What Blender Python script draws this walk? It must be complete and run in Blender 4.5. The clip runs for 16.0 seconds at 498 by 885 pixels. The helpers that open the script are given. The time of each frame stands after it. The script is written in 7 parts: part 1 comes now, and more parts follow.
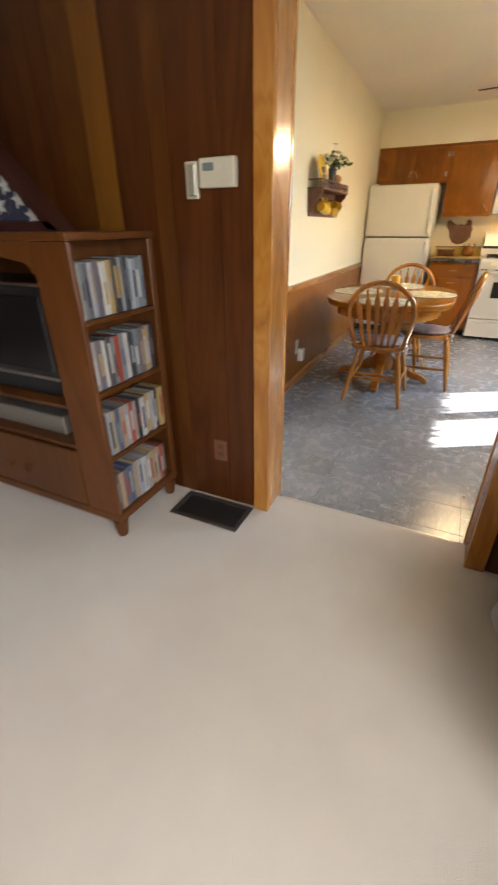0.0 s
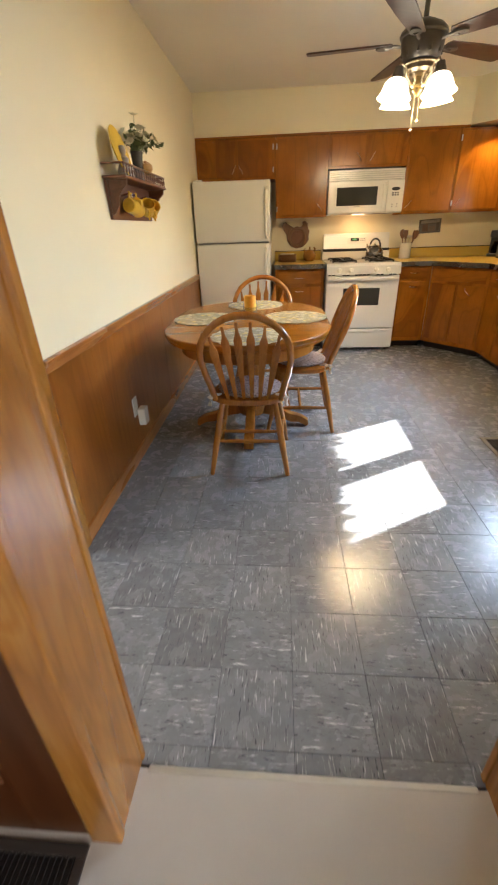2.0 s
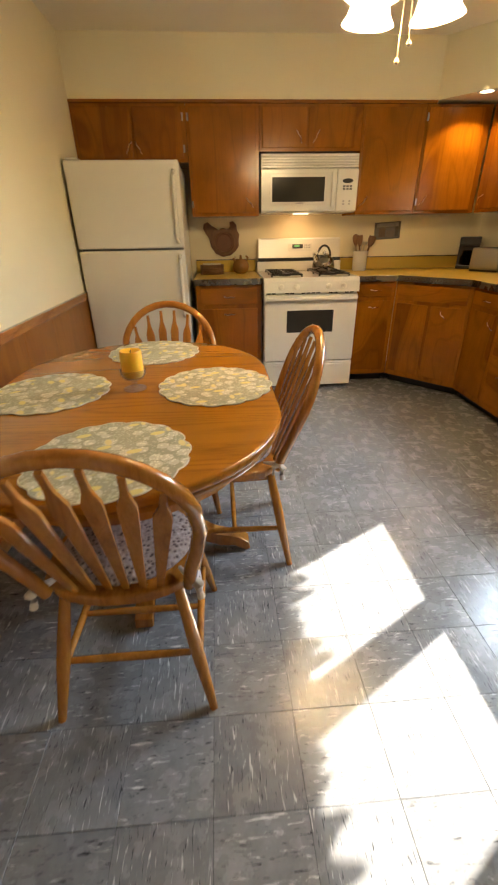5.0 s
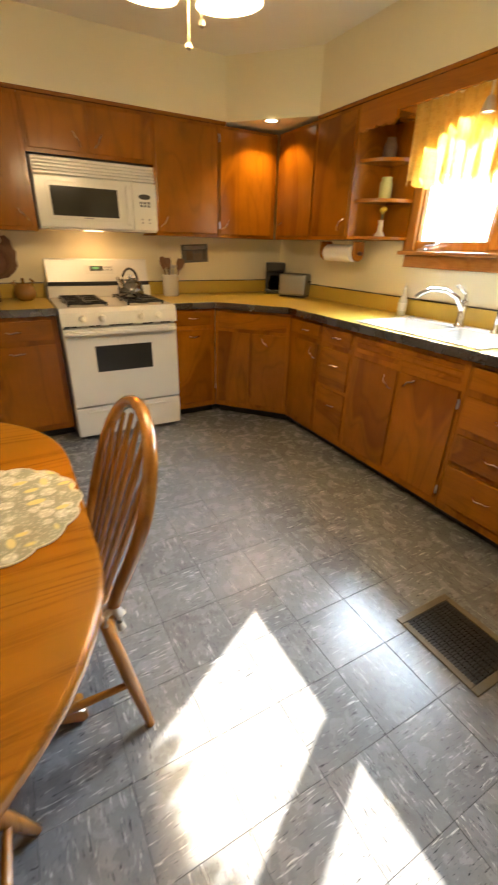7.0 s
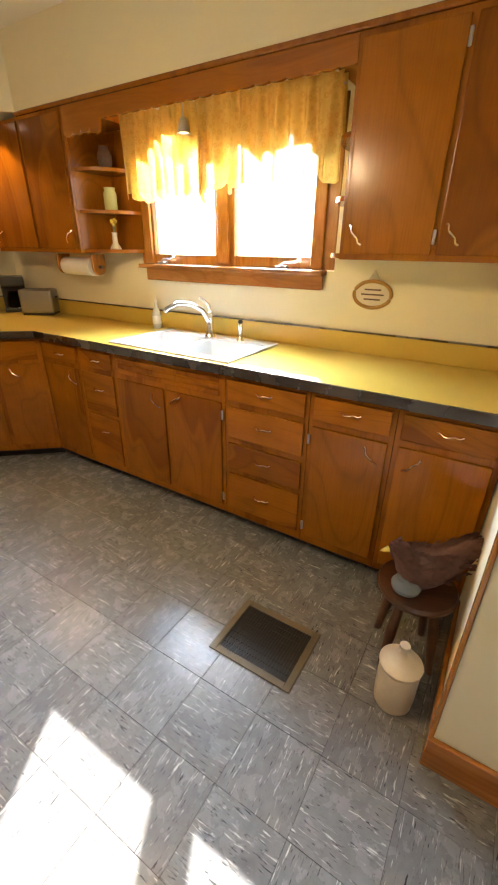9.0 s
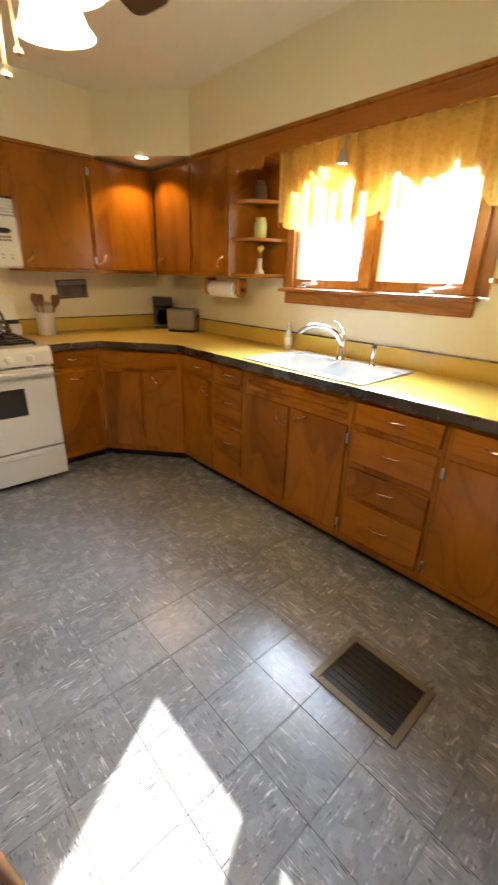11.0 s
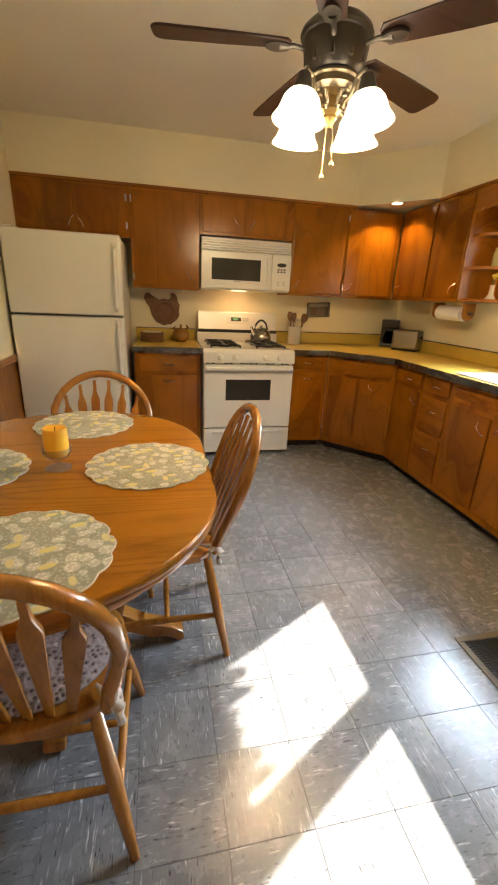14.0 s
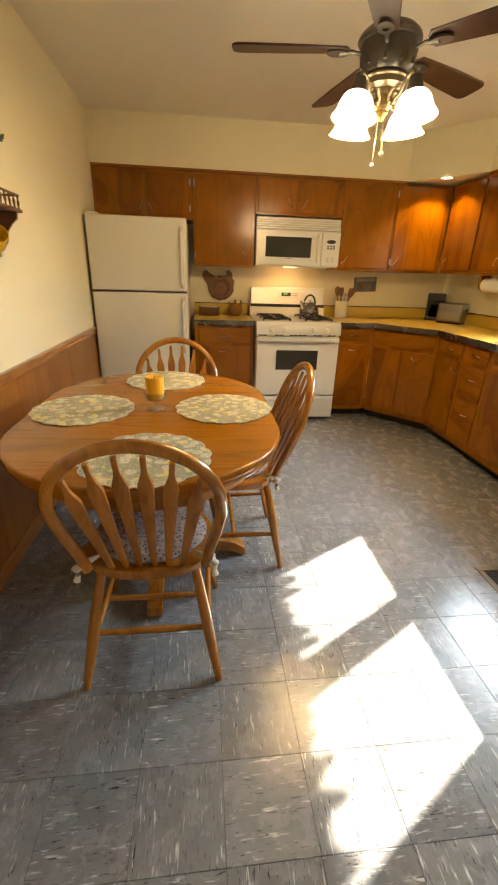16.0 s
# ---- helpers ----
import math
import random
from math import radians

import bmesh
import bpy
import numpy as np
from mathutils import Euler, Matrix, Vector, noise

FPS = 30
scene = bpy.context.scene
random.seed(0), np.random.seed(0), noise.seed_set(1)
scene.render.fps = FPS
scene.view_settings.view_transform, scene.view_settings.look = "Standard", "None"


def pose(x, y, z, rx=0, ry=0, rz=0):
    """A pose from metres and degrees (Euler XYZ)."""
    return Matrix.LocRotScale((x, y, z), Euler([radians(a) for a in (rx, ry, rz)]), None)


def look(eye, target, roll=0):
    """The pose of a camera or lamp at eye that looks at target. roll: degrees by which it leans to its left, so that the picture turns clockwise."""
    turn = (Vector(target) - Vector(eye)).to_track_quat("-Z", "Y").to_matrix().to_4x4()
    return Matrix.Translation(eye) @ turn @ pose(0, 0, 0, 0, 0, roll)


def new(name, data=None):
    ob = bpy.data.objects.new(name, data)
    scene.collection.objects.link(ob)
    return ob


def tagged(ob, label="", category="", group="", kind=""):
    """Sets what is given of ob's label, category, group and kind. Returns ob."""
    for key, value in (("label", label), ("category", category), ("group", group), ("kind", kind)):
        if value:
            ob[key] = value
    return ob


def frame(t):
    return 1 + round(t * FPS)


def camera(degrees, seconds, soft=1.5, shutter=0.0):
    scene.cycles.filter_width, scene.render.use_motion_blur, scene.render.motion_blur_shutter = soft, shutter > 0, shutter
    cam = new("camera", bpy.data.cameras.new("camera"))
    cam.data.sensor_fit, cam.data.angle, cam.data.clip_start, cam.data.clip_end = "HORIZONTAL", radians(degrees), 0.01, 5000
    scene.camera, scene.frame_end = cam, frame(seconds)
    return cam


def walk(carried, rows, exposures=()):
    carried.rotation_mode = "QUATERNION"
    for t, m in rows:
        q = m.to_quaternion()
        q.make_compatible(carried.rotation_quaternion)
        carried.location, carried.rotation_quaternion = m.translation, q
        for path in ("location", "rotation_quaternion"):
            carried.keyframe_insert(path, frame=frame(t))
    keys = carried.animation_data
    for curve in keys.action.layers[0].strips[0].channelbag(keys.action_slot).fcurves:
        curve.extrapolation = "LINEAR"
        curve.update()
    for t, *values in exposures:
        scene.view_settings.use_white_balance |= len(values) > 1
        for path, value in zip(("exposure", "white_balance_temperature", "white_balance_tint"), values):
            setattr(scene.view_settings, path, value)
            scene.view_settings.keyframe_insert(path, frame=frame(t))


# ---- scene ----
cam = camera(62.9, 16.0, 2.1, 0.4)
PATH = [
    (0, (1.089, 1.109, 1.251), (0.325, 2.703, 0.315), -0.5),
    (0.5, (0.977, 1.407, 1.254), (0.484, 3.101, 0.313), -1.3),
    (1, (0.877, 1.68, 1.256), (0.59, 3.42, 0.314), -1.8),
    (1.5, (0.862, 1.976, 1.263), (0.62, 3.736, 0.346), -2.2),
    (2, (0.828, 2.229, 1.262), (0.677, 3.991, 0.33), -1.9),
    (2.5, (0.803, 2.467, 1.25), (0.739, 4.238, 0.324), -1.3),
    (3, (0.798, 2.7, 1.258), (0.765, 4.48, 0.348), -1.0),
    (3.2, (0.795, 2.788, 1.265), (0.788, 4.573, 0.363), -0.6),
    (5.3, (0.954, 3.62, 1.241), (1.13, 5.381, 0.308), -1.0),
    (5.5, (0.955, 3.692, 1.245), (1.210, 5.443, 0.309), -0.2),
    (6, (0.962, 3.842, 1.292), (1.412, 5.556, 0.366), 0.2),
    (6.5, (0.979, 3.946, 1.29), (1.624, 5.609, 0.386), 0.7),
    (7, (1.063, 4.009, 1.285), (1.951, 5.577, 0.418), 1.6),
    (7.5, (1.18, 4.033, 1.325), (2.343, 5.42, 0.474), 2.3),
    (8, (1.279, 4.016, 1.366), (2.698, 5.142, 0.518), 1.7),
    (8.2, (1.297, 4.016, 1.38), (2.793, 5.03, 0.523), 1.4),
    (10.3, (1.293, 4.016, 1.379), (2.84, 4.945, 0.516), 0.5),
    (10.5, (1.263, 4.074, 1.376), (2.749, 5.11, 0.529), 1.2),
    (11, (1.227, 4.088, 1.344), (2.485, 5.448, 0.591), 1.6),
    (11.5, (1.173, 4.063, 1.367), (2.172, 5.657, 0.686), 1.8),
    (12, (1.117, 4.025, 1.379), (1.951, 5.727, 0.742), 2.2),
    (12.5, (1.008, 3.932, 1.357), (1.752, 5.679, 0.729), 2.7),
    (13, (0.946, 3.821, 1.339), (1.586, 5.602, 0.692), 3.1),
    (13.5, (0.963, 3.709, 1.302), (1.483, 5.528, 0.654), 3.1),
    (14, (0.967, 3.586, 1.296), (1.381, 5.425, 0.63), 2.7),
    (14.5, (0.923, 3.525, 1.299), (1.29, 5.364, 0.603), 2.5),
    (15, (0.848, 3.417, 1.291), (1.191, 5.251, 0.572), 2.4),
    (15.5, (0.816, 3.31, 1.284), (1.105, 5.143, 0.538), 2.1),
    (16, (0.833, 3.236, 1.285), (1.053, 5.071, 0.52), 1.9),
]
walk(cam, [(t, look(eye, target, roll)) for t, eye, target, roll in PATH], [(0.0, 3.28, 6150, 11), (1.0, 3.18, 6050, 11), (3.0, 2.92, 6050, 11), (5.5, 2.80, 6950, 10), (7.0, 2.80, 6900, 10),
     (8.5, 2.84, 6650, 11), (11.5, 2.70, 6350, 12), (13.0, 2.70, 6400, 12), (14.5, 2.80, 7000, 10), (16.0, 2.88, 7400, 9)])

# ---- world, sun, large lights ----
world = bpy.data.worlds.new("world")
scene.world = world
world.use_nodes = True
wn = world.node_tree.nodes
sky = wn.new("ShaderNodeTexSky")
sky.sky_type, sky.sun_disc = "NISHITA", False
SUN_WAY = Vector((-1.2215, -0.7107, -1.0)).normalized()
sky.sun_elevation = math.asin(-SUN_WAY.z)
sky.sun_rotation = math.atan2(-SUN_WAY.x, -SUN_WAY.y)
wn["Background"].inputs["Strength"].default_value = 0.15
world.node_tree.links.new(sky.outputs[0], wn["Background"].inputs["Color"])

sun_data = bpy.data.lights.new("sun", "SUN")
sun_data.energy, sun_data.angle, sun_data.color = 5.0, radians(0.5), (1.0, 0.95, 0.86)
sun = new("sun", sun_data)
sun.matrix_world = look((6, 8, 5), Vector((6, 8, 5)) + SUN_WAY)


def area_light(name, place, target, w, h, power, color, spread=180):
    data = bpy.data.lights.new(name, "AREA")
    data.shape, data.size, data.size_y, data.energy, data.color = "RECTANGLE", w, h, power, color
    data.spread = radians(spread)
    ob = new(name, data)
    ob.matrix_world = look(place, target)
    return ob


area_light("sky_through_kitchen_window", (3.52, 5.46, 1.66), (2.3, 4.75, 0.35), 1.1, 0.6, 14.0, (0.60, 0.79, 1.0), 115)
# added fill for the living room carpet; no window is known there
area_light("sky_through_living_window", (2.57, 0.1, 1.45), (0.3, 0.5, 0.0), 1.5, 1.2, 8.0, (1.0, 0.96, 0.90), 130)
# added lamp that brightens the side room; it stands for no known source
area_light("sky_through_side_room_window", (-1.75, 3.2, 1.5), (-0.9, 3.2, 0.0), 0.7, 1.1, 2.6, (1.0, 0.96, 0.95), 120)

# ---- materials ----


def nodes_of(name):
    m = bpy.data.materials.new(name)
    m.use_nodes = True
    t = m.node_tree
    return m, t.nodes, t.links, t.nodes["Principled BSDF"]


def ramp(n, stops):
    r = n.new("ShaderNodeValToRGB")
    els = r.color_ramp.elements
    while len(els) < len(stops):
        els.new(0.5)
    for e, (p, c) in zip(els, stops):
        e.position, e.color = p, (*c, 1)
    return r


def coords(n, l, scale=(1, 1, 1), offset=True):
    tc, mp = n.new("ShaderNodeTexCoord"), n.new("ShaderNodeMapping")
    mp.inputs["Scale"].default_value = scale
    l.new(tc.outputs["Object"], mp.inputs["Vector"])
    if offset:
        oi, mu = n.new("ShaderNodeObjectInfo"), n.new("ShaderNodeVectorMath")
        mu.operation = "MULTIPLY"
        mu.inputs[1].default_value = (37.0, 53.0, 71.0)
        l.new(oi.outputs["Random"], mu.inputs[0])
        l.new(mu.outputs[0], mp.inputs["Location"])
    return mp


def noise_tex(n, l, mp, scale, detail=4.0, rough=0.55, dist=0.0):
    t = n.new("ShaderNodeTexNoise")
    t.inputs["Scale"].default_value, t.inputs["Detail"].default_value = scale, detail
    t.inputs["Roughness"].default_value, t.inputs["Distortion"].default_value = rough, dist
    l.new(mp.outputs[0], t.inputs["Vector"])
    return t


def mixed(n, l, a, b, fac, kind="MIX"):
    m = n.new("ShaderNodeMix")
    m.data_type, m.blend_type = "RGBA", kind
    for sock, v in ((m.inputs[6], a), (m.inputs[7], b)):
        if isinstance(v, tuple):
            sock.default_value = (*v, 1)
        else:
            l.new(v, sock)
    if isinstance(fac, float):
        m.inputs[0].default_value = fac
    else:
        l.new(fac, m.inputs[0])
    return m.outputs[2]


def bump(n, l, p, height, strength, distance=0.002):
    b = n.new("ShaderNodeBump")
    b.inputs["Strength"].default_value, b.inputs["Distance"].default_value = strength, distance
    l.new(height, b.inputs["Height"])
    l.new(b.outputs[0], p.inputs["Normal"])


def plain(name, color, rough=0.5, metal=0.0, vary=0.12, scale=6.0, grain=90.0, relief=0.1, spec=0.5, uneven=0.2):
    """A surface of one colour with soft stains, fine grain and uneven gloss."""
    m, n, l, p = nodes_of(name)
    mp = coords(n, l)
    big, fine = noise_tex(n, l, mp, scale), noise_tex(n, l, mp, grain, 2.0)
    low = tuple(c * (1 - vary) for c in color)
    r = ramp(n, [(0.3, low), (0.7, color)])
    l.new(big.outputs[0], r.inputs[0])
    c2 = mixed(n, l, r.outputs[0], tuple(min(1, c * 1.05) for c in color), fine.outputs[0])
    l.new(c2, p.inputs["Base Color"])
    mr = n.new("ShaderNodeMapRange")
    mr.inputs["To Min"].default_value, mr.inputs["To Max"].default_value = rough * (1 - uneven), min(1, rough * (1 + uneven))
    l.new(big.outputs[0], mr.inputs["Value"])
    l.new(mr.outputs[0], p.inputs["Roughness"])
    p.inputs["Metallic"].default_value = metal
    p.inputs["Specular IOR Level"].default_value = spec
    if relief:
        bump(n, l, p, fine.outputs[0], relief, 0.001)
    return m


def wood(name, dark, mid, light, axis="z", rough=0.3, figure=5.0, coat=0.0, tone=0.25, pore=0.35, spec=0.5):
    """Veneer or board: long figure along one axis, fine pores, a tone for each piece."""
    m, n, l, p = nodes_of(name)
    k = "xyz".index(axis)
    sc = [figure, figure, figure]
    sc[k] = figure * 0.16
    mp = coords(n, l, tuple(sc))
    broad = noise_tex(n, l, mp, 1.0, 3.0, 0.5, 1.6)
    wave = n.new("ShaderNodeMath")
    wave.operation = "MULTIPLY"
    wave.inputs[1].default_value = 7.0
    l.new(broad.outputs[0], wave.inputs[0])
    fr = n.new("ShaderNodeMath")
    fr.operation = "PINGPONG"
    fr.inputs[1].default_value = 1.0
    l.new(wave.outputs[0], fr.inputs[0])
    fs = [220.0] * 3
    fs[k] = 7.0
    mp2 = coords(n, l, tuple(fs))
    pores = noise_tex(n, l, mp2, 1.0, 3.0)
    r = ramp(n, [(0.0, dark), (0.35, mid), (0.8, light), (1.0, mid)])
    l.new(fr.outputs[0], r.inputs[0])
    soft = noise_tex(n, l, mp, 0.35, 2.0)
    c = mixed(n, l, r.outputs[0], mid, 0.45)
    pr = ramp(n, [(0.35, (0.62, 0.62, 0.62)), (0.6, (1, 1, 1))])
    l.new(pores.outputs[0], pr.inputs[0])
    c = mixed(n, l, c, pr.outputs[0], pore, "MULTIPLY")
    oi = n.new("ShaderNodeObjectInfo")
    tr = ramp(n, [(0.0, (1 - tone,) * 3), (1.0, (1 + tone * 0.4,) * 3)])
    l.new(oi.outputs["Random"], tr.inputs[0])
    c = mixed(n, l, c, tr.outputs[0], 1.0, "MULTIPLY")
    l.new(c, p.inputs["Base Color"])
    mr = n.new("ShaderNodeMapRange")
    mr.inputs["To Min"].default_value, mr.inputs["To Max"].default_value = rough * 0.75, rough * 1.3
    l.new(soft.outputs[0], mr.inputs["Value"])
    l.new(mr.outputs[0], p.inputs["Roughness"])
    p.inputs["Coat Weight"].default_value, p.inputs["Coat Roughness"].default_value = coat, 0.12
    p.inputs["Specular IOR Level"].default_value = spec
    bump(n, l, p, pores.outputs[0], 0.12, 0.0006)
    return m


def plywood(name, sap, heart, along, rough=0.2):
    """Rotary-cut varnished plywood: pale sapwood, dark heartwood flames with sharp edges, growth lines and pores."""
    m, n, l, p = nodes_of(name)
    lo, hi = (2.6, 0.75) if along == "z" else (0.75, 3.4)
    mp = coords(n, l, (lo, lo, hi))
    field = noise_tex(n, l, mp, 1.0, 1.5, 0.4, 0.5)
    mask = ramp(n, [(0.0, (0.2,) * 3), (0.44, (0.0,) * 3), (0.56, (0.25,) * 3), (0.575, (0.9,) * 3), (0.66, (0.6,) * 3), (0.80, (0.2,) * 3)])
    l.new(field.outputs[0], mask.inputs[0])
    c = mixed(n, l, sap, heart, mask.outputs[0])
    k = n.new("ShaderNodeMath")
    k.operation = "MULTIPLY"
    k.inputs[1].default_value = 22.0
    l.new(field.outputs[0], k.inputs[0])
    pp = n.new("ShaderNodeMath")
    pp.operation = "PINGPONG"
    pp.inputs[1].default_value = 1.0
    l.new(k.outputs[0], pp.inputs[0])
    rr = ramp(n, [(0.0, (0.80,) * 3), (0.25, (1.0,) * 3), (1.0, (1.04,) * 3)])
    l.new(pp.outputs[0], rr.inputs[0])
    c = mixed(n, l, c, rr.outputs[0], 0.8, "MULTIPLY")
    fs = (170.0, 170.0, 6.0) if along == "z" else (6.0, 6.0, 170.0)
    pores = noise_tex(n, l, coords(n, l, fs), 1.0, 3.0)
    pr = ramp(n, [(0.36, (0.66,) * 3), (0.58, (1.0,) * 3)])
    l.new(pores.outputs[0], pr.inputs[0])
    c = mixed(n, l, c, pr.outputs[0], 0.3, "MULTIPLY")
    cloud = noise_tex(n, l, coords(n, l, (1, 1, 1)), 5.0, 4.0)
    cr = ramp(n, [(0.3, (0.82,) * 3), (0.7, (1.06,) * 3)])
    l.new(cloud.outputs[0], cr.inputs[0])
    c = mixed(n, l, c, cr.outputs[0], 1.0, "MULTIPLY")
    oi = n.new("ShaderNodeObjectInfo")
    tr = ramp(n, [(0.0, (0.86,) * 3), (1.0, (1.06,) * 3)])
    l.new(oi.outputs["Random"], tr.inputs[0])
    c = mixed(n, l, c, tr.outputs[0], 1.0, "MULTIPLY")
    l.new(c, p.inputs["Base Color"])
    mr = n.new("ShaderNodeMapRange")
    mr.inputs["To Min"].default_value, mr.inputs["To Max"].default_value = rough * 0.7, rough * 1.4
    l.new(cloud.outputs[0], mr.inputs["Value"])
    l.new(mr.outputs[0], p.inputs["Roughness"])
    p.inputs["Specular IOR Level"].default_value = 0.35
    bump(n, l, p, cloud.outputs[0], 0.10, 0.004)
    return m


def oak_board(name, ground, dark, rough=0.2):
    """Plain-sawn oak along x: cathedral figure drawn by many thin dark pore lines."""
    m, n, l, p = nodes_of(name)
    mp = coords(n, l, (0.55, 3.2, 3.2))
    field = noise_tex(n, l, mp, 1.0, 2.0, 0.45, 0.7)
    k = n.new("ShaderNodeMath")
    k.operation = "MULTIPLY"
    k.inputs[1].default_value = 34.0
    l.new(field.outputs[0], k.inputs[0])
    pp = n.new("ShaderNodeMath")
    pp.operation = "PINGPONG"
    pp.inputs[1].default_value = 1.0
    l.new(k.outputs[0], pp.inputs[0])
    lines = ramp(n, [(0.0, (1.0,) * 3), (0.30, (0.35,) * 3), (0.55, (0.0,) * 3)])
    l.new(pp.outputs[0], lines.inputs[0])
    fleck = noise_tex(n, l, coords(n, l, (14.0, 260.0, 260.0)), 1.0, 3.0, 0.6)
    fr = ramp(n, [(0.38, (0.0,) * 3), (0.60, (1.0,) * 3)])
    l.new(fleck.outputs[0], fr.inputs[0])
    broken = mixed(n, l, lines.outputs[0], fr.outputs[0], 0.85, "MULTIPLY")
    c = mixed(n, l, ground, dark, broken)
    cloud = noise_tex(n, l, coords(n, l, (1, 1, 1)), 3.5, 4.0)
    cr = ramp(n, [(0.3, (0.88,) * 3), (0.7, (1.05,) * 3)])
    l.new(cloud.outputs[0], cr.inputs[0])
    c = mixed(n, l, c, cr.outputs[0], 1.0, "MULTIPLY")
    l.new(c, p.inputs["Base Color"])
    mr = n.new("ShaderNodeMapRange")
    mr.inputs["To Min"].default_value, mr.inputs["To Max"].default_value = rough * 0.75, rough * 1.4
    l.new(cloud.outputs[0], mr.inputs["Value"])
    l.new(mr.outputs[0], p.inputs["Roughness"])
    p.inputs["Specular IOR Level"].default_value = 0.4
    bump(n, l, p, broken, -0.06, 0.0006)
    return m


def paint(name, color, rough=0.6):
    """Rolled wall paint with a fine orange peel and faint marks."""
    m, n, l, p = nodes_of(name)
    mp = coords(n, l, offset=False)
    big, peel = noise_tex(n, l, mp, 1.3, 5.0), noise_tex(n, l, mp, 160.0, 2.0)
    r = ramp(n, [(0.25, tuple(c * 0.93 for c in color)), (0.75, color)])
    l.new(big.outputs[0], r.inputs[0])
    l.new(r.outputs[0], p.inputs["Base Color"])
    p.inputs["Roughness"].default_value = rough
    bump(n, l, p, peel.outputs[0], 0.12, 0.001)
    return m


def tile_vinyl():
    """Marbled vinyl tile: slate ground, pale and black streaks that run one way in each tile."""
    m, n, l, p = nodes_of("slate_vinyl_tile")
    mp = coords(n, l, (1, 1, 1))
    base = noise_tex(n, l, mp, 22.0, 6.0, 0.65)
    r = ramp(n, [(0.25, (0.142, 0.145, 0.151)), (0.75, (0.222, 0.225, 0.232))])
    l.new(base.outputs[0], r.inputs[0])
    mps = coords(n, l, (16.0, 130.0, 9.0))
    st = noise_tex(n, l, mps, 1.0, 4.0, 0.62, 0.6)
    sr = ramp(n, [(0.60, (0, 0, 0)), (0.69, (1, 1, 1))])
    l.new(st.outputs[0], sr.inputs[0])
    c = mixed(n, l, r.outputs[0], (0.58, 0.58, 0.565), sr.outputs[0])
    mpd = coords(n, l, (22.0, 150.0, 5.0))
    dk = noise_tex(n, l, mpd, 1.3, 4.0, 0.6, 0.4)
    dr = ramp(n, [(0.33, (1, 1, 1)), (0.39, (0, 0, 0))])
    l.new(dk.outputs[0], dr.inputs[0])
    c = mixed(n, l, c, (0.022, 0.024, 0.028), dr.outputs[0])
    oi = n.new("ShaderNodeObjectInfo")
    tr = ramp(n, [(0.0, (0.86, 0.86, 0.86)), (1.0, (1.1, 1.1, 1.1))])
    l.new(oi.outputs["Random"], tr.inputs[0])
    c = mixed(n, l, c, tr.outputs[0], 1.0, "MULTIPLY")
    l.new(c, p.inputs["Base Color"])
    wear = noise_tex(n, l, coords(n, l, offset=False), 14.0, 4.0)
    mr = n.new("ShaderNodeMapRange")
    mr.inputs["To Min"].default_value, mr.inputs["To Max"].default_value = 0.18, 0.35
    l.new(wear.outputs[0], mr.inputs["Value"])
    l.new(mr.outputs[0], p.inputs["Roughness"])
    bump(n, l, p, wear.outputs[0], 0.12, 0.003)
    return m


def carpet_pile():
    m, n, l, p = nodes_of("beige_carpet")
    mp = coords(n, l, offset=False)
    big, pile = noise_tex(n, l, mp, 1.6, 4.0), noise_tex(n, l, mp, 420.0, 3.0, 0.7)
    r = ramp(n, [(0.3, (0.49, 0.435, 0.365)), (0.7, (0.60, 0.54, 0.46))])
    l.new(big.outputs[0], r.inputs[0])
    c = mixed(n, l, r.outputs[0], (0.38, 0.335, 0.275), pile.outputs[0], "MIX")
    c = mixed(n, l, c, r.outputs[0], 0.6)
    l.new(c, p.inputs["Base Color"])
    p.inputs["Roughness"].default_value = 0.95
    p.inputs["Sheen Weight"].default_value = 0.3
    bump(n, l, p, pile.outputs[0], 0.6, 0.006)
    return m


def glowing(name, color, strength):
    m, n, l, p = nodes_of(name)
    p.inputs["Base Color"].default_value = (*color, 1)
    p.inputs["Emission Color"].default_value = (*color, 1)
    p.inputs["Emission Strength"].default_value = strength
    return m


def clear(name, tint=(1, 1, 1), rough=0.0, sheen=0.04, body=0.1):
    """Thin clear glass or plastic: mostly seen through, with a sheen."""
    m, n, l, p = nodes_of(name)
    tp, mx, fr = n.new("ShaderNodeBsdfTransparent"), n.new("ShaderNodeMixShader"), n.new("ShaderNodeLayerWeight")
    tp.inputs["Color"].default_value = (*tint, 1)
    p.inputs["Base Color"].default_value = (*(c * body for c in tint), 1)
    p.inputs["Roughness"].default_value = max(rough, 0.03)
    fr.inputs["Blend"].default_value = 0.12
    mr = n.new("ShaderNodeMapRange")
    mr.inputs["To Min"].default_value, mr.inputs["To Max"].default_value = sheen, 0.7
    l.new(fr.outputs["Facing"], mr.inputs["Value"])
    l.new(mr.outputs[0], mx.inputs[0])
    l.new(tp.outputs[0], mx.inputs[1])
    l.new(p.outputs[0], mx.inputs[2])
    l.new(mx.outputs[0], n["Material Output"].inputs["Surface"])
    return m


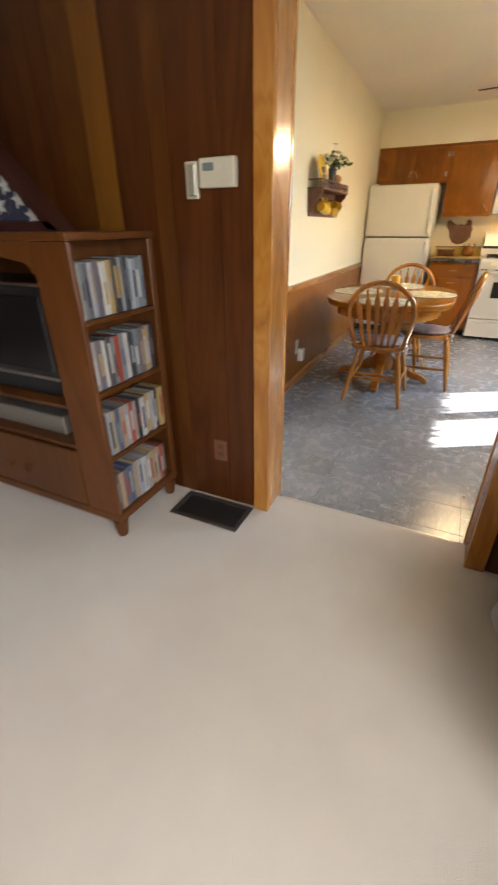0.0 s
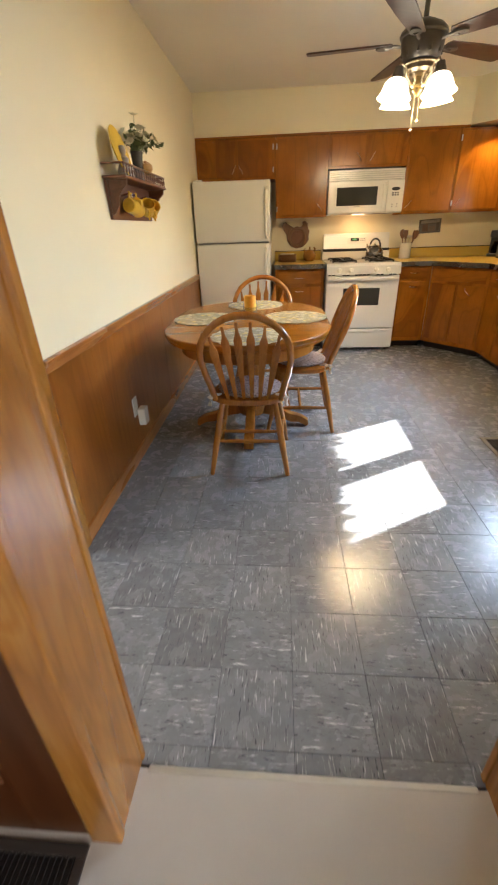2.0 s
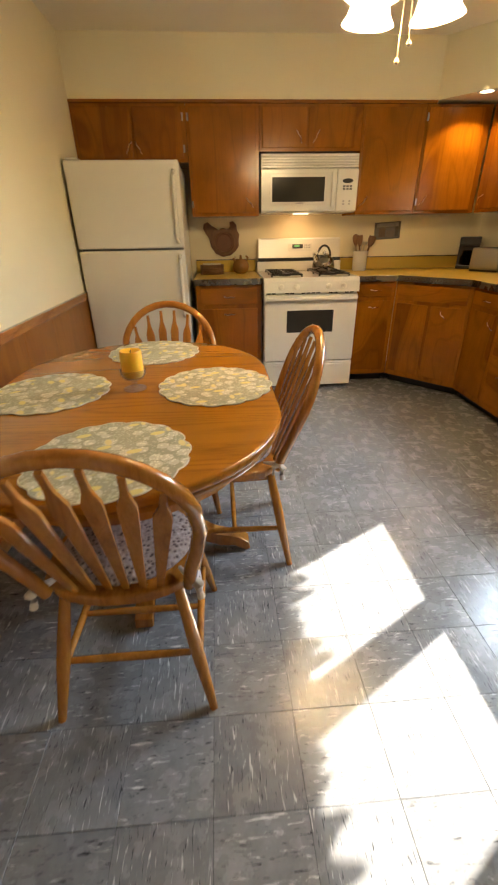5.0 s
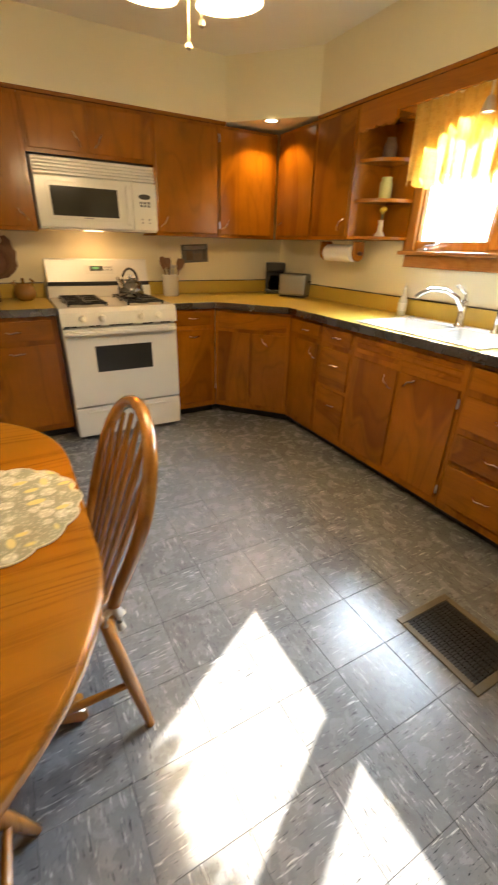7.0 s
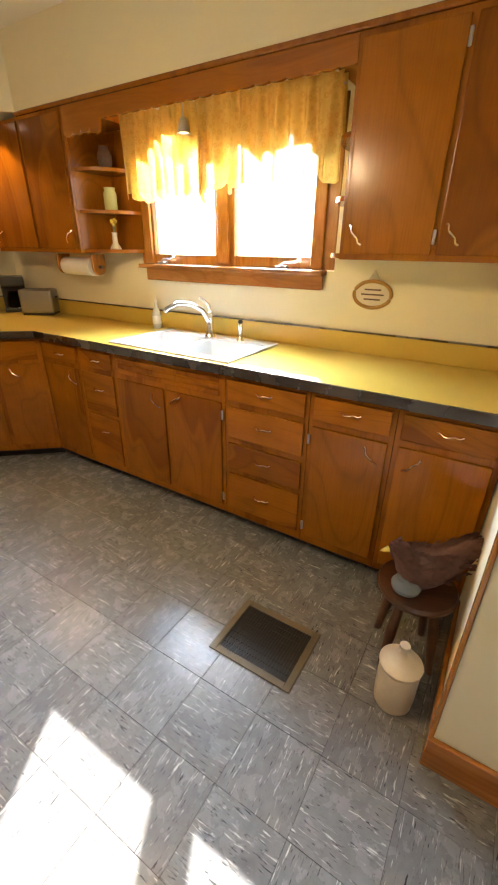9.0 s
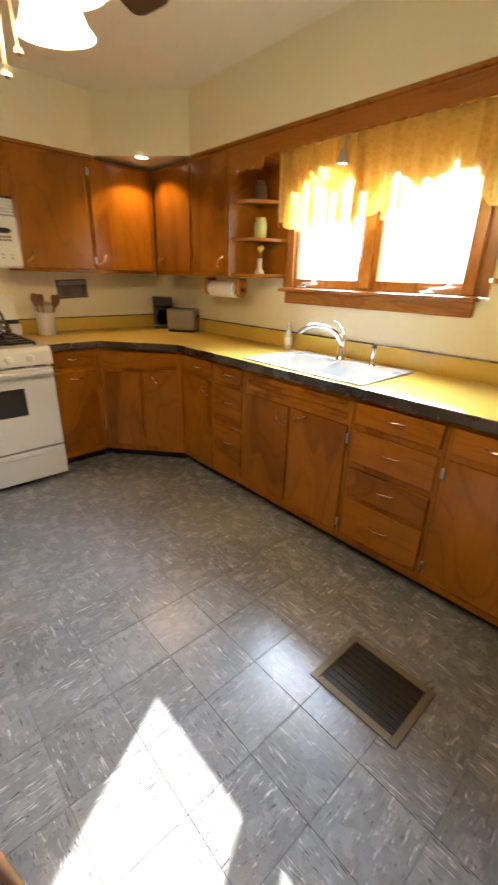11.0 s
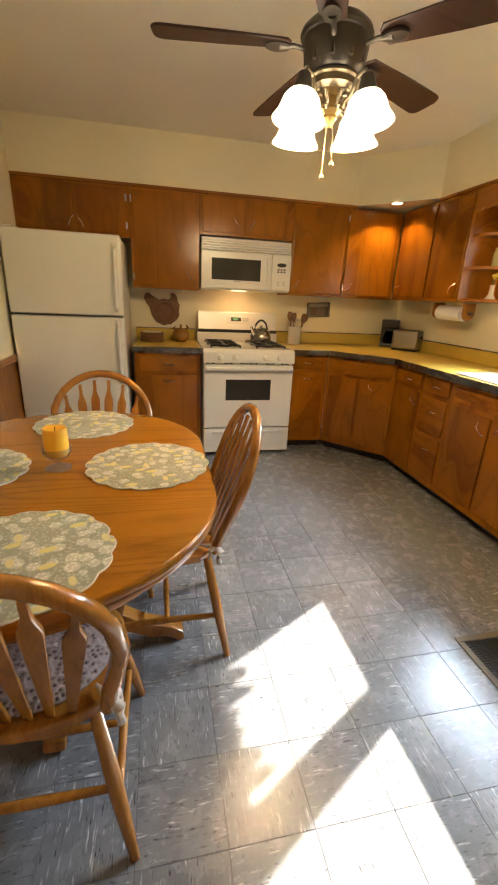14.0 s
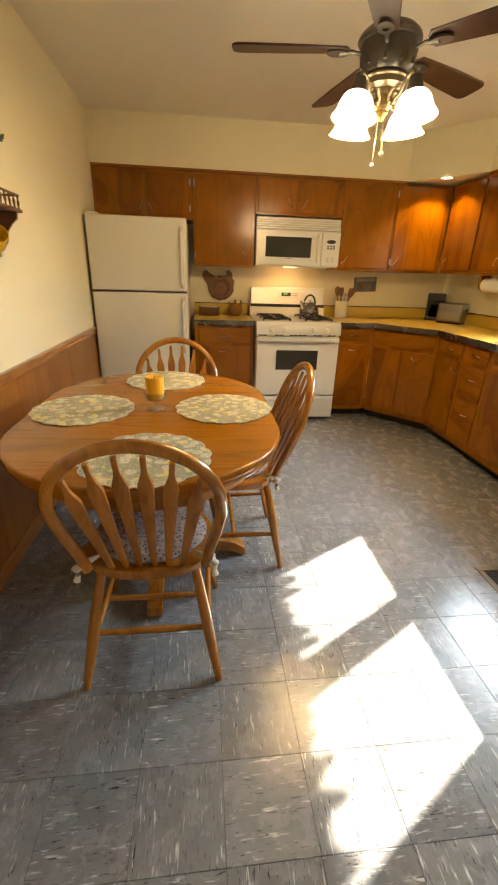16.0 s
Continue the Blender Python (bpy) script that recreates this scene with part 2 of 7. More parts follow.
CREAM = paint("cream_wall_paint", (0.80, 0.73, 0.515))
CEIL = paint("off_white_ceiling_paint", (0.82, 0.77, 0.65), 0.75)
MAPLE = plywood("amber_plywood_door", (0.335, 0.116, 0.0062), (0.205, 0.060, 0.0032), "z")
MAPLE_DRAWER = plywood("amber_plywood_drawer", (0.335, 0.116, 0.0062), (0.205, 0.060, 0.0032), "h")
MAPLE_H = wood("amber_wood_rail", (0.20, 0.058, 0.0035), (0.285, 0.090, 0.0055), (0.34, 0.118, 0.008), "y", 0.22, 4.0, 0.2, 0.15, 0.2)
MAPLE_X = wood("amber_wood_rail_across", (0.20, 0.058, 0.0035), (0.285, 0.090, 0.0055), (0.34, 0.118, 0.008), "x", 0.22, 4.0, 0.2, 0.15, 0.2)
OAK = wood("golden_oak", (0.25, 0.086, 0.011), (0.38, 0.146, 0.020), (0.47, 0.195, 0.034), "z", 0.22, 6.0, 0.3, 0.1)
OAK_TOP = oak_board("golden_oak_tabletop", (0.325, 0.120, 0.0078), (0.205, 0.066, 0.0042))
TRIM = wood("orange_oak_trim", (0.24, 0.085, 0.010), (0.38, 0.150, 0.020), (0.48, 0.22, 0.04), "z", 0.26, 6.0, 0.4, 0.1)
TRIM_Y = wood("orange_oak_trim_long", (0.25, 0.08, 0.015), (0.37, 0.135, 0.026), (0.45, 0.19, 0.042), "y", 0.25, 6.0, 0.4, 0.1)
PANEL = wood("dark_wood_panelling", (0.0396, 0.01028, 0.001523), (0.0594, 0.01599, 0.002894), (0.08073, 0.02513, 0.00495), "z", 0.34, 3.0, 0.0, 0.5, 0.35, 0.28)
PANEL_GOLD = wood("pale_wood_panelling", (0.0924, 0.03168, 0.00396), (0.132, 0.05016, 0.00616), (0.1628, 0.06776, 0.00968), "z", 0.34, 3.0, 0.0, 0.3, 0.35, 0.28)
PANEL_MID = wood("medium_wood_panelling", (0.0585, 0.01725, 0.002625), (0.081, 0.0255, 0.004125), (0.1035, 0.03675, 0.006), "z", 0.34, 3.0, 0.0, 0.3, 0.35, 0.28)
WAINSCOT = wood("red_brown_wainscot", (0.19, 0.062, 0.006), (0.27, 0.093, 0.011), (0.33, 0.124, 0.018), "z", 0.3, 4.0, 0.1, 0.1, 0.35, 0.35)
CONSOLE = wood("brown_wood_console", (0.0661, 0.02022, 0.004277), (0.09331, 0.03032, 0.006221), (0.1205, 0.04199, 0.009331), "z", 0.35, 3.0, 0.0, 0.15, 0.35, 0.3)
DARK_WOOD = wood("dark_stained_wood", (0.045, 0.016, 0.007), (0.075, 0.028, 0.012), (0.11, 0.045, 0.02), "y", 0.35, 5.0, 0.2, 0.1)
BLADE = wood("walnut_fan_blade", (0.03, 0.012, 0.007), (0.05, 0.02, 0.011), (0.075, 0.032, 0.018), "x", 0.4, 6.0, 0.1, 0.05)
TILE = tile_vinyl()
CARPET = carpet_pile()
GROUT = plain("dark_floor_bed", (0.035, 0.036, 0.038), 0.7)
ENAMEL = plain("white_enamel", (0.70, 0.685, 0.63), 0.22, 0, 0.03, 3.0, 200.0, 0.04)
ENAMEL_TEX = plain("pebbled_white_enamel", (0.66, 0.645, 0.585), 0.35, 0, 0.03, 3.0, 450.0, 0.35)
BLACK = plain("black_enamel", (0.012, 0.012, 0.012), 0.35)
DARK_GLASS = plain("dark_oven_glass", (0.028, 0.028, 0.026), 0.08, 0, 0.1, 3.0, 90.0, 0.0)
STEEL = plain("brushed_steel", (0.55, 0.54, 0.52), 0.3, 1.0, 0.1)
CHROME = plain("chrome", (0.75, 0.75, 0.75), 0.1, 1.0, 0.05, 6.0, 90.0, 0.0)
BRASS = plain("bright_copper_handle", (0.90, 0.66, 0.46), 0.16, 1.0, 0.1)
PEWTER = plain("aged_pewter", (0.13, 0.115, 0.10), 0.38, 0.9, 0.25)
BRONZE = plain("antique_brass", (0.33, 0.27, 0.185), 0.34, 1.0, 0.25)
BRASS_OLD = plain("yellow_brass", (0.55, 0.40, 0.16), 0.28, 1.0, 0.15)
LAMINATE = plain("mustard_laminate", (0.56, 0.385, 0.065), 0.30, 0, 0.05, 14.0, 130.0, 0.05, 0.5, 0.02)
BAND = plain("ribbed_aluminium_edge", (0.22, 0.215, 0.205), 0.27, 1.0, 0.3)
TOE = plain("black_toe_kick", (0.012, 0.011, 0.010), 0.6)
GLASS = clear("window_glass")

# ---- mesh tools ----


def thing(name, place=(0, 0, 0), turn=0.0, label="", category="", group="", kind=""):
    """An empty at the base of a thing, to which its parts belong."""
    ob = new(name)
    ob.matrix_basis = pose(*place, 0, 0, turn)
    ob.empty_display_size = 0.05
    return tagged(ob, label, category, group, kind)


def part(name, bm, material, parent=None, label="", smooth=False):
    """One bmesh as one mesh object, under a thing or a part, or on its own."""
    bmesh.ops.recalc_face_normals(bm, faces=bm.faces)
    me = bpy.data.meshes.new(name)
    bm.to_mesh(me)
    bm.free()
    if smooth:
        for f in me.polygons:
            f.use_smooth = True
        me.set_sharp_from_angle(angle=radians(40))
    me.materials.append(material)
    ob = new(name, me)
    ob.parent = parent
    return tagged(ob, label)


def box(bm, x0, x1, y0, y1, z0, z1, bevel=0.0, seg=1):
    """A block between two corners, with rounded edges if asked."""
    b = bmesh.new()
    bmesh.ops.create_cube(b, size=1.0)
    for v in b.verts:
        v.co = ((x0 + x1) / 2 + v.co.x * (x1 - x0), (y0 + y1) / 2 + v.co.y * (y1 - y0), (z0 + z1) / 2 + v.co.z * (z1 - z0))
    if bevel:
        bmesh.ops.bevel(b, geom=b.edges[:], offset=bevel, segments=seg, profile=0.6, affect="EDGES")
    return joined(bm, b)


def joined(bm, b, m=None):
    if m is not None:
        b.transform(m)
    me = bpy.data.meshes.new("tmp")
    b.to_mesh(me)
    b.free()
    bm.from_mesh(me)
    bpy.data.meshes.remove(me)
    return bm


def boxes(*rows, bevel=0.0, seg=1):
    bm = bmesh.new()
    for r in rows:
        box(bm, *r, bevel=bevel, seg=seg)
    return bm


def lathe(bm, profile, at=(0, 0, 0), seg=24, m=None):
    """A profile of (radius, height) turned round the z axis; m: a pose for it."""
    b = bmesh.new()
    rings = []
    for r, z in profile:
        if r < 1e-5:
            rings.append([b.verts.new((0, 0, z))])
        else:
            rings.append([b.verts.new((r * math.cos(2 * math.pi * i / seg), r * math.sin(2 * math.pi * i / seg), z)) for i in range(seg)])
    for a, c in zip(rings, rings[1:]):
        for i in range(seg):
            j = (i + 1) % seg
            if len(a) == 1 and len(c) == 1:
                continue
            if len(a) == 1:
                b.faces.new((a[0], c[i], c[j]))
            elif len(c) == 1:
                b.faces.new((a[i], a[j], c[0]))
            else:
                b.faces.new((a[i], a[j], c[j], c[i]))
    return joined(bm, b, (m if m is not None else Matrix.Identity(4)) @ Matrix.Translation(at) if m is None else m)


def tube(bm, pts, r, seg=8, closed=False, flat=1.0):
    """A rounded rod along points; r: one radius or one for each point; flat squeezes it along its second axis."""
    pts = [Vector(q) for q in pts]
    rs = r if isinstance(r, (list, tuple)) else [r] * len(pts)
    rings, count = [], len(pts)
    up = Vector((0, 0, 1))
    for i, q in enumerate(pts):
        a = pts[(i - 1) % count] if closed or i else q
        c = pts[(i + 1) % count] if closed or i < count - 1 else q
        d = (c - a).normalized()
        u = up if abs(d.z) < 0.95 else Vector((1, 0, 0))
        s = d.cross(u).normalized()
        w = s.cross(d).normalized()
        rings.append([bm.verts.new(q + rs[i] * (math.cos(2 * math.pi * k / seg) * s + flat * math.sin(2 * math.pi * k / seg) * w)) for k in range(seg)])
    pairs = list(zip(rings, rings[1:])) + ([(rings[-1], rings[0])] if closed else [])
    for a, c in pairs:
        for k in range(seg):
            bm.faces.new((a[k], a[(k + 1) % seg], c[(k + 1) % seg], c[k]))
    if not closed:
        bm.faces.new(rings[0])
        bm.faces.new(rings[-1])
    return bm


def prism(bm, outline, z0, z1, m=None, bevel=0.0, seg=1):
    """A flat outline in x and y, raised from z0 to z1."""
    b = bmesh.new()
    f = b.faces.new([b.verts.new((x, y, z0)) for x, y in outline])
    up = bmesh.ops.extrude_face_region(b, geom=[f])["geom"]
    for v in up:
        if isinstance(v, bmesh.types.BMVert):
            v.co.z = z1
    bmesh.ops.recalc_face_normals(b, faces=b.faces)
    if bevel:
        rim = [e for e in b.edges if abs(e.verts[0].co.z - e.verts[1].co.z) < 1e-6]
        bmesh.ops.bevel(b, geom=rim, offset=bevel, segments=seg, profile=0.6, affect="EDGES")
    return joined(bm, b, m)


def flat_y(y=0.0):
    """Turns a drawing in x and y into one that stands in x and z, its thickness towards -y."""
    return Matrix.Translation((0, y, 0)) @ Matrix.Rotation(radians(90), 4, "X")


def arc(cx, cy, rx, ry, a0, a1, steps):
    return [(cx + rx * math.cos(radians(a0 + (a1 - a0) * i / steps)), cy + ry * math.sin(radians(a0 + (a1 - a0) * i / steps))) for i in range(steps + 1)]


def structure(name, bm, material, label, category):
    return tagged(part(name, bm, material), label, category, kind="structure")


# ---- the shell of the place ----
WX, EX, NY, SY = -0.05, 3.38, 7.60, 2.77   # kitchen walls
CZ = 2.43                                  # ceiling
LY = 2.62                                  # living room side of the dividing wall
UF, UE, UT, UB = 7.23, 3.07, 2.052, 1.342   # upper cabinet fronts, top and bottom
NF, EF = 6.98, 2.812                      # base cabinet fronts
OX0, OX1, OZ = 0.465, 1.35, 2.2            # opening to the living room
BX, BY = 2.17, 3.92                        # corner of the wall block

structure("wall_north", boxes((WX - 0.15, EX + 0.15, NY, NY + 0.15, 0, CZ)), CREAM, "cream painted kitchen wall behind the stove", "wall")
WY0, WY1, WZ0, WZ1 = 4.82, 6.13, 1.28, 1.99
structure("wall_east", boxes((EX, EX + 0.15, BY, WY0, 0, CZ), (EX, EX + 0.15, WY1, NY, 0, CZ), (EX, EX + 0.15, WY0, WY1, 0, WZ0), (EX, EX + 0.15, WY0, WY1, WZ1, CZ)), CREAM, "cream painted wall with the sink window", "wall")
DY0, DY1 = 2.84, 3.56
structure("wall_west", boxes((WX - 0.12, WX, DY1, NY, 0, CZ), (WX - 0.12, WX, SY, DY0, 0, CZ), (WX - 0.12, WX, DY0, DY1, 2.05, CZ)), CREAM, "cream painted wall above dark wainscot", "wall")
structure("wall_south", boxes((WX - 0.12, OX0 - 0.005, LY + 0.012, SY, 0, CZ), (OX1 + 0.005, BX + 0.1, LY + 0.012, SY, 0, CZ), (OX0 - 0.005, OX1 + 0.005, LY + 0.012, SY, OZ + 0.005, CZ)), CREAM, "wall between kitchen and living room", "wall")
structure("wall_corner_block", boxes((BX, EX + 0.15, SY, BY, 0, CZ)), CREAM, "white painted wall corner with wooden baseboard", "wall")
structure("ceiling", boxes((-3.0, EX + 0.15, -2.15, NY + 0.15, CZ, CZ + 0.1)), CEIL, "smooth off-white ceiling", "ceiling")
soff = bmesh.new()
prism(soff, [(WX, UF), (2.63, UF), (UE, 6.735), (UE, BY), (EX, BY), (EX, NY), (WX, NY)], UT + 0.022, CZ)
structure("soffit", soff, CREAM, "cream painted soffit above the upper cabinets", "soffit")
structure("floor_bed", boxes((WX, EX, SY, NY, -0.05, -0.004)), GROUT, "dark bed under the floor tiles", "floor")
structure("carpet", boxes((-3.0, 2.6, -2.0, SY - 0.012, -0.05, 0.006)), CARPET, "worn beige living room carpet", "carpet")
structure("side_room_carpet", boxes((-2.0, WX - 0.02, SY, 4.4, -0.05, 0.004)), CARPET, "beige carpet of the side room", "carpet")
structure("wall_side_room", boxes((-2.1, -2.0, SY, 4.4, 0, CZ), (-2.1, WX - 0.12, 4.4, 4.5, 0, CZ), (-2.1, WX - 0.12, SY - 0.1, SY, 0, CZ)), CREAM, "cream painted walls of the side room", "wall")
structure("wall_living_west", boxes((-3.1, -3.0, -2.1, LY, 0, CZ)), PANEL, "dark panelled living room wall", "wall")
# unseen east wall; its opening is made up to go with the living room fill
structure("wall_living_east", boxes((2.6, 2.7, -2.1, -0.7, 0, CZ), (2.6, 2.7, 0.9, LY, 0, CZ), (2.6, 2.7, -0.7, 0.9, 0, 0.8), (2.6, 2.7, -0.7, 0.9, 2.1, CZ)), PANEL, "dark panelled living room wall with an unseen opening added for light", "wall")
structure("wall_living_south", boxes((-3.1, 2.7, -2.1, -2.0, 0, CZ)), PANEL, "dark panelled living room wall", "wall")
# made-up ground; its pale colour stands in for the glare outside the window
ground = boxes((-400, 400, -400, 400, -0.7, -0.6))
structure("ground", ground, plain("pale_outside_ground", (0.5, 0.48, 0.44), 0.9, 0, 0.3, 0.4, 30.0, 0.5), "unseen ground outside, coloured pale to look bright", "ground")

# trims of the opening to the living room
jamb = thing("opening_trim", (0, 0, 0), 0, "glossy orange oak casing of the kitchen opening", "door casing", kind="structure")
for s, xa in ((-1, OX0), (1, OX1)):
    part("jamb_board", boxes((min(xa, xa - 0.022 * -s), max(xa, xa - 0.022 * -s), LY + 0.0125, SY + 0.004, 0, OZ), bevel=0.002), TRIM, jamb)
    lo, hi = (xa - 0.07, xa + 0.004) if s < 0 else (xa - 0.004, xa + 0.07)
    part("casing_board", boxes((lo, hi, LY - 0.014, LY + 0.012, 0, OZ + 0.07), bevel=0.005, seg=2), TRIM, jamb)
    part("casing_board", boxes((lo, hi, SY + 0.005, SY + 0.024, 0, OZ + 0.07), bevel=0.005, seg=2), TRIM, jamb)
part("head_board", boxes((OX0, OX1, LY + 0.0125, SY + 0.004, OZ - 0.02, OZ), bevel=0.002), TRIM, jamb)
part("casing_head", boxes((OX0 + 0.005, OX1 - 0.005, LY - 0.014, LY + 0.012, OZ, OZ + 0.07), bevel=0.005, seg=2), TRIM, jamb)
structure("threshold_strip", boxes((OX0 + 0.023, OX1 - 0.023, SY - 0.022, SY - 0.004, -0.004, 0.008), bevel=0.003), plain("pale_metal_strip", (0.6, 0.57, 0.5), 0.4, 0.6), "thin pale carpet edge strip", "threshold")

# casing of the side doorway
sd = thing("side_doorway_trim", (0, 0, 0), 0, "orange oak casing of the side doorway", "door casing", kind="structure")
for y0, y1 in ((DY1 - 0.005, DY1 + 0.06), (DY0 - 0.06, DY0 + 0.005)):
    part("casing_board", boxes((WX + 0.001, WX + 0.02, y0, y1, 0, 2.11), bevel=0.004, seg=2), TRIM, sd)
for y0, y1 in ((DY1 - 0.021, DY1 - 0.001), (DY0 + 0.001, DY0 + 0.021)):
    part("jamb_board", boxes((WX - 0.125, WX + 0.0008, y0, y1, 0, 2.05), bevel=0.002), TRIM, sd)
part("casing_head", boxes((WX + 0.001, WX + 0.02, DY0, DY1, 2.05, 2.11), bevel=0.004), TRIM_Y, sd)
structure("side_threshold", boxes((WX - 0.03, WX + 0.015, DY0 + 0.022, DY1 - 0.022, -0.004, 0.010), bevel=0.004), plain("white_metal_strip", (0.75, 0.75, 0.74), 0.35, 0.4), "white metal threshold strip of the side doorway", "threshold")

# wainscot and its cap
WT = 0.83
wains = thing("wainscot", (0, 0, 0), 0, "red-brown wood wainscot with a moulded cap", "wainscot", kind="structure")
y = DY1 + 0.06
while y < 7.2:
    y2 = min(y + 0.405, 7.22)
    part("panel", boxes((WX + 0.001, WX + 0.010, y + 0.0008, y2 - 0.0008, 0.085, WT), bevel=0.001), WAINSCOT, wains)
    y = y2
part("cap", boxes((WX + 0.001, WX + 0.028, DY1 + 0.06, 7.22, WT, WT + 0.022), (WX + 0.001, WX + 0.020, DY1 + 0.06, 7.22, WT - 0.028, WT - 0.0005), bevel=0.005, seg=2), TRIM_Y, wains)
part("baseboard", boxes((WX + 0.001, WX + 0.018, DY1 + 0.06, 7.22, 0, 0.082), bevel=0.005, seg=2), TRIM_Y, wains)
bb = thing("baseboard", (0, 0, 0), 0, "orange oak baseboard on the white wall", "baseboard", kind="structure")
part("board", boxes((BX - 0.018, BX - 0.001, SY, BY + 0.016, 0, 0.125), bevel=0.005, seg=2), TRIM_Y, bb)
part("board", boxes((BX + 0.0005, 2.76, BY + 0.001, BY + 0.016, 0, 0.125), bevel=0.005, seg=2), TRIM_Y, bb)
part("corner_strip", boxes((BX - 0.004, BX + 0.035, BY + 0.001, BY + 0.012, 0.126, CZ), bevel=0.003), TRIM, bb)

# living room panelling
pan = thing("wall_panelling", (0, 0, 0), 0, "dark glossy wood panelling in random-width boards", "panelling", kind="structure")
edges = [-3.0, -2.82, -2.62, -2.48, -2.27, -2.1, -1.93, -1.72, -1.55, -1.37, -1.2, -1.03, -0.88, -0.76, -0.64, -0.56, -0.46, -0.33, -0.20, -0.03, 0.055, 0.26, 0.394]
TONES = {-0.64: PANEL_MID, -0.46: PANEL_MID, -0.33: PANEL_GOLD, -0.03: PANEL_MID, -1.2: PANEL_GOLD, -1.93: PANEL_MID, -2.48: PANEL_GOLD}
for a, b2 in zip(edges, edges[1:]):
    part("plank", boxes((a + 0.0012, b2 - 0.0012, LY - 0.002, LY + 0.008, 0.0, CZ)), TONES.get(a, PANEL), pan)
part("backing", boxes((-3.0, 0.394, LY + 0.0085, LY + 0.0115, 0.0, CZ), (1.422, 2.6, LY + 0.0085, LY + 0.0115, 0.0, CZ)), plain("black_groove", (0.012, 0.005, 0.002), 0.8), pan)
edges = [1.422, 1.56, 1.73, 1.85, 2.02, 2.2, 2.31, 2.5, 2.6]
for a, b2 in zip(edges, edges[1:]):
    part("plank", boxes((a + 0.0012, b2 - 0.0012, LY - 0.002, LY + 0.008, 0.0, CZ)), PANEL, pan)

# ---- kitchen cabinets ----


def pull(name, parent, m):
    """A small curled drawer pull; its length runs along local x, it stands off towards -y."""
    bm = bmesh.new()
    pts = [(-0.040, 0, 0.0), (-0.030, -0.010, 0.003), (-0.016, -0.020, -0.004), (0.0, -0.022, 0.0), (0.016, -0.020, 0.004), (0.030, -0.010, -0.003), (0.040, 0, 0.0)]
    tube(bm, pts, [0.0080, 0.0058, 0.0052, 0.0066, 0.0052, 0.0058, 0.0080], 8, flat=0.75)
    bm.transform(m)
    return part(name, bm, BRASS, parent, "bright copper pull", True)


def front(parent, name, m, x0, x1, z0, z1, material, handle=None, hinge=None):
    """A lipped door or drawer front in the plane of m (x along, -y out)."""
    bm = boxes((x0, x1, -0.012, 0.0, z0, z1), bevel=0.005, seg=2)
    bm.transform(m)
    d = part(name, bm, MAPLE_DRAWER if name == "drawer" else material, parent)
    if handle:
        hx, hz, tilt = handle
        pull("handle", d, m @ pose(hx, -0.012, hz, 0, tilt, 0))
    if hinge:
        for hz in (z0 + 0.06, z1 - 0.06):
            h = boxes((hinge - 0.006, hinge + 0.006, -0.018, -0.0125, hz - 0.025, hz + 0.025), bevel=0.003)
            h.transform(m)
            part("hinge", h, STEEL, d, "small steel hinge")
    return d


def carcass(parent, m, x0, x1, z0, z1, depth, material, lid=True):
    """Sides, floor, top and a face frame; open at the front."""
    rows = [(x0, x0 + 0.016, 0.018, depth, z0, z1), (x1 - 0.016, x1, 0.018, depth, z0, z1), (x0 + 0.0165, x1 - 0.0165, 0.018, depth, z0, z0 + 0.016), (x0 + 0.0165, x1 - 0.0165, depth - 0.008, depth - 0.001, z0 + 0.0165, z1 - 0.0165)]
    if lid:
        rows.append((x0 + 0.0165, x1 - 0.0165, 0.018, depth, z1 - 0.016, z1))
    bm = boxes(*rows)
    bm.transform(m)
    part("body", bm, material, parent)
    bm = boxes((x0, x1, 0.0005, 0.0175, z0, z1), bevel=0.001)
    bm.transform(m)
    part("face_frame", bm, material, parent)


def face(kind):
    """Poses of the cabinet fronts: x runs along the front, -y comes out of it."""
    return {"n": lambda y: pose(0, y, 0), "e": lambda x: pose(x, 0, 0, 0, 0, -90)}[kind]


N_UP, E_UP = pose(0, UF, 0), pose(UE, 0, 0, 0, 0, -90)
N_LO, E_LO = pose(0, NF, 0), pose(EF, 0, 0, 0, 0, -90)   # on the east side local x is -y
UL = "amber varnished plywood wall cabinet with copper pulls"
BL = "amber varnished plywood base cabinet with copper pulls"
uppers = [  # plane, x0, x1, z0, doors: (x0, x1, handle x, handle tilt, hinge x)
    (N_UP, -0.048, 0.765, 1.70, [(-0.025, 0.365, 0.34, -60, None), (0.385, 0.735, 0.41, 60, 0.742)]),
    (N_UP, 0.767, 1.30, UB, [(0.785, 1.275, 1.225, 50, 0.778)]),
    (N_UP, 1.302, 2.075, 1.765, [(1.325, 1.655, 1.60, 60, None), (1.67, 2.02, 1.73, -60, None)]),
    (N_UP, 2.077, 2.56, UB, [(2.09, 2.548, 2.135, -50, None)]),
    (N_UP, 2.562, 3.068, UB, [(2.575, 3.02, 2.62, -50, 2.568)]),
]
for m, x0, x1, z0, doors in uppers:
    c = thing("wall_cabinet", (0, 0, 0), 0, UL, "cabinet", "upper cabinets")
    carcass(c, m, x0, x1, z0, UT, NY - UF - 0.002, MAPLE)
    for a, b2, hx, tilt, hg in doors:
        front(c, "door", m, a, b2, z0 + 0.022, UT - 0.02, MAPLE, (hx, z0 + 0.09, tilt), hg)
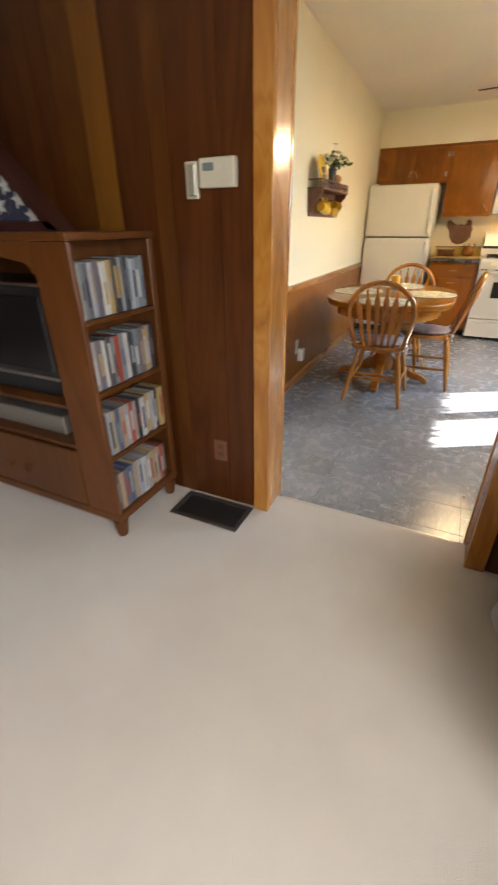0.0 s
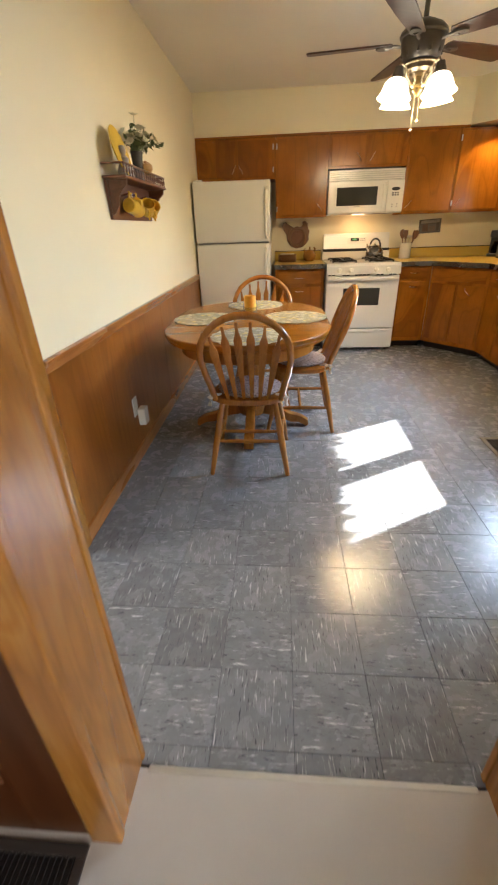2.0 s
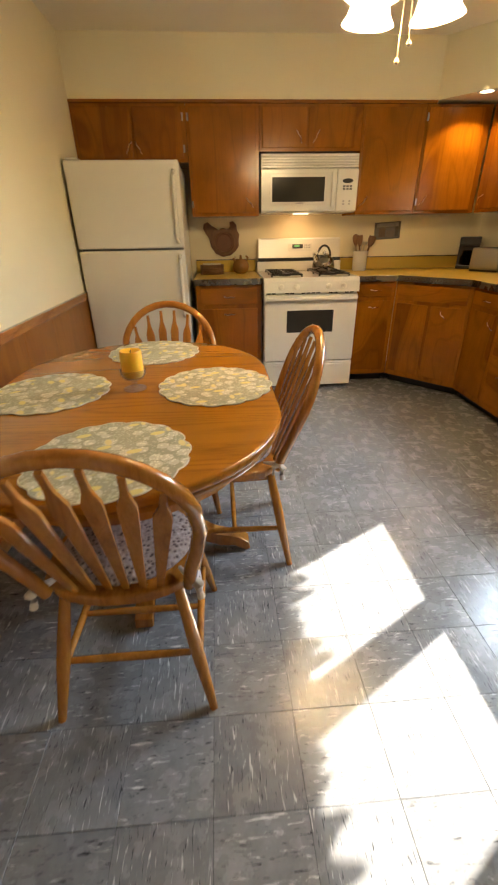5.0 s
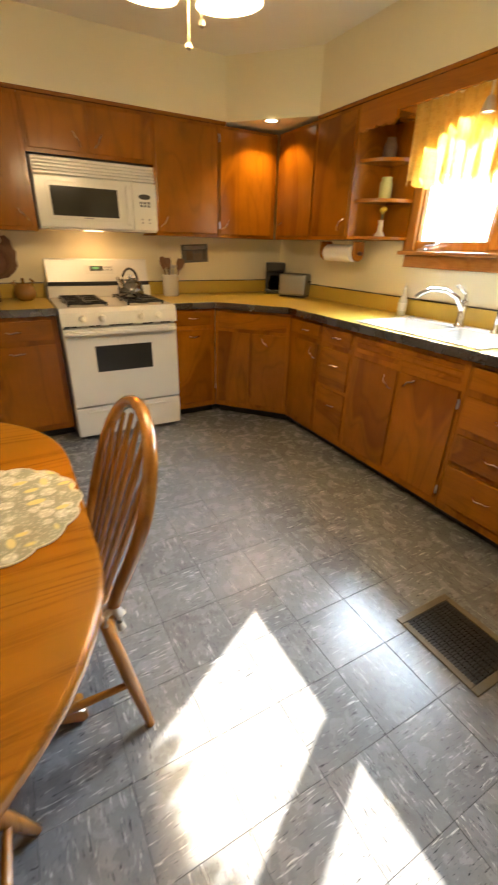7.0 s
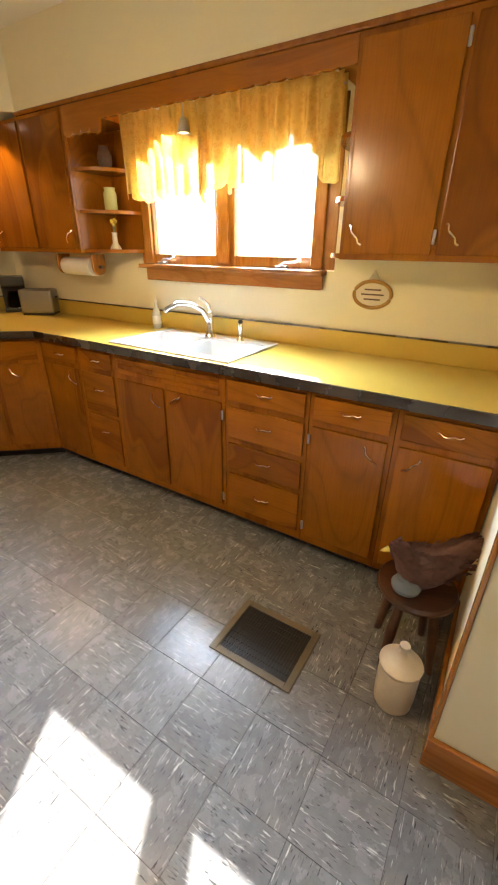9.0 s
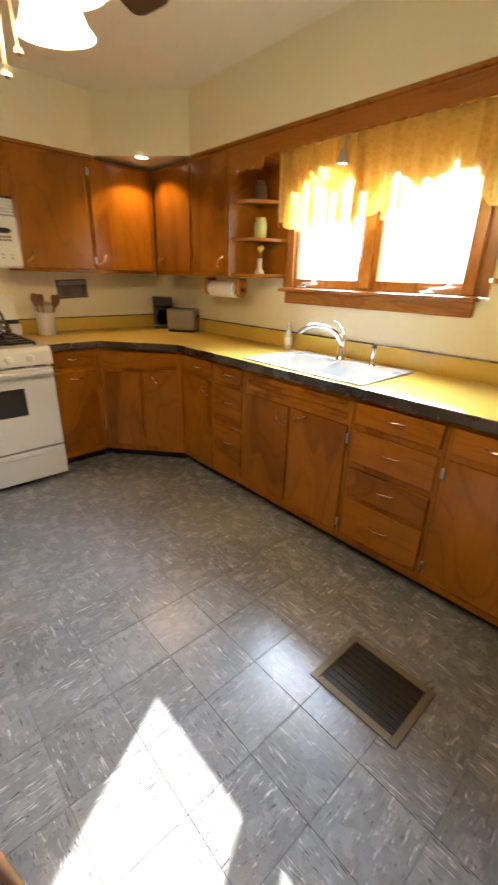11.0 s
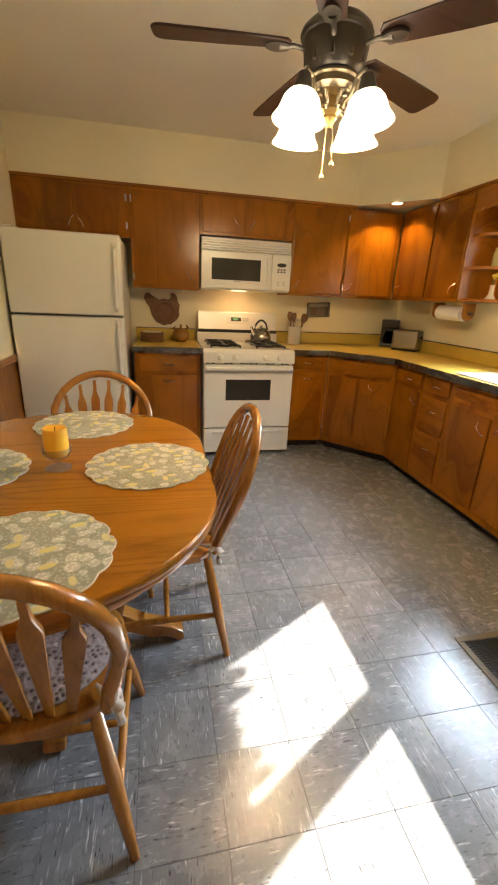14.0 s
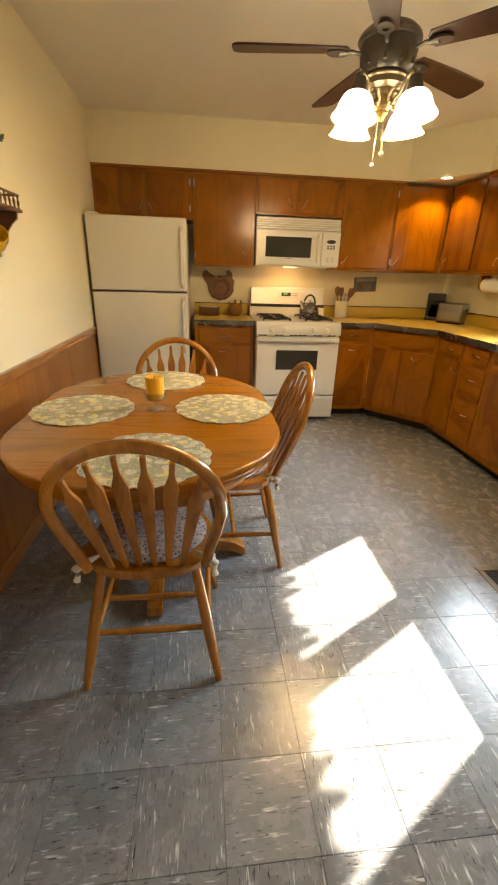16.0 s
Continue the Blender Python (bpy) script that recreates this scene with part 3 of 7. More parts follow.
for x0, x1, doors in ((-7.21, -6.722, [(-7.18, -6.737, -7.13, None)]), (-6.72, -6.327, [(-6.705, -6.342, -6.39, None)]), (-4.685, -3.925, [(-4.668, -4.332, -4.62, -4.325), (-4.312, -3.945, -4.265, None)])):
    c = thing("wall_cabinet", (0, 0, 0), 0, UL, "cabinet", "upper cabinets")
    carcass(c, E_UP, x0, x1, UB, UT, EX - UE - 0.002, MAPLE)
    for a, b2, hx, hg in doors:
        front(c, "door", E_UP, a, b2, UB + 0.022, UT - 0.02, MAPLE, (hx, UB + 0.09, 55 if x0 > -5 else -50), hg)
structure("cabinet_moulding", boxes((WX + 0.002, 2.63, UF - 0.012, UF + 0.018, UT + 0.001, UT + 0.021), (UE - 0.012, UE + 0.018, BY + 0.002, 6.735, UT + 0.001, UT + 0.021), bevel=0.004), MAPLE_X, "narrow wood moulding along the cabinet tops", "moulding")


def base_cabinet(m, x0, x1, rows, depth, material=MAPLE, groove=()):
    c = thing("base_cabinet", (0, 0, 0), 0, BL, "cabinet", "base cabinets")
    carcass(c, m, x0, x1, 0.076, 0.855, depth, material, not groove)
    for kind, a, b2, z0, z1, hx, hz, tilt, hg in rows:
        front(c, kind, m, a, b2, z0, z1, material, (hx, hz, tilt) if hx is not None else None, hg)
    for z in groove:
        bm = boxes((x0 + 0.03, x1 - 0.03, -0.006, 0.0, z, z + 0.026), bevel=0.003)
        bm.transform(m)
        part("slat", bm, material, c)
    bm = boxes((x0, x1, 0.08, 0.095, 0.0, 0.0755))
    bm.transform(m)
    part("toe_kick", bm, TOE, c)
    return c


D = NY - NF - 0.002
base_cabinet(N_LO, 0.765, 1.295, [("drawer", 0.80, 1.26, 0.705, 0.83, 1.03, 0.765, 0, None), ("door", 0.80, 1.26, 0.12, 0.675, 1.03, 0.63, 0, None)], D)
base_cabinet(N_LO, 2.068, 2.41, [("drawer", 2.09, 2.375, 0.735, 0.84, 2.235, 0.79, 0, None), ("door", 2.09, 2.375, 0.12, 0.705, 2.235, 0.655, 0, None)], D)
DIAG = Matrix.Translation((2.41, NF, 0)) @ pose(0, 0, 0, 0, 0, math.degrees(math.atan2(6.53 - NF, EF - 2.41)))
DL = math.hypot(EF - 2.41, NF - 6.53)
base_cabinet(DIAG, 0.002, DL - 0.002, [("drawer", 0.03, DL - 0.03, 0.715, 0.835, None, 0, 0, None), ("panel", 0.03, 0.29, 0.12, 0.69, None, 0, 0, None), ("door", 0.315, DL - 0.02, 0.12, 0.69, 0.42, 0.63, 45, None)], 0.42)
DE = EX - EF - 0.002
base_cabinet(E_LO, -6.53, -6.162, [("drawer", -6.50, -6.18, 0.735, 0.835, -6.33, 0.78, 0, None), ("door", -6.50, -6.18, 0.12, 0.705, -6.23, 0.64, 50, None)], DE)
base_cabinet(E_LO, -6.16, -5.852, [("drawer", -6.14, -5.87, 0.735, 0.835, -6.0, 0.785, 0, None), ("drawer", -6.14, -5.87, 0.46, 0.705, -6.0, 0.61, 0, None), ("drawer", -6.14, -5.87, 0.12, 0.435, -6.0, 0.34, 0, None)], DE)
base_cabinet(E_LO, -5.85, -5.092, [("door", -5.83, -5.485, 0.12, 0.705, -5.54, 0.63, 50, None), ("door", -5.465, -5.11, 0.12, 0.705, -5.40, 0.66, -35, -5.10)], DE, MAPLE, (0.735, 0.767, 0.80))
base_cabinet(E_LO, -5.09, -4.652, [("drawer", -5.07, -4.67, a, b2, -4.87, (a + b2) / 2 + 0.01, 0, None) for a, b2 in ((0.725, 0.83), (0.535, 0.695), (0.36, 0.505), (0.125, 0.335))], DE)
base_cabinet(E_LO, -4.65, -4.292, [("drawer", -4.63, -4.31, 0.725, 0.83, -4.47, 0.785, 0, None), ("door", -4.63, -4.31, 0.12, 0.695, -4.37, 0.63, 50, -4.64)], DE)
base_cabinet(E_LO, -4.29, -3.925, [("drawer", -4.27, -3.945, 0.725, 0.83, -4.10, 0.785, 0, None), ("door", -4.27, -3.945, 0.12, 0.695, -4.21, 0.63, -45, None)], DE)

# worktops
SINK = (2.82, 3.28, 5.08, 5.86)


def worktop(name, outline, hole=None):
    t = thing(name, (0, 0, 0), 0, "mustard yellow laminate worktop with a ribbed metal edge", "countertop")
    bm = bmesh.new()
    if hole:
        for o in outline:
            prism(bm, o, 0.858, 0.90)
        bmesh.ops.remove_doubles(bm, verts=bm.verts, dist=1e-5)
    else:
        prism(bm, outline, 0.858, 0.90)
    part("top", bm, LAMINATE, t)
    return t


left_top = worktop("worktop", [(0.757, 6.955), (1.296, 6.955), (1.296, NY - 0.001), (0.757, NY - 0.001)])
part("edge_band", boxes((0.755, 1.298, 6.947, 6.9545, 0.856, 0.903), bevel=0.003), BAND, left_top, "ribbed metal edge band")
part("backsplash", boxes((0.757, 1.296, NY - 0.02, NY - 0.001, 0.9005, 1.0), bevel=0.003), LAMINATE, left_top)
part("splash_trim", boxes((0.757, 1.296, NY - 0.024, NY - 0.001, 1.0005, 1.008), bevel=0.002), BAND, left_top)
x0, x1, y0, y1 = SINK
XF = 2.775
right_top = worktop("worktop", [
    [(2.066, 6.955), (2.40, 6.955), (XF, 6.51), (EX - 0.001, 6.51), (EX - 0.001, NY - 0.001), (2.066, NY - 0.001)],
    [(XF, y1), (EX - 0.001, y1), (EX - 0.001, 6.51), (XF, 6.51)],
    [(XF, y0), (x0, y0), (x0, y1), (XF, y1)],
    [(x1, y0), (EX - 0.001, y0), (EX - 0.001, y1), (x1, y1)],
    [(XF, BY + 0.002), (EX - 0.001, BY + 0.002), (EX - 0.001, y0), (XF, y0)]], True)
band = boxes((2.066, 2.40, 6.947, 6.9545, 0.856, 0.903), (XF - 0.008, XF - 0.0005, BY + 0.002, 6.508, 0.856, 0.903), bevel=0.003)
dm = Matrix.Translation((2.40, 6.955, 0)) @ pose(0, 0, 0, 0, 0, math.degrees(math.atan2(6.51 - 6.955, XF - 2.40)))
dl = math.hypot(XF - 2.40, 0.445)
joined(band, boxes((0, dl, -0.008, -0.0005, 0.856, 0.903), bevel=0.003), dm)
part("edge_band", band, BAND, right_top, "ribbed metal edge band")
part("backsplash", boxes((2.066, EX - 0.02, NY - 0.02, NY - 0.001, 0.9005, 1.0), (EX - 0.02, EX - 0.001, BY + 0.002, NY - 0.001, 0.9005, 1.0), bevel=0.003), LAMINATE, right_top)
part("splash_trim", boxes((2.066, EX - 0.024, NY - 0.024, NY - 0.001, 1.0005, 1.008), (EX - 0.024, EX - 0.001, BY + 0.002, NY - 0.024, 1.0005, 1.008), bevel=0.002), BAND, right_top)

# ---- window over the sink ----
win = thing("window_1", (0, 0, 0), 0, "orange wood casement window with two panes and crank handles", "window", kind="structure")
P0, P1, P2, P3, PB, PT = 4.955, 5.415, 5.550, 6.010, 1.342, 1.865
GX = 3.39
part("window_frame", boxes((GX - 0.01, GX + 0.03, P3 + 0.001, WY1 - 0.002, WZ0 + 0.002, WZ1 - 0.002), (GX - 0.01, GX + 0.03, WY0 + 0.002, P0 - 0.001, WZ0 + 0.002, WZ1 - 0.002), (GX - 0.01, GX + 0.03, P1 + 0.001, P2 - 0.001, WZ0 + 0.002, WZ1 - 0.002), (GX - 0.01, GX + 0.03, WY0 + 0.002, WY1 - 0.002, PT, WZ1 - 0.002), (GX - 0.008, GX + 0.028, WY0 + 0.003, WY1 - 0.003, WZ0 + 0.003, PB), bevel=0.004), TRIM, win)
part("casing", boxes((EX - 0.022, EX - 0.001, P3 + 0.012, P3 + 0.075, 1.286, 2.0), (EX - 0.022, EX - 0.001, P0 - 0.075, P0 - 0.012, 1.286, 2.0), (EX - 0.020, EX - 0.001, P1 + 0.03, P2 - 0.03, 1.30, 2.0), bevel=0.004), TRIM, win)
part("window_sill", boxes((EX - 0.085, EX - 0.001, P0 - 0.10, P3 + 0.078, 1.262, 1.285), bevel=0.006, seg=2), TRIM_Y, win)
part("apron", boxes((EX - 0.03, EX - 0.001, P0 - 0.085, P3 + 0.065, 1.190, 1.2615), bevel=0.004), TRIM_Y, win)
for a, b2 in ((P0, P1), (P2, P3)):
    g = part("pane", boxes((GX + 0.008, GX + 0.012, a + 0.0005, b2 - 0.0005, PB + 0.0005, PT - 0.0005)), GLASS, win)
    g.visible_shadow = False
for yy in (5.93, 5.10):
    bm = bmesh.new()
    box(bm, EX - 0.05, EX - 0.012, yy - 0.03, yy + 0.03, 1.2855, 1.300, 0.004)
    tube(bm, [(EX - 0.04, yy, 1.300), (EX - 0.055, yy - 0.03, 1.313), (EX - 0.06, yy - 0.09, 1.318), (EX - 0.06, yy - 0.12, 1.334)], [0.007, 0.006, 0.005, 0.008], 8)
    part("crank", bm, STEEL, win, "grey metal window crank", True)

# board above the window with a scalloped lower edge
bm = bmesh.new()
ys, ye, n = -6.326, -4.686, 23
outl = [(ys, UT), (ys, 1.935)]   # deep scallops over the open shelf, nearly straight over the curtain
step = (ye - ys) / n
for i in range(n):
    base, deep = (1.935, 0.018 if i % 3 else 0.026) if i < 4 else (1.972, 0.006)
    outl += [(ys + step * (i + 0.5 - 0.5 * math.cos(math.pi * k / 6)), base - deep * math.sin(math.pi * k / 6)) for k in range(1, 7)]
outl += [(ye, UT)]
prism(bm, outl, 0.0, 0.018)
bm.transform(E_UP @ Matrix.Rotation(radians(90), 4, "X"))
bm.transform(Matrix.Translation((0.018, 0, 0)))
structure("window_valance_board", bm, MAPLE_H, "amber plywood board with a scalloped lower edge over the window", "valance board")


def open_shelf(name, y0, y1, label):
    """Rounded what-not shelf beside the window, between y0 (next the window) and y1 (next the cabinet)."""
    t = thing(name, (0, 0, 0), 0, label, "shelf", "open shelves by the window")
    s = 1 if y1 > y0 else -1
    w = abs(y1 - y0)
    d = EX - UE
    part("back", boxes((EX - 0.012, EX - 0.001, min(y0, y1), max(y0, y1), UB, 1.99)), MAPLE, t)
    part("top_board", boxes((UE + 0.02, EX - 0.0125, min(y0, y1), max(y0, y1), 1.99, UT)), MAPLE, t)
    for z in (UB + 0.004, 1.555, 1.765):
        o = [(0.013, 0.0), (0.013, w)] + [(0.05 + (d - 0.08) * math.cos(radians(a)), w - w * math.sin(radians(a))) for a in range(0, 91, 10)]
        bm = bmesh.new()
        prism(bm, o, z, z + 0.018)
        bm.transform(Matrix(((-1, 0, 0, EX), (0, s, 0, y0), (0, 0, 1, 0), (0, 0, 0, 1))))
        part("shelf_board", bm, MAPLE_H, t)
    return t


open_shelf("corner_shelf", 6.10, 6.325, "amber plywood open shelf with rounded boards by the window")
open_shelf("corner_shelf", 4.79, 4.687, "narrow amber plywood open shelf by the window")

# ---- curtain ----


def cloth(name, base, dark, sheer):
    m, n, l, p = nodes_of(name)
    mp = coords(n, l, offset=False)
    v = n.new("ShaderNodeTexVoronoi")
    v.inputs["Scale"].default_value = 40.0
    l.new(mp.outputs[0], v.inputs["Vector"])
    nz = noise_tex(n, l, mp, 300.0, 2.0)
    r = ramp(n, [(0.12, base), (0.3, dark), (0.5, base)])
    l.new(v.outputs["Distance"], r.inputs[0])
    l.new(r.outputs[0], p.inputs["Base Color"])
    p.inputs["Roughness"].default_value = 0.9
    tr, tp, m1, m2 = n.new("ShaderNodeBsdfTranslucent"), n.new("ShaderNodeBsdfTransparent"), n.new("ShaderNodeMixShader"), n.new("ShaderNodeMixShader")
    l.new(r.outputs[0], tr.inputs["Color"])
    m1.inputs[0].default_value, m2.inputs[0].default_value = 0.26, sheer
    l.new(p.outputs[0], m1.inputs[1])
    l.new(tr.outputs[0], m1.inputs[2])
    l.new(m1.outputs[0], m2.inputs[1])
    l.new(tp.outputs[0], m2.inputs[2])
    out = n["Material Output"]
    l.new(m2.outputs[0], out.inputs["Surface"])
    bump(n, l, p, nz.outputs[0], 0.3, 0.001)
    return m


CLOTH = cloth("yellow_print_voile", (0.72, 0.46, 0.10), (0.64, 0.38, 0.07), 0.10)
LINING = cloth("gold_valance_lining", (0.72, 0.46, 0.10), (0.68, 0.42, 0.085), 0.01)
rod = thing("cafe_curtain", (0, 0, 0), 0, "gathered yellow print valance curtain on a rod", "curtain")
bm = bmesh.new()
tube(bm, [(3.182, 4.765, 1.955), (3.182, 5.985, 1.955)], 0.004, 8)
part("rod", bm, STEEL, rod)


def curtain(y0, y1, x0, seed, hem, fabric=CLOTH):
    rnd = random.Random(seed)
    bm = bmesh.new()
    nu, nv = 150, 22
    ph = [rnd.uniform(0, 6.28) for _ in range(4)]
    grid = []
    for i in range(nu + 1):
        u = i / nu
        yy = y0 + (y1 - y0) * u
        col = []
        g = math.sin(u * 58 + ph[0] + 1.2 * math.sin(u * 17 + ph[1])) + 0.5 * math.sin(u * 97 + ph[2])
        low = hem(u) + 0.006 * math.sin(u * 70 + ph[3]) + 0.042 * abs(((u * 15 + ph[2]) % 2) - 1) ** 1.3 - 0.016
        ruff = 0.013 * abs(math.sin(u * 23 + ph[1])) + 0.005 * math.sin(u * 103)
        for j in range(nv + 1):
            v = j / nv
            z = 1.986 + ruff * max(0, 1 - v * 12) + (low - 1.986) * v
            amp = 0.008 + 0.020 * v - 0.006 * math.exp(-((v - 0.08) * 30) ** 2)
            col.append(bm.verts.new((x0 + amp * g + 0.012 * v, yy + 0.006 * math.cos(u * 58 + ph[0]) * v, z)))
        grid.append(col)
    for a, c in zip(grid, grid[1:]):
        for j in range(nv):
            bm.faces.new((a[j], a[j + 1], c[j + 1], c[j]))
    return part("panel", bm, fabric, rod, smooth=True)


def saw(u, k, depth):
    f = (u * k) % 1.0
    return 1.632 - depth * (f if f < 0.8 else (1 - f) * 4)


curtain(5.985, 5.43, 3.160, 5, lambda u: saw(u, 2.0, 0.035) - 0.025 * (u > 0.82))
curtain(5.485, 4.765, 3.150, 8, lambda u: 0.018 + saw(u, 2.6, 0.03) - 0.04 * max(0, 1 - u * 7))

curtain(5.985, 5.43, 3.200, 12, lambda u: 1.83 - 0.06 * abs(math.sin(u * 7.5)), LINING)
curtain(5.485, 4.765, 3.200, 13, lambda u: 1.82 - 0.07 * abs(math.sin(u * 8.5 + 0.6)), LINING)

# small can light under the soffit over the sink
spot = thing("can_light", (3.115, 5.52, 1.86), 0, "small lit grey can spotlight over the sink window", "lamp")
bm = bmesh.new()
tube(bm, [(0, 0, 0.055), (0, 0, 0.206)], 0.005, 10)
lathe(bm, [(0.0, 0.06), (0.014, 0.06), (0.020, 0.045), (0.032, 0.0), (0.030, 0.0), (0.018, 0.042)], seg=20)
part("can", bm, STEEL, spot, smooth=True)
bm = bmesh.new()
lathe(bm, [(0.0, 0.000), (0.018, 0.003), (0.027, 0.010), (0.024, 0.018), (0.0, 0.020)], seg=20)
part("bulb", bm, glowing("warm_bulb_face", (1.0, 0.72, 0.40), 1.2), spot)
sl = bpy.data.lights.new("sink_spot", "SPOT")
sl.energy, sl.spot_size, sl.spot_blend, sl.color, sl.shadow_soft_size = 1.5, radians(110), 0.6, (1.0, 0.70, 0.38), 0.03
new("sink_spot", sl).matrix_world = look((3.115, 5.52, 1.855), (3.16, 5.50, 1.5))

# recessed corner light
rl = thing("recessed_light", (2.87, 7.01, UT + 0.022), 0, "lit round recessed light in the soffit corner", "lamp")
bm = bmesh.new()
lathe(bm, [(0.045, 0.0), (0.062, -0.001), (0.060, -0.006), (0.044, -0.004)], seg=28)
part("ring", bm, ENAMEL, rl, smooth=True)
bm = bmesh.new()
lathe(bm, [(0.0, -0.003), (0.044, -0.002), (0.044, -0.0005), (0.0, -0.0005)], seg=28)
part("bulb", bm, glowing("warm_recessed_bulb", (1.0, 0.80, 0.55), 1.2), rl)
sl = bpy.data.lights.new("recessed_spot", "SPOT")
sl.energy, sl.spot_size, sl.spot_blend, sl.color, sl.shadow_soft_size = 3.8, radians(125), 0.35, (1.0, 0.66, 0.30), 0.03
new("recessed_spot", sl).matrix_world = look((2.87, 7.01, UT + 0.01), (2.89, 7.03, 0.9))

# ---- sink and taps ----
sx0, sx1, sy0, sy1 = SINK
sk = thing("kitchen_sink", (0, 0, 0), 0, "white enamel double-bowl sink set in the worktop", "sink")
PORC = plain("white_porcelain", (0.62, 0.62, 0.60), 0.12, 0, 0.04, 4.0, 90.0, 0.0)
bm = boxes((sx0 - 0.012, sx0 + 0.035, sy0 - 0.012, sy1 + 0.012, 0.9005, 0.910), (sx1 - 0.075, sx1 + 0.012, sy0 - 0.012, sy1 + 0.012, 0.9005, 0.910), (sx0 + 0.035, sx1 - 0.075, sy0 - 0.012, sy0 + 0.03, 0.9005, 0.910), (sx0 + 0.035, sx1 - 0.075, sy1 - 0.03, sy1 + 0.012, 0.9005, 0.910), bevel=0.004, seg=2)
part("rim", bm, PORC, sk, smooth=True)
ymid = (sy0 + sy1) / 2
for a, b2 in ((sy0 + 0.03, ymid - 0.015), (ymid + 0.015, sy1 - 0.03)):
    bm = bmesh.new()
    b = bmesh.new()
    bmesh.ops.create_cube(b, size=1.0)
    for v in b.verts:
        k = 0.93 if v.co.z < 0 else 1.0
        v.co = ((sx0 + sx1 - 0.04) / 2 + v.co.x * (sx1 - sx0 - 0.11) * k, (a + b2) / 2 + v.co.y * (b2 - a) * k, 0.815 + v.co.z * 0.176)
    bmesh.ops.delete(b, geom=[f for f in b.faces if f.normal.z > 0.9], context="FACES")
    bmesh.ops.bevel(b, geom=[e for e in b.edges if not e.is_boundary], offset=0.03, segments=4, profile=0.5, affect="EDGES")
    bmesh.ops.solidify(b, geom=b.faces[:], thickness=0.006)
    joined(bm, b)
    bowl = part("bowl", bm, PORC, sk, smooth=True)
    dr = bmesh.new()
    lathe(dr, [(0.0, 0.0), (0.03, 0.001), (0.036, 0.003), (0.036, -0.002)], seg=20, m=pose((sx0 + sx1 - 0.04) / 2, (a + b2) / 2, 0.730))
    part("drain", dr, STEEL, bowl)
part("divider", boxes((sx0 + 0.0352, sx1 - 0.0752, ymid - 0.0148, ymid + 0.0148, 0.80, 0.907), bevel=0.004), PORC, sk)
fc = thing("kitchen_faucet", (3.235, 5.49, 0.910), 0, "chrome single-lever faucet with a curved spout", "faucet")
bm = bmesh.new()
lathe(bm, [(0.0, 0.0), (0.032, 0.0), (0.030, 0.008), (0.022, 0.02), (0.021, 0.10), (0.024, 0.115), (0.018, 0.14), (0.0, 0.145)], seg=24)
part("base", bm, CHROME, fc, smooth=True)
bm = bmesh.new()
tube(bm, [(-0.01, 0.0, 0.09), (-0.04, 0.02, 0.15), (-0.09, 0.06, 0.185), (-0.15, 0.11, 0.19), (-0.19, 0.145, 0.165), (-0.205, 0.157, 0.145)], [0.016, 0.015, 0.014, 0.013, 0.013, 0.014], 14)
part("spout", bm, CHROME, fc, smooth=True)
bm = bmesh.new()
tube(bm, [(0.0, 0.0, 0.14), (0.005, 0.005, 0.17), (-0.005, 0.04, 0.20), (-0.012, 0.06, 0.212)], [0.012, 0.010, 0.008, 0.009], 10)
part("lever", bm, CHROME, fc, smooth=True)
sp = thing("sink_sprayer", (3.235, 5.28, 0.910), 0, "chrome sink sprayer with a black tip", "sprayer")
bm = bmesh.new()
lathe(bm, [(0.0, 0.0), (0.022, 0.0), (0.018, 0.012), (0.012, 0.02), (0.012, 0.05), (0.014, 0.07), (0.013, 0.095)], seg=18)
part("body", bm, CHROME, sp, smooth=True)
bm = bmesh.new()
lathe(bm, [(0.013, 0.0955), (0.014, 0.105), (0.008, 0.115), (0.0, 0.116)], seg=18)
part("tip", bm, BLACK, sp, smooth=True)
soap = thing("soap_bottle", (3.30, 5.97, 0.9005), 0, "clear soap bottle with pale label behind the sink", "bottle")
bm = bmesh.new()
lathe(bm, [(0.0, 0.0), (0.026, 0.0), (0.028, 0.01), (0.028, 0.09), (0.020, 0.115), (0.010, 0.13), (0.010, 0.16)], seg=20)
part("bottle", bm, plain("frosted_plastic", (0.58, 0.58, 0.50), 0.25), soap, smooth=True)
bm = bmesh.new()
lathe(bm, [(0.0105, 0.16), (0.011, 0.175), (0.004, 0.18), (0.003, 0.20), (0.0, 0.20)], seg=14)
part("pump", bm, ENAMEL, soap, smooth=True)
part("label", lathe(bmesh.new(), [(0.0285, 0.03), (0.0287, 0.031), (0.0287, 0.08), (0.0285, 0.081)], seg=20), plain("pale_label", (0.7, 0.68, 0.6), 0.6), soap)

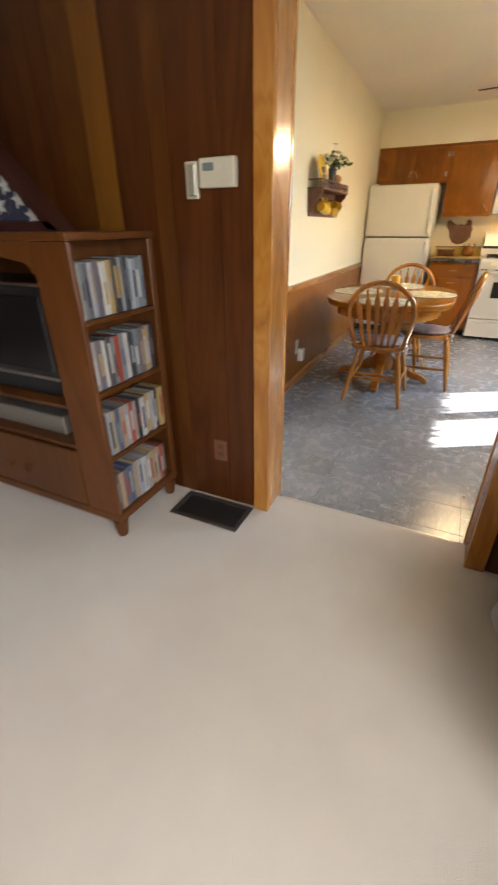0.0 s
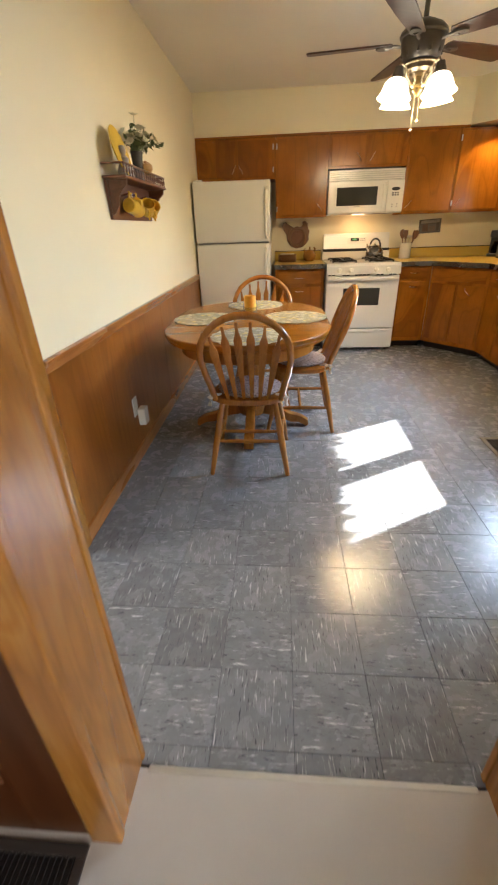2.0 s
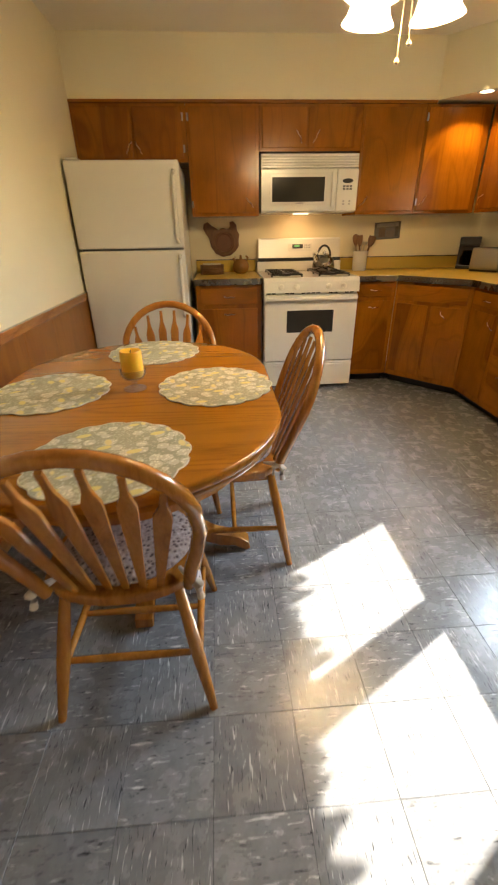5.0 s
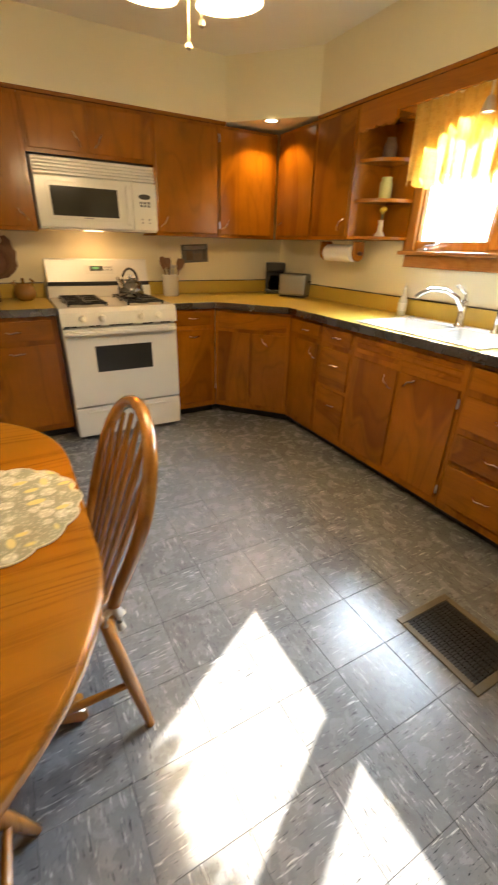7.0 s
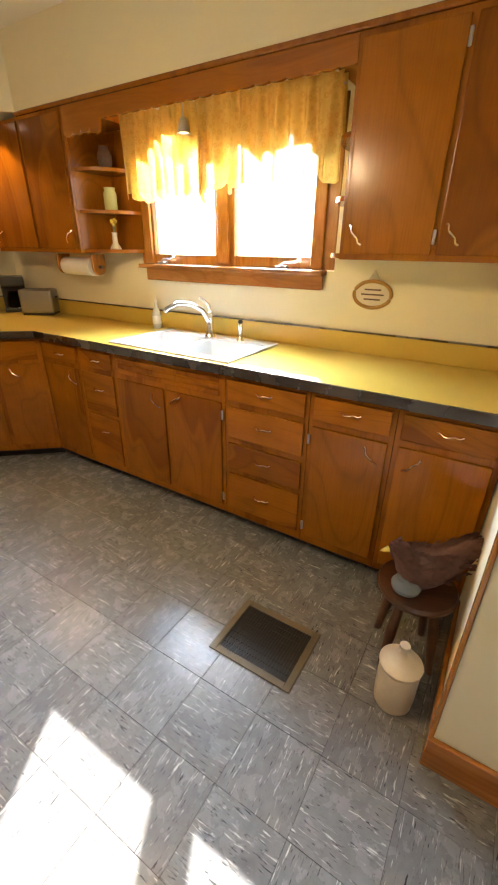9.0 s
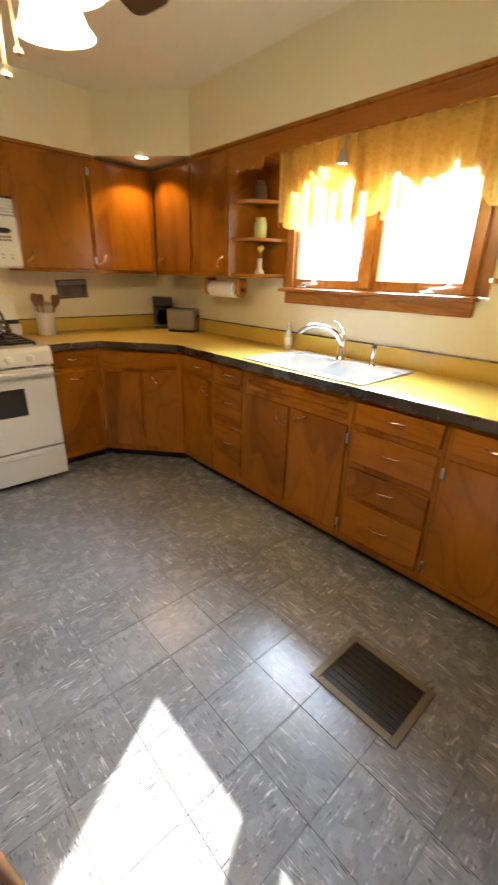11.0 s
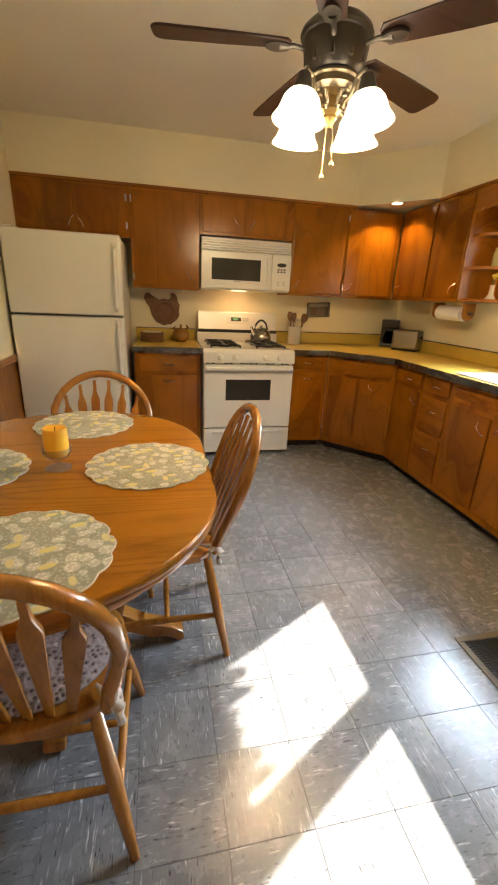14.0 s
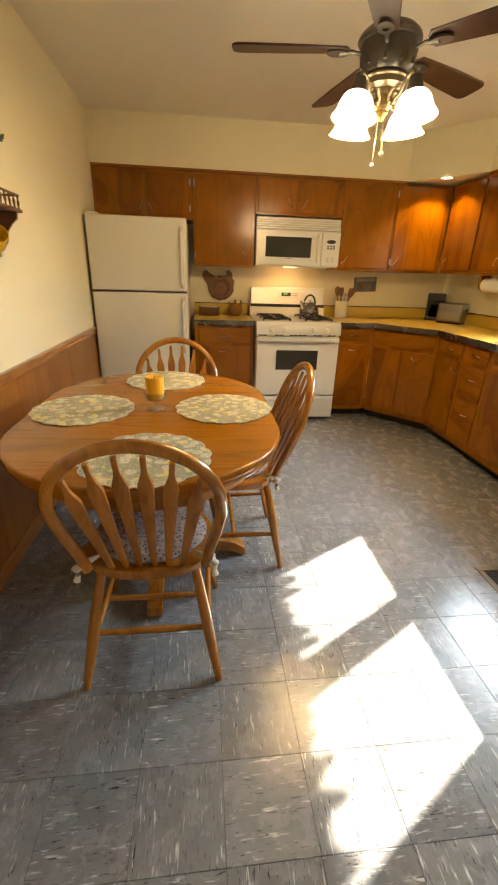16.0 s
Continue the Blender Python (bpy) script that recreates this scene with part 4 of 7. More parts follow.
# ---- refrigerator ----
fr = thing("refrigerator", (0.346, 6.77, 0), 0, "white top-freezer refrigerator with pebbled doors beside the wall", "refrigerator")
part("body", boxes((-0.368, 0.368, 0.066, 0.74, 0.02, 1.655), bevel=0.006), ENAMEL_TEX, fr)
for nm, z0, z1, h0, h1 in (("freezer_door", 1.135, 1.662, 1.17, 1.60), ("fresh_food_door", 0.10, 1.122, 0.66, 1.09)):
    d = part(nm, boxes((-0.374, 0.374, 0.0, 0.060, z0, z1), bevel=0.014, seg=3), ENAMEL_TEX, fr, smooth=True)
    bm = bmesh.new()
    tube(bm, [(0.335, 0.002, h0), (0.335, -0.028, h0 + 0.03), (0.335, -0.034, (h0 + h1) / 2), (0.335, -0.028, h1 - 0.03), (0.335, 0.002, h1)], [0.015, 0.014, 0.013, 0.014, 0.015], 10, flat=1.0)
    part("handle", bm, ENAMEL, d, "white bar handle", True)
part("gasket", boxes((-0.36, 0.36, 0.060, 0.066, 0.10, 1.65)), plain("grey_gasket", (0.25, 0.25, 0.24), 0.7), fr)
part("grille", boxes((-0.36, 0.36, 0.03, 0.05, 0.025, 0.09), bevel=0.004), BLACK, fr)
part("hinge_cap", boxes((-0.36, -0.28, 0.02, 0.10, 1.6625, 1.678), bevel=0.005), ENAMEL, fr)

# ---- stove ----
st = thing("gas_stove", (1.68, 6.85, 0), 0, "white four-burner gas stove with oven window", "stove")
part("body", boxes((-0.375, 0.375, 0.045, 0.68, 0.03, 0.885), bevel=0.004), ENAMEL, st)
part("cooktop", boxes((-0.378, 0.378, 0.03, 0.62, 0.886, 0.908), bevel=0.008, seg=2), ENAMEL, st)
bm = bmesh.new()
prism(bm, [(0.0, 0.80), (0.045, 0.80), (0.045, 0.885), (0.028, 0.905), (0.012, 0.88)], -0.378, 0.378)
bm.transform(Matrix(((0, 0, 1, 0), (1, 0, 0, 0), (0, 1, 0, 0), (0, 0, 0, 1))))
cp = part("control_panel", bm, ENAMEL, st)
for x in (-0.245, -0.125, 0.13, 0.25):
    bm = bmesh.new()
    lathe(bm, [(0.0, 0.0), (0.024, 0.0), (0.024, 0.008), (0.018, 0.012), (0.016, 0.026), (0.0, 0.028)], seg=20, m=pose(x, 0.006, 0.843, 82))
    box(bm, x - 0.003, x + 0.003, -0.026, -0.008, 0.827, 0.862, 0.001)
    part("knob", bm, plain("ivory_plastic", (0.75, 0.72, 0.64), 0.35), cp, smooth=True)
for x in (-0.34, -0.30, -0.19, -0.15, -0.06, -0.02, 0.02, 0.06, 0.16, 0.20, 0.29, 0.33):
    part("vent_slot", boxes((x - 0.016, x + 0.016, 0.0395, 0.0448, 0.786, 0.797)), BLACK, st)
dr = part("oven_door", boxes((-0.372, 0.372, 0.004, 0.044, 0.255, 0.782), bevel=0.006, seg=2), ENAMEL, st)
part("oven_window", boxes((-0.195, 0.185, 0.0015, 0.0035, 0.49, 0.665), bevel=0.001), DARK_GLASS, dr)
bm = boxes((-0.36, 0.36, -0.042, -0.022, 0.745, 0.772), bevel=0.008, seg=3)
for x in (-0.33, 0.33):
    box(bm, x - 0.012, x + 0.012, -0.0225, 0.0045, 0.75, 0.768, 0.003)
part("handle", bm, ENAMEL, dr, "white bar handle", True)
sd2 = part("storage_drawer", boxes((-0.372, 0.372, 0.006, 0.044, 0.035, 0.243), bevel=0.006, seg=2), ENAMEL, st)
part("finger_lip", boxes((-0.30, 0.30, -0.004, 0.0055, 0.205, 0.222), bevel=0.004), ENAMEL, sd2)
bm = boxes((-0.378, 0.378, 0.60, 0.69, 0.9085, 0.99), bevel=0.004)
part("rear_ledge", bm, ENAMEL, st)
part("rear_gap", boxes((-0.37, 0.37, 0.60, 0.66, 0.9905, 1.018)), BLACK, st)
bm = bmesh.new()
prism(bm, [(0.60, 1.0185), (0.70, 1.0185), (0.70, 1.165), (0.64, 1.175), (0.63, 1.165)], -0.365, 0.365)
bm.transform(Matrix(((0, 0, 1, 0), (1, 0, 0, 0), (0, 1, 0, 0), (0, 0, 0, 1))))
bg = part("backguard", bm, ENAMEL, st)
BGM = pose(0, 0.6155, 1.095, -11.5)
for nm, rect, mt in (("display_panel", (-0.10, 0.11, -0.003, -0.001, -0.026, 0.036), plain("pale_grey_panel", (0.62, 0.61, 0.56), 0.4)), ("display", (-0.065, 0.03, -0.005, -0.0032, -0.004, 0.030), BLACK)):
    bm = boxes(rect, bevel=0.0008)
    bm.transform(BGM)
    part(nm, bm, mt, bg)
bm = boxes((-0.045, 0.0, -0.0065, -0.0052, 0.008, 0.024))
bm.transform(BGM)
part("digits", bm, glowing("green_digits", (0.10, 0.40, 0.16), 0.02), bg, "green clock digits")
GREY_BUTTON = plain("grey_button", (0.3, 0.3, 0.3), 0.5)
for i in range(4):
    for j in range(2):
        bm = boxes((0.042 + 0.015 * i, 0.052 + 0.015 * i, -0.005, -0.0032, -0.002 + 0.018 * j, 0.008 + 0.018 * j))
        bm.transform(BGM)
        part("button", bm, GREY_BUTTON, bg)
for bx in (-0.19, 0.19):
    for by in (0.19, 0.43):
        bm = bmesh.new()
        lathe(bm, [(0.0, 0.018), (0.035, 0.018), (0.04, 0.010), (0.05, 0.0), (0.0, 0.0)], seg=20, m=pose(bx, by, 0.9085))
        b0 = part("burner", bm, BLACK, st, smooth=True)
    gr = bmesh.new()
    x0, x1, y0, y1, zt = bx - 0.125, bx + 0.125, 0.08, 0.55, 0.932
    for q in ((x0, x0 + 0.012, y0, y1), (x1 - 0.012, x1, y0, y1), (x0, x1, y0, y0 + 0.012), (x0, x1, y1 - 0.012, y1), (x0, x1, 0.309, 0.321), (bx - 0.006, bx + 0.006, y0, y1), (x0, x1, 0.184, 0.196), (x0, x1, 0.424, 0.436)):
        box(gr, *q, zt - 0.012, zt, 0.002)
    for cx in (x0 + 0.006, x1 - 0.006):
        for cy in (y0 + 0.006, 0.315, y1 - 0.006):
            box(gr, cx - 0.006, cx + 0.006, cy - 0.006, cy + 0.006, 0.9085, zt - 0.0125)
    part("grate", gr, BLACK, st, "black cast iron grate")
for x in (-0.33, 0.33):
    for y in (0.10, 0.62):
        part("foot", boxes((x - 0.02, x + 0.02, y - 0.02, y + 0.02, 0.0, 0.0298)), BLACK, st)

# kettle
kt = thing("tea_kettle", (1.845, 7.22, 0.932), 30, "polished steel tea kettle with a black handle on the burner", "kettle")
bm = bmesh.new()
lathe(bm, [(0.0, 0.0), (0.085, 0.0), (0.093, 0.012), (0.092, 0.05), (0.078, 0.09), (0.05, 0.112), (0.0, 0.118)], seg=32)
part("body", bm, plain("used_kettle_steel", (0.24, 0.23, 0.22), 0.18, 1.0, 0.2, 9.0, 120.0, 0.05), kt, smooth=True)
bm = bmesh.new()
lathe(bm, [(0.045, 0.113), (0.047, 0.118), (0.03, 0.127), (0.0, 0.130)], seg=24)
lathe(bm, [(0.0, 0.150), (0.013, 0.147), (0.014, 0.138), (0.008, 0.130)], seg=14)
part("lid", bm, CHROME, kt, smooth=True)
bm = bmesh.new()
tube(bm, [(-0.07, 0, 0.07), (-0.10, 0, 0.105), (-0.118, 0, 0.135)], [0.02, 0.015, 0.011], 12)
part("spout", bm, CHROME, kt, smooth=True)
bm = bmesh.new()
tube(bm, [(0.075 * math.cos(radians(a)), 0, 0.10 + 0.088 * math.sin(radians(a))) for a in range(-10, 191, 20)], 0.009, 10)
part("handle", bm, BLACK, kt, smooth=True)

# ---- microwave ----
mw = thing("microwave_oven", (1.69, 7.18, 1.355), 0, "white over-range microwave oven with dark window", "microwave")
part("body", boxes((-0.379, 0.379, 0.03, 0.41, 0.002, 0.395), bevel=0.004), ENAMEL, mw)
dr = part("door", boxes((-0.379, 0.212, 0.0, 0.0295, 0.012, 0.295), bevel=0.007, seg=2), ENAMEL, mw)
part("window_surround", boxes((-0.315, 0.135, -0.004, -0.0003, 0.058, 0.265), bevel=0.0035, seg=2), ENAMEL, dr)
part("window", boxes((-0.295, 0.115, -0.0062, -0.0042, 0.078, 0.242), bevel=0.001), DARK_GLASS, dr)
part("badge", boxes((-0.11, -0.05, -0.0056, -0.0042, 0.0655, 0.073)), plain("grey_badge", (0.3, 0.3, 0.32), 0.4), dr)
bm = boxes((0.165, 0.192, -0.036, -0.020, 0.04, 0.27), bevel=0.007, seg=3)
box(bm, 0.170, 0.188, -0.021, -0.0002, 0.05, 0.075, 0.003)
box(bm, 0.170, 0.188, -0.021, -0.0002, 0.235, 0.26, 0.003)
part("handle", bm, ENAMEL, dr, "white bar handle", True)
cp = part("control_panel", boxes((0.215, 0.379, 0.0, 0.0295, 0.012, 0.295), bevel=0.006, seg=2), ENAMEL, mw)
bm = bmesh.new()
prism(bm, arc(0.297, 0.215, 0.042, 0.016, 0, 345, 23), 0.0, 0.0022)
bm.transform(flat_y(-0.0002))
part("display", bm, BLACK, cp)
CHARCOAL = plain("charcoal_button", (0.10, 0.10, 0.11), 0.5)
for i in range(3):
    for j in range(2):
        part("button", boxes((0.262 + 0.026 * i, 0.280 + 0.026 * i, -0.0024, -0.0003, 0.155 + 0.018 * j, 0.168 + 0.018 * j), bevel=0.0006), CHARCOAL, cp)
for i, j in ((0, 0), (2, 0), (2, 1), (0, 1)):
    part("button", boxes((0.266 + 0.024 * i, 0.280 + 0.024 * i, -0.0022, -0.0003, 0.055 + 0.02 * j, 0.064 + 0.02 * j), bevel=0.0006), GREY_BUTTON, cp)
for k in range(5):
    bm = boxes((-0.375, 0.375, 0.004 + 0.003 * k, 0.0295, 0.302 + 0.0185 * k, 0.3155 + 0.0185 * k), bevel=0.003)
    part("vent_slat", bm, ENAMEL, mw)
part("vent_backing", boxes((-0.376, 0.376, 0.0235, 0.0298, 0.297, 0.394)), plain("grey_recess", (0.55, 0.55, 0.52), 0.6), mw)
part("work_light", boxes((-0.10, 0.02, 0.10, 0.16, -0.004, 0.0015)), glowing("warm_work_light", (1.0, 0.72, 0.42), 0.5), mw)
al = bpy.data.lights.new("stove_light", "AREA")
al.size, al.energy, al.color = 0.08, 0.15, (1.0, 0.56, 0.25)
new("stove_light", al).matrix_world = look((1.66, 7.36, 1.345), (1.66, 7.48, 1.0))

# ---- dining table ----
TX, TY = 0.63, 4.90
tb = thing("dining_table", (TX, TY, 0), 0, "oval golden oak pedestal dining table against the wainscot", "table")


def oval(r, half):
    return arc(0, half, r, r, 0, 180, 30) + arc(0, -half, r, r, 180, 360, 30)


bm = bmesh.new()
prism(bm, oval(0.490, 0.205), 0.722, 0.750, bevel=0.009, seg=3)
part("tabletop", bm, OAK_TOP, tb, smooth=True)
bm = bmesh.new()
prism(bm, oval(0.478, 0.205), 0.700, 0.7215, bevel=0.007, seg=2)
part("rim_moulding", bm, OAK_TOP, tb, smooth=True)
bm = bmesh.new()
prism(bm, oval(0.40, 0.205), 0.625, 0.6995)
part("apron", bm, OAK, tb, smooth=True)
bm = bmesh.new()
lathe(bm, [(0.0, 0.10), (0.085, 0.10), (0.10, 0.16), (0.09, 0.20), (0.06, 0.24), (0.075, 0.33), (0.085, 0.42), (0.065, 0.52), (0.08, 0.58), (0.11, 0.6245), (0.0, 0.6245)], seg=28)
part("pedestal", bm, OAK, tb, smooth=True)
for k in range(4):
    bm = bmesh.new()
    prism(bm, [(0.06, 0.10), (0.16, 0.085), (0.27, 0.035), (0.33, 0.03), (0.385, 0.0), (0.40, 0.012), (0.395, 0.045), (0.35, 0.075), (0.26, 0.10), (0.17, 0.16), (0.09, 0.21)], -0.032, 0.032, bevel=0.008, seg=2)
    bm.transform(Matrix.Rotation(radians(90 * k), 4, "Z") @ Matrix.Rotation(radians(90), 4, "X"))
    part("foot", bm, OAK, tb, smooth=True)

# ---- chairs ----


def windsor_chair(place, turn):
    c = thing("dining_chair", (*place, 0), turn, "golden oak arrow-back Windsor dining chair at the table", "chair", "chairs round the table")
    o = arc(0, 0.02, 0.205, 0.20, 20, 160, 14) + [(-0.215, 0.0), (-0.20, -0.12)] + arc(0, -0.10, 0.195, 0.10, 195, 345, 12) + [(0.20, -0.12), (0.215, 0.0)]
    bm = bmesh.new()
    prism(bm, o, 0.415, 0.447, bevel=0.009, seg=3)
    part("seat", bm, OAK, c, smooth=True)

    def lean(x, z):
        return (x, -0.165 - 0.165 * (z - 0.44) / 0.48, z)

    pts = [(-0.178, 0.445), (-0.192, 0.53), (-0.212, 0.61), (-0.224, 0.68)] + [(-0.226 * math.cos(radians(a)), 0.70 + 0.215 * math.sin(radians(a))) for a in range(8, 173, 12)] + [(0.224, 0.68), (0.212, 0.61), (0.192, 0.53), (0.178, 0.445)]
    bm = bmesh.new()
    tube(bm, [lean(*q) for q in pts], 0.0172, 12)
    part("bow", bm, OAK, c, smooth=True)
    for i in range(6):
        f = (i - 2.5) / 2.5
        xb, xt = 0.105 * f, 0.168 * f
        zt = 0.70 + 0.212 * math.sqrt(max(0, 1 - (xt / 0.218) ** 2))
        length = math.hypot(xt - xb, zt - 0.44)
        prof = [(0.0, 0.0085), (0.10, 0.010), (0.22, 0.012), (0.70, 0.0195), (0.775, 0.0205), (0.80, 0.0195), (0.875, 0.0095), (0.91, 0.0075), (1.0, 0.007)]
        outline = [(-w, t * length) for t, w in prof] + [(w, t * length) for t, w in reversed(prof)]
        bm = bmesh.new()
        prism(bm, outline, -0.006, 0.006, bevel=0.003, seg=2)
        a = math.degrees(math.atan2(xt - xb, zt - 0.44))
        tilt = math.degrees(math.atan2(0.165, 0.48))
        bm.transform(Matrix.Translation((xb, -0.165, 0.44)) @ Matrix.Rotation(radians(tilt), 4, "X") @ Matrix.Rotation(radians(a), 4, "Y") @ Matrix.Rotation(radians(90), 4, "X"))
        part("spindle", bm, OAK, c, smooth=True)
    for sx in (-1, 1):
        for sy in (-1, 1):
            bm = bmesh.new()
            top, foot = Vector((sx * 0.145, sy * 0.135 - 0.01, 0.418)), Vector((sx * 0.218, sy * 0.222, 0.0))
            tube(bm, [top.lerp(foot, t) for t in (0, 0.12, 0.35, 0.55, 0.8, 1)], [0.014, 0.0155, 0.0185, 0.019, 0.0155, 0.012], 12)
            part("leg", bm, OAK, c, smooth=True)
        bm = bmesh.new()
        tube(bm, [(sx * 0.188, -0.185, 0.17), (sx * 0.184, 0, 0.17), (sx * 0.188, 0.185, 0.17)], [0.009, 0.0125, 0.009], 10)
        part("stretcher", bm, OAK, c, smooth=True)
    for yy, zz in ((-0.178, 0.195), (0.0, 0.17)):
        bm = bmesh.new()
        tube(bm, [(-0.18, yy, zz), (0, yy, zz), (0.18, yy, zz)], [0.009, 0.012, 0.009], 10)
        part("stretcher", bm, OAK, c, smooth=True)
    return c


windsor_chair((0.656, 4.44), 0)
windsor_chair((0.965, 4.99), 90)
windsor_chair((0.68, 5.365), 180)

# ---- ceiling fan ----
FX, FY = 1.60, 5.305
DROP = Matrix.Translation((0, 0, -0.028))
fan = thing("ceiling_fan", (FX, FY, 2.43), 0, "pewter ceiling fan with five walnut blades and four lit glass shades", "ceiling fan")
bm = bmesh.new()
lathe(bm, [(0.0, 0.0), (0.068, 0.0), (0.068, -0.012), (0.055, -0.04), (0.03, -0.065), (0.0, -0.068)], seg=28)
part("canopy", bm, PEWTER, fan, smooth=True)
bm = bmesh.new()
tube(bm, [(0, 0, -0.05), (0, 0, -0.21)], 0.0135, 12)
part("downrod", bm, PEWTER, fan, smooth=True)
bm = bmesh.new()
lathe(bm, [(0.0, -0.165), (0.03, -0.168), (0.062, -0.182), (0.100, -0.200), (0.122, -0.220), (0.127, -0.234), (0.122, -0.243), (0.114, -0.246), (0.116, -0.258), (0.110, -0.300), (0.096, -0.336), (0.086, -0.345), (0.0, -0.347)], seg=36)
bm.transform(DROP)
part("motor_housing", bm, PEWTER, fan, smooth=True)
for k in range(10):
    bm = boxes((-0.006, 0.006, 0.092, 0.110, -0.325, -0.252), bevel=0.002)
    bm.transform(Matrix.Rotation(radians(36 * k + 10), 4, "Z"))
    bm.transform(DROP)
    part("fin", bm, PEWTER, fan)
bm = bmesh.new()
lathe(bm, [(0.0, -0.3475), (0.086, -0.348), (0.093, -0.353), (0.093, -0.359), (0.084, -0.364), (0.086, -0.371), (0.086, -0.384), (0.078, -0.390), (0.074, -0.400), (0.052, -0.408), (0.0, -0.409)], seg=36)
bm.transform(DROP)
part("collar", bm, BRONZE, fan, "turned antique brass collar", True)
bm = bmesh.new()
lathe(bm, [(0.0, -0.4092), (0.034, -0.4095), (0.030, -0.425), (0.036, -0.438), (0.040, -0.448), (0.024, -0.460), (0.027, -0.470), (0.014, -0.484), (0.010, -0.498), (0.0, -0.504)], seg=32)
bm.transform(DROP)
part("finial", bm, BRASS_OLD, fan, "brass finial", True)
for k in range(8):
    a = radians(45 * k + 8)
    ca, sa = math.cos(a), math.sin(a)
    bm = bmesh.new()
    tube(bm, [(r * ca, r * sa, z + DROP.translation.z) for r, z in ((0.070, -0.403), (0.060, -0.418), (0.046, -0.428), (0.042, -0.444), (0.052, -0.452), (0.060, -0.444))], [0.006, 0.0075, 0.007, 0.006, 0.006, 0.005], 8)
    part("scroll", bm, BRONZE, fan, smooth=True)
SHADE = glowing("frosted_glass_shade", (1.0, 0.88, 0.66), 1.0)
for k in range(5):
    a = 172 - 72 * k
    m = DROP @ Matrix.Rotation(radians(a), 4, "Z")
    bm = bmesh.new()
    tube(bm, [(0.085, 0, -0.30), (0.11, 0, -0.275), (0.145, 0, -0.268), (0.20, 0, -0.272)], [0.014, 0.010, 0.010, 0.016], 10, flat=0.7)
    prism(bm, arc(0.205, 0, 0.045, 0.030, 0, 345, 23), -0.276, -0.268)
    bm.transform(m)
    part("blade_iron", bm, PEWTER, fan, smooth=True)
    o = [(0.175, -0.045)] + [(0.40, -0.062), (0.58, -0.068)] + arc(0.60, -0.030, 0.038, 0.038, -90, 0, 6) + arc(0.60, 0.030, 0.038, 0.038, 0, 90, 6) + [(0.58, 0.068), (0.40, 0.062), (0.175, 0.045), (0.160, 0.02), (0.160, -0.02)]
    bm = bmesh.new()
    prism(bm, o, -0.004, 0.004, bevel=0.002)
    bm.transform(m @ Matrix.Translation((0, 0, -0.262)) @ Matrix.Rotation(radians(-11), 4, "X"))
    part("blade", bm, BLADE, fan, smooth=True)
for k in range(4):
    a = radians(30 + 90 * k)
    ca, sa = math.cos(a), math.sin(a)
    bm = bmesh.new()
    tube(bm, [(r * ca, r * sa, z) for r, z in ((0.03, -0.42), (0.055, -0.445), (0.085, -0.42), (0.105, -0.375), (0.138, -0.362), (0.150, -0.384))], [0.007, 0.006, 0.006, 0.006, 0.006, 0.007], 8)
    bm.transform(DROP)
    curl = [(0.058 + 0.020 * math.cos(radians(t)) * (1 - t / 700), -0.425 + 0.020 * math.sin(radians(t)) * (1 - t / 700)) for t in range(-60, 400, 40)]
    tube(bm, [(r * ca, r * sa, z + DROP.translation.z) for r, z in curl], 0.0045, 6)
    part("lamp_arm", bm, BRONZE, fan, smooth=True)
    tilt = DROP @ Matrix.Translation((0.150 * ca, 0.150 * sa, -0.390)) @ Matrix.Rotation(a, 4, "Z") @ Matrix.Rotation(radians(-7), 4, "Y")
    bm = bmesh.new()
    lathe(bm, [(0.0, 0.01), (0.022, 0.008), (0.026, -0.01), (0.032, -0.03), (0.030, -0.04), (0.0, -0.04)], seg=20, m=tilt)
    part("socket", bm, PEWTER, fan, smooth=True)
    bm = bmesh.new()
    lathe(bm, [(0.030, -0.041), (0.048, -0.049), (0.061, -0.064), (0.069, -0.086), (0.077, -0.108), (0.093, -0.130), (0.090, -0.130), (0.074, -0.108), (0.066, -0.086), (0.058, -0.066), (0.045, -0.052), (0.027, -0.0415)], seg=28, m=tilt)
    part("shade", bm, SHADE, fan, "lit frosted glass bell shade", True)
    bl = bpy.data.lights.new("fan_bulb", "POINT")
    bl.energy, bl.color, bl.shadow_soft_size = 1.45, (1.0, 0.72, 0.38), 0.03
    p = Vector((FX, FY, 2.43)) + tilt @ Vector((0, 0, -0.145))
    new("fan_bulb", bl).matrix_world = Matrix.Translation(p)
for x, y, z in ((0.015, -0.02, -0.64), (-0.005, 0.02, -0.675)):
    bm = bmesh.new()
    tube(bm, [(x * 0.6, y * 0.6, -0.45), (x, y, z)], 0.0016, 6)
    lathe(bm, [(0.0, 0.008), (0.006, 0.004), (0.009, -0.006), (0.0, -0.012)], seg=12, m=pose(x, y, z))
    part("pull_chain", bm, BRONZE, fan, smooth=True)

# ---- on and round the table ----


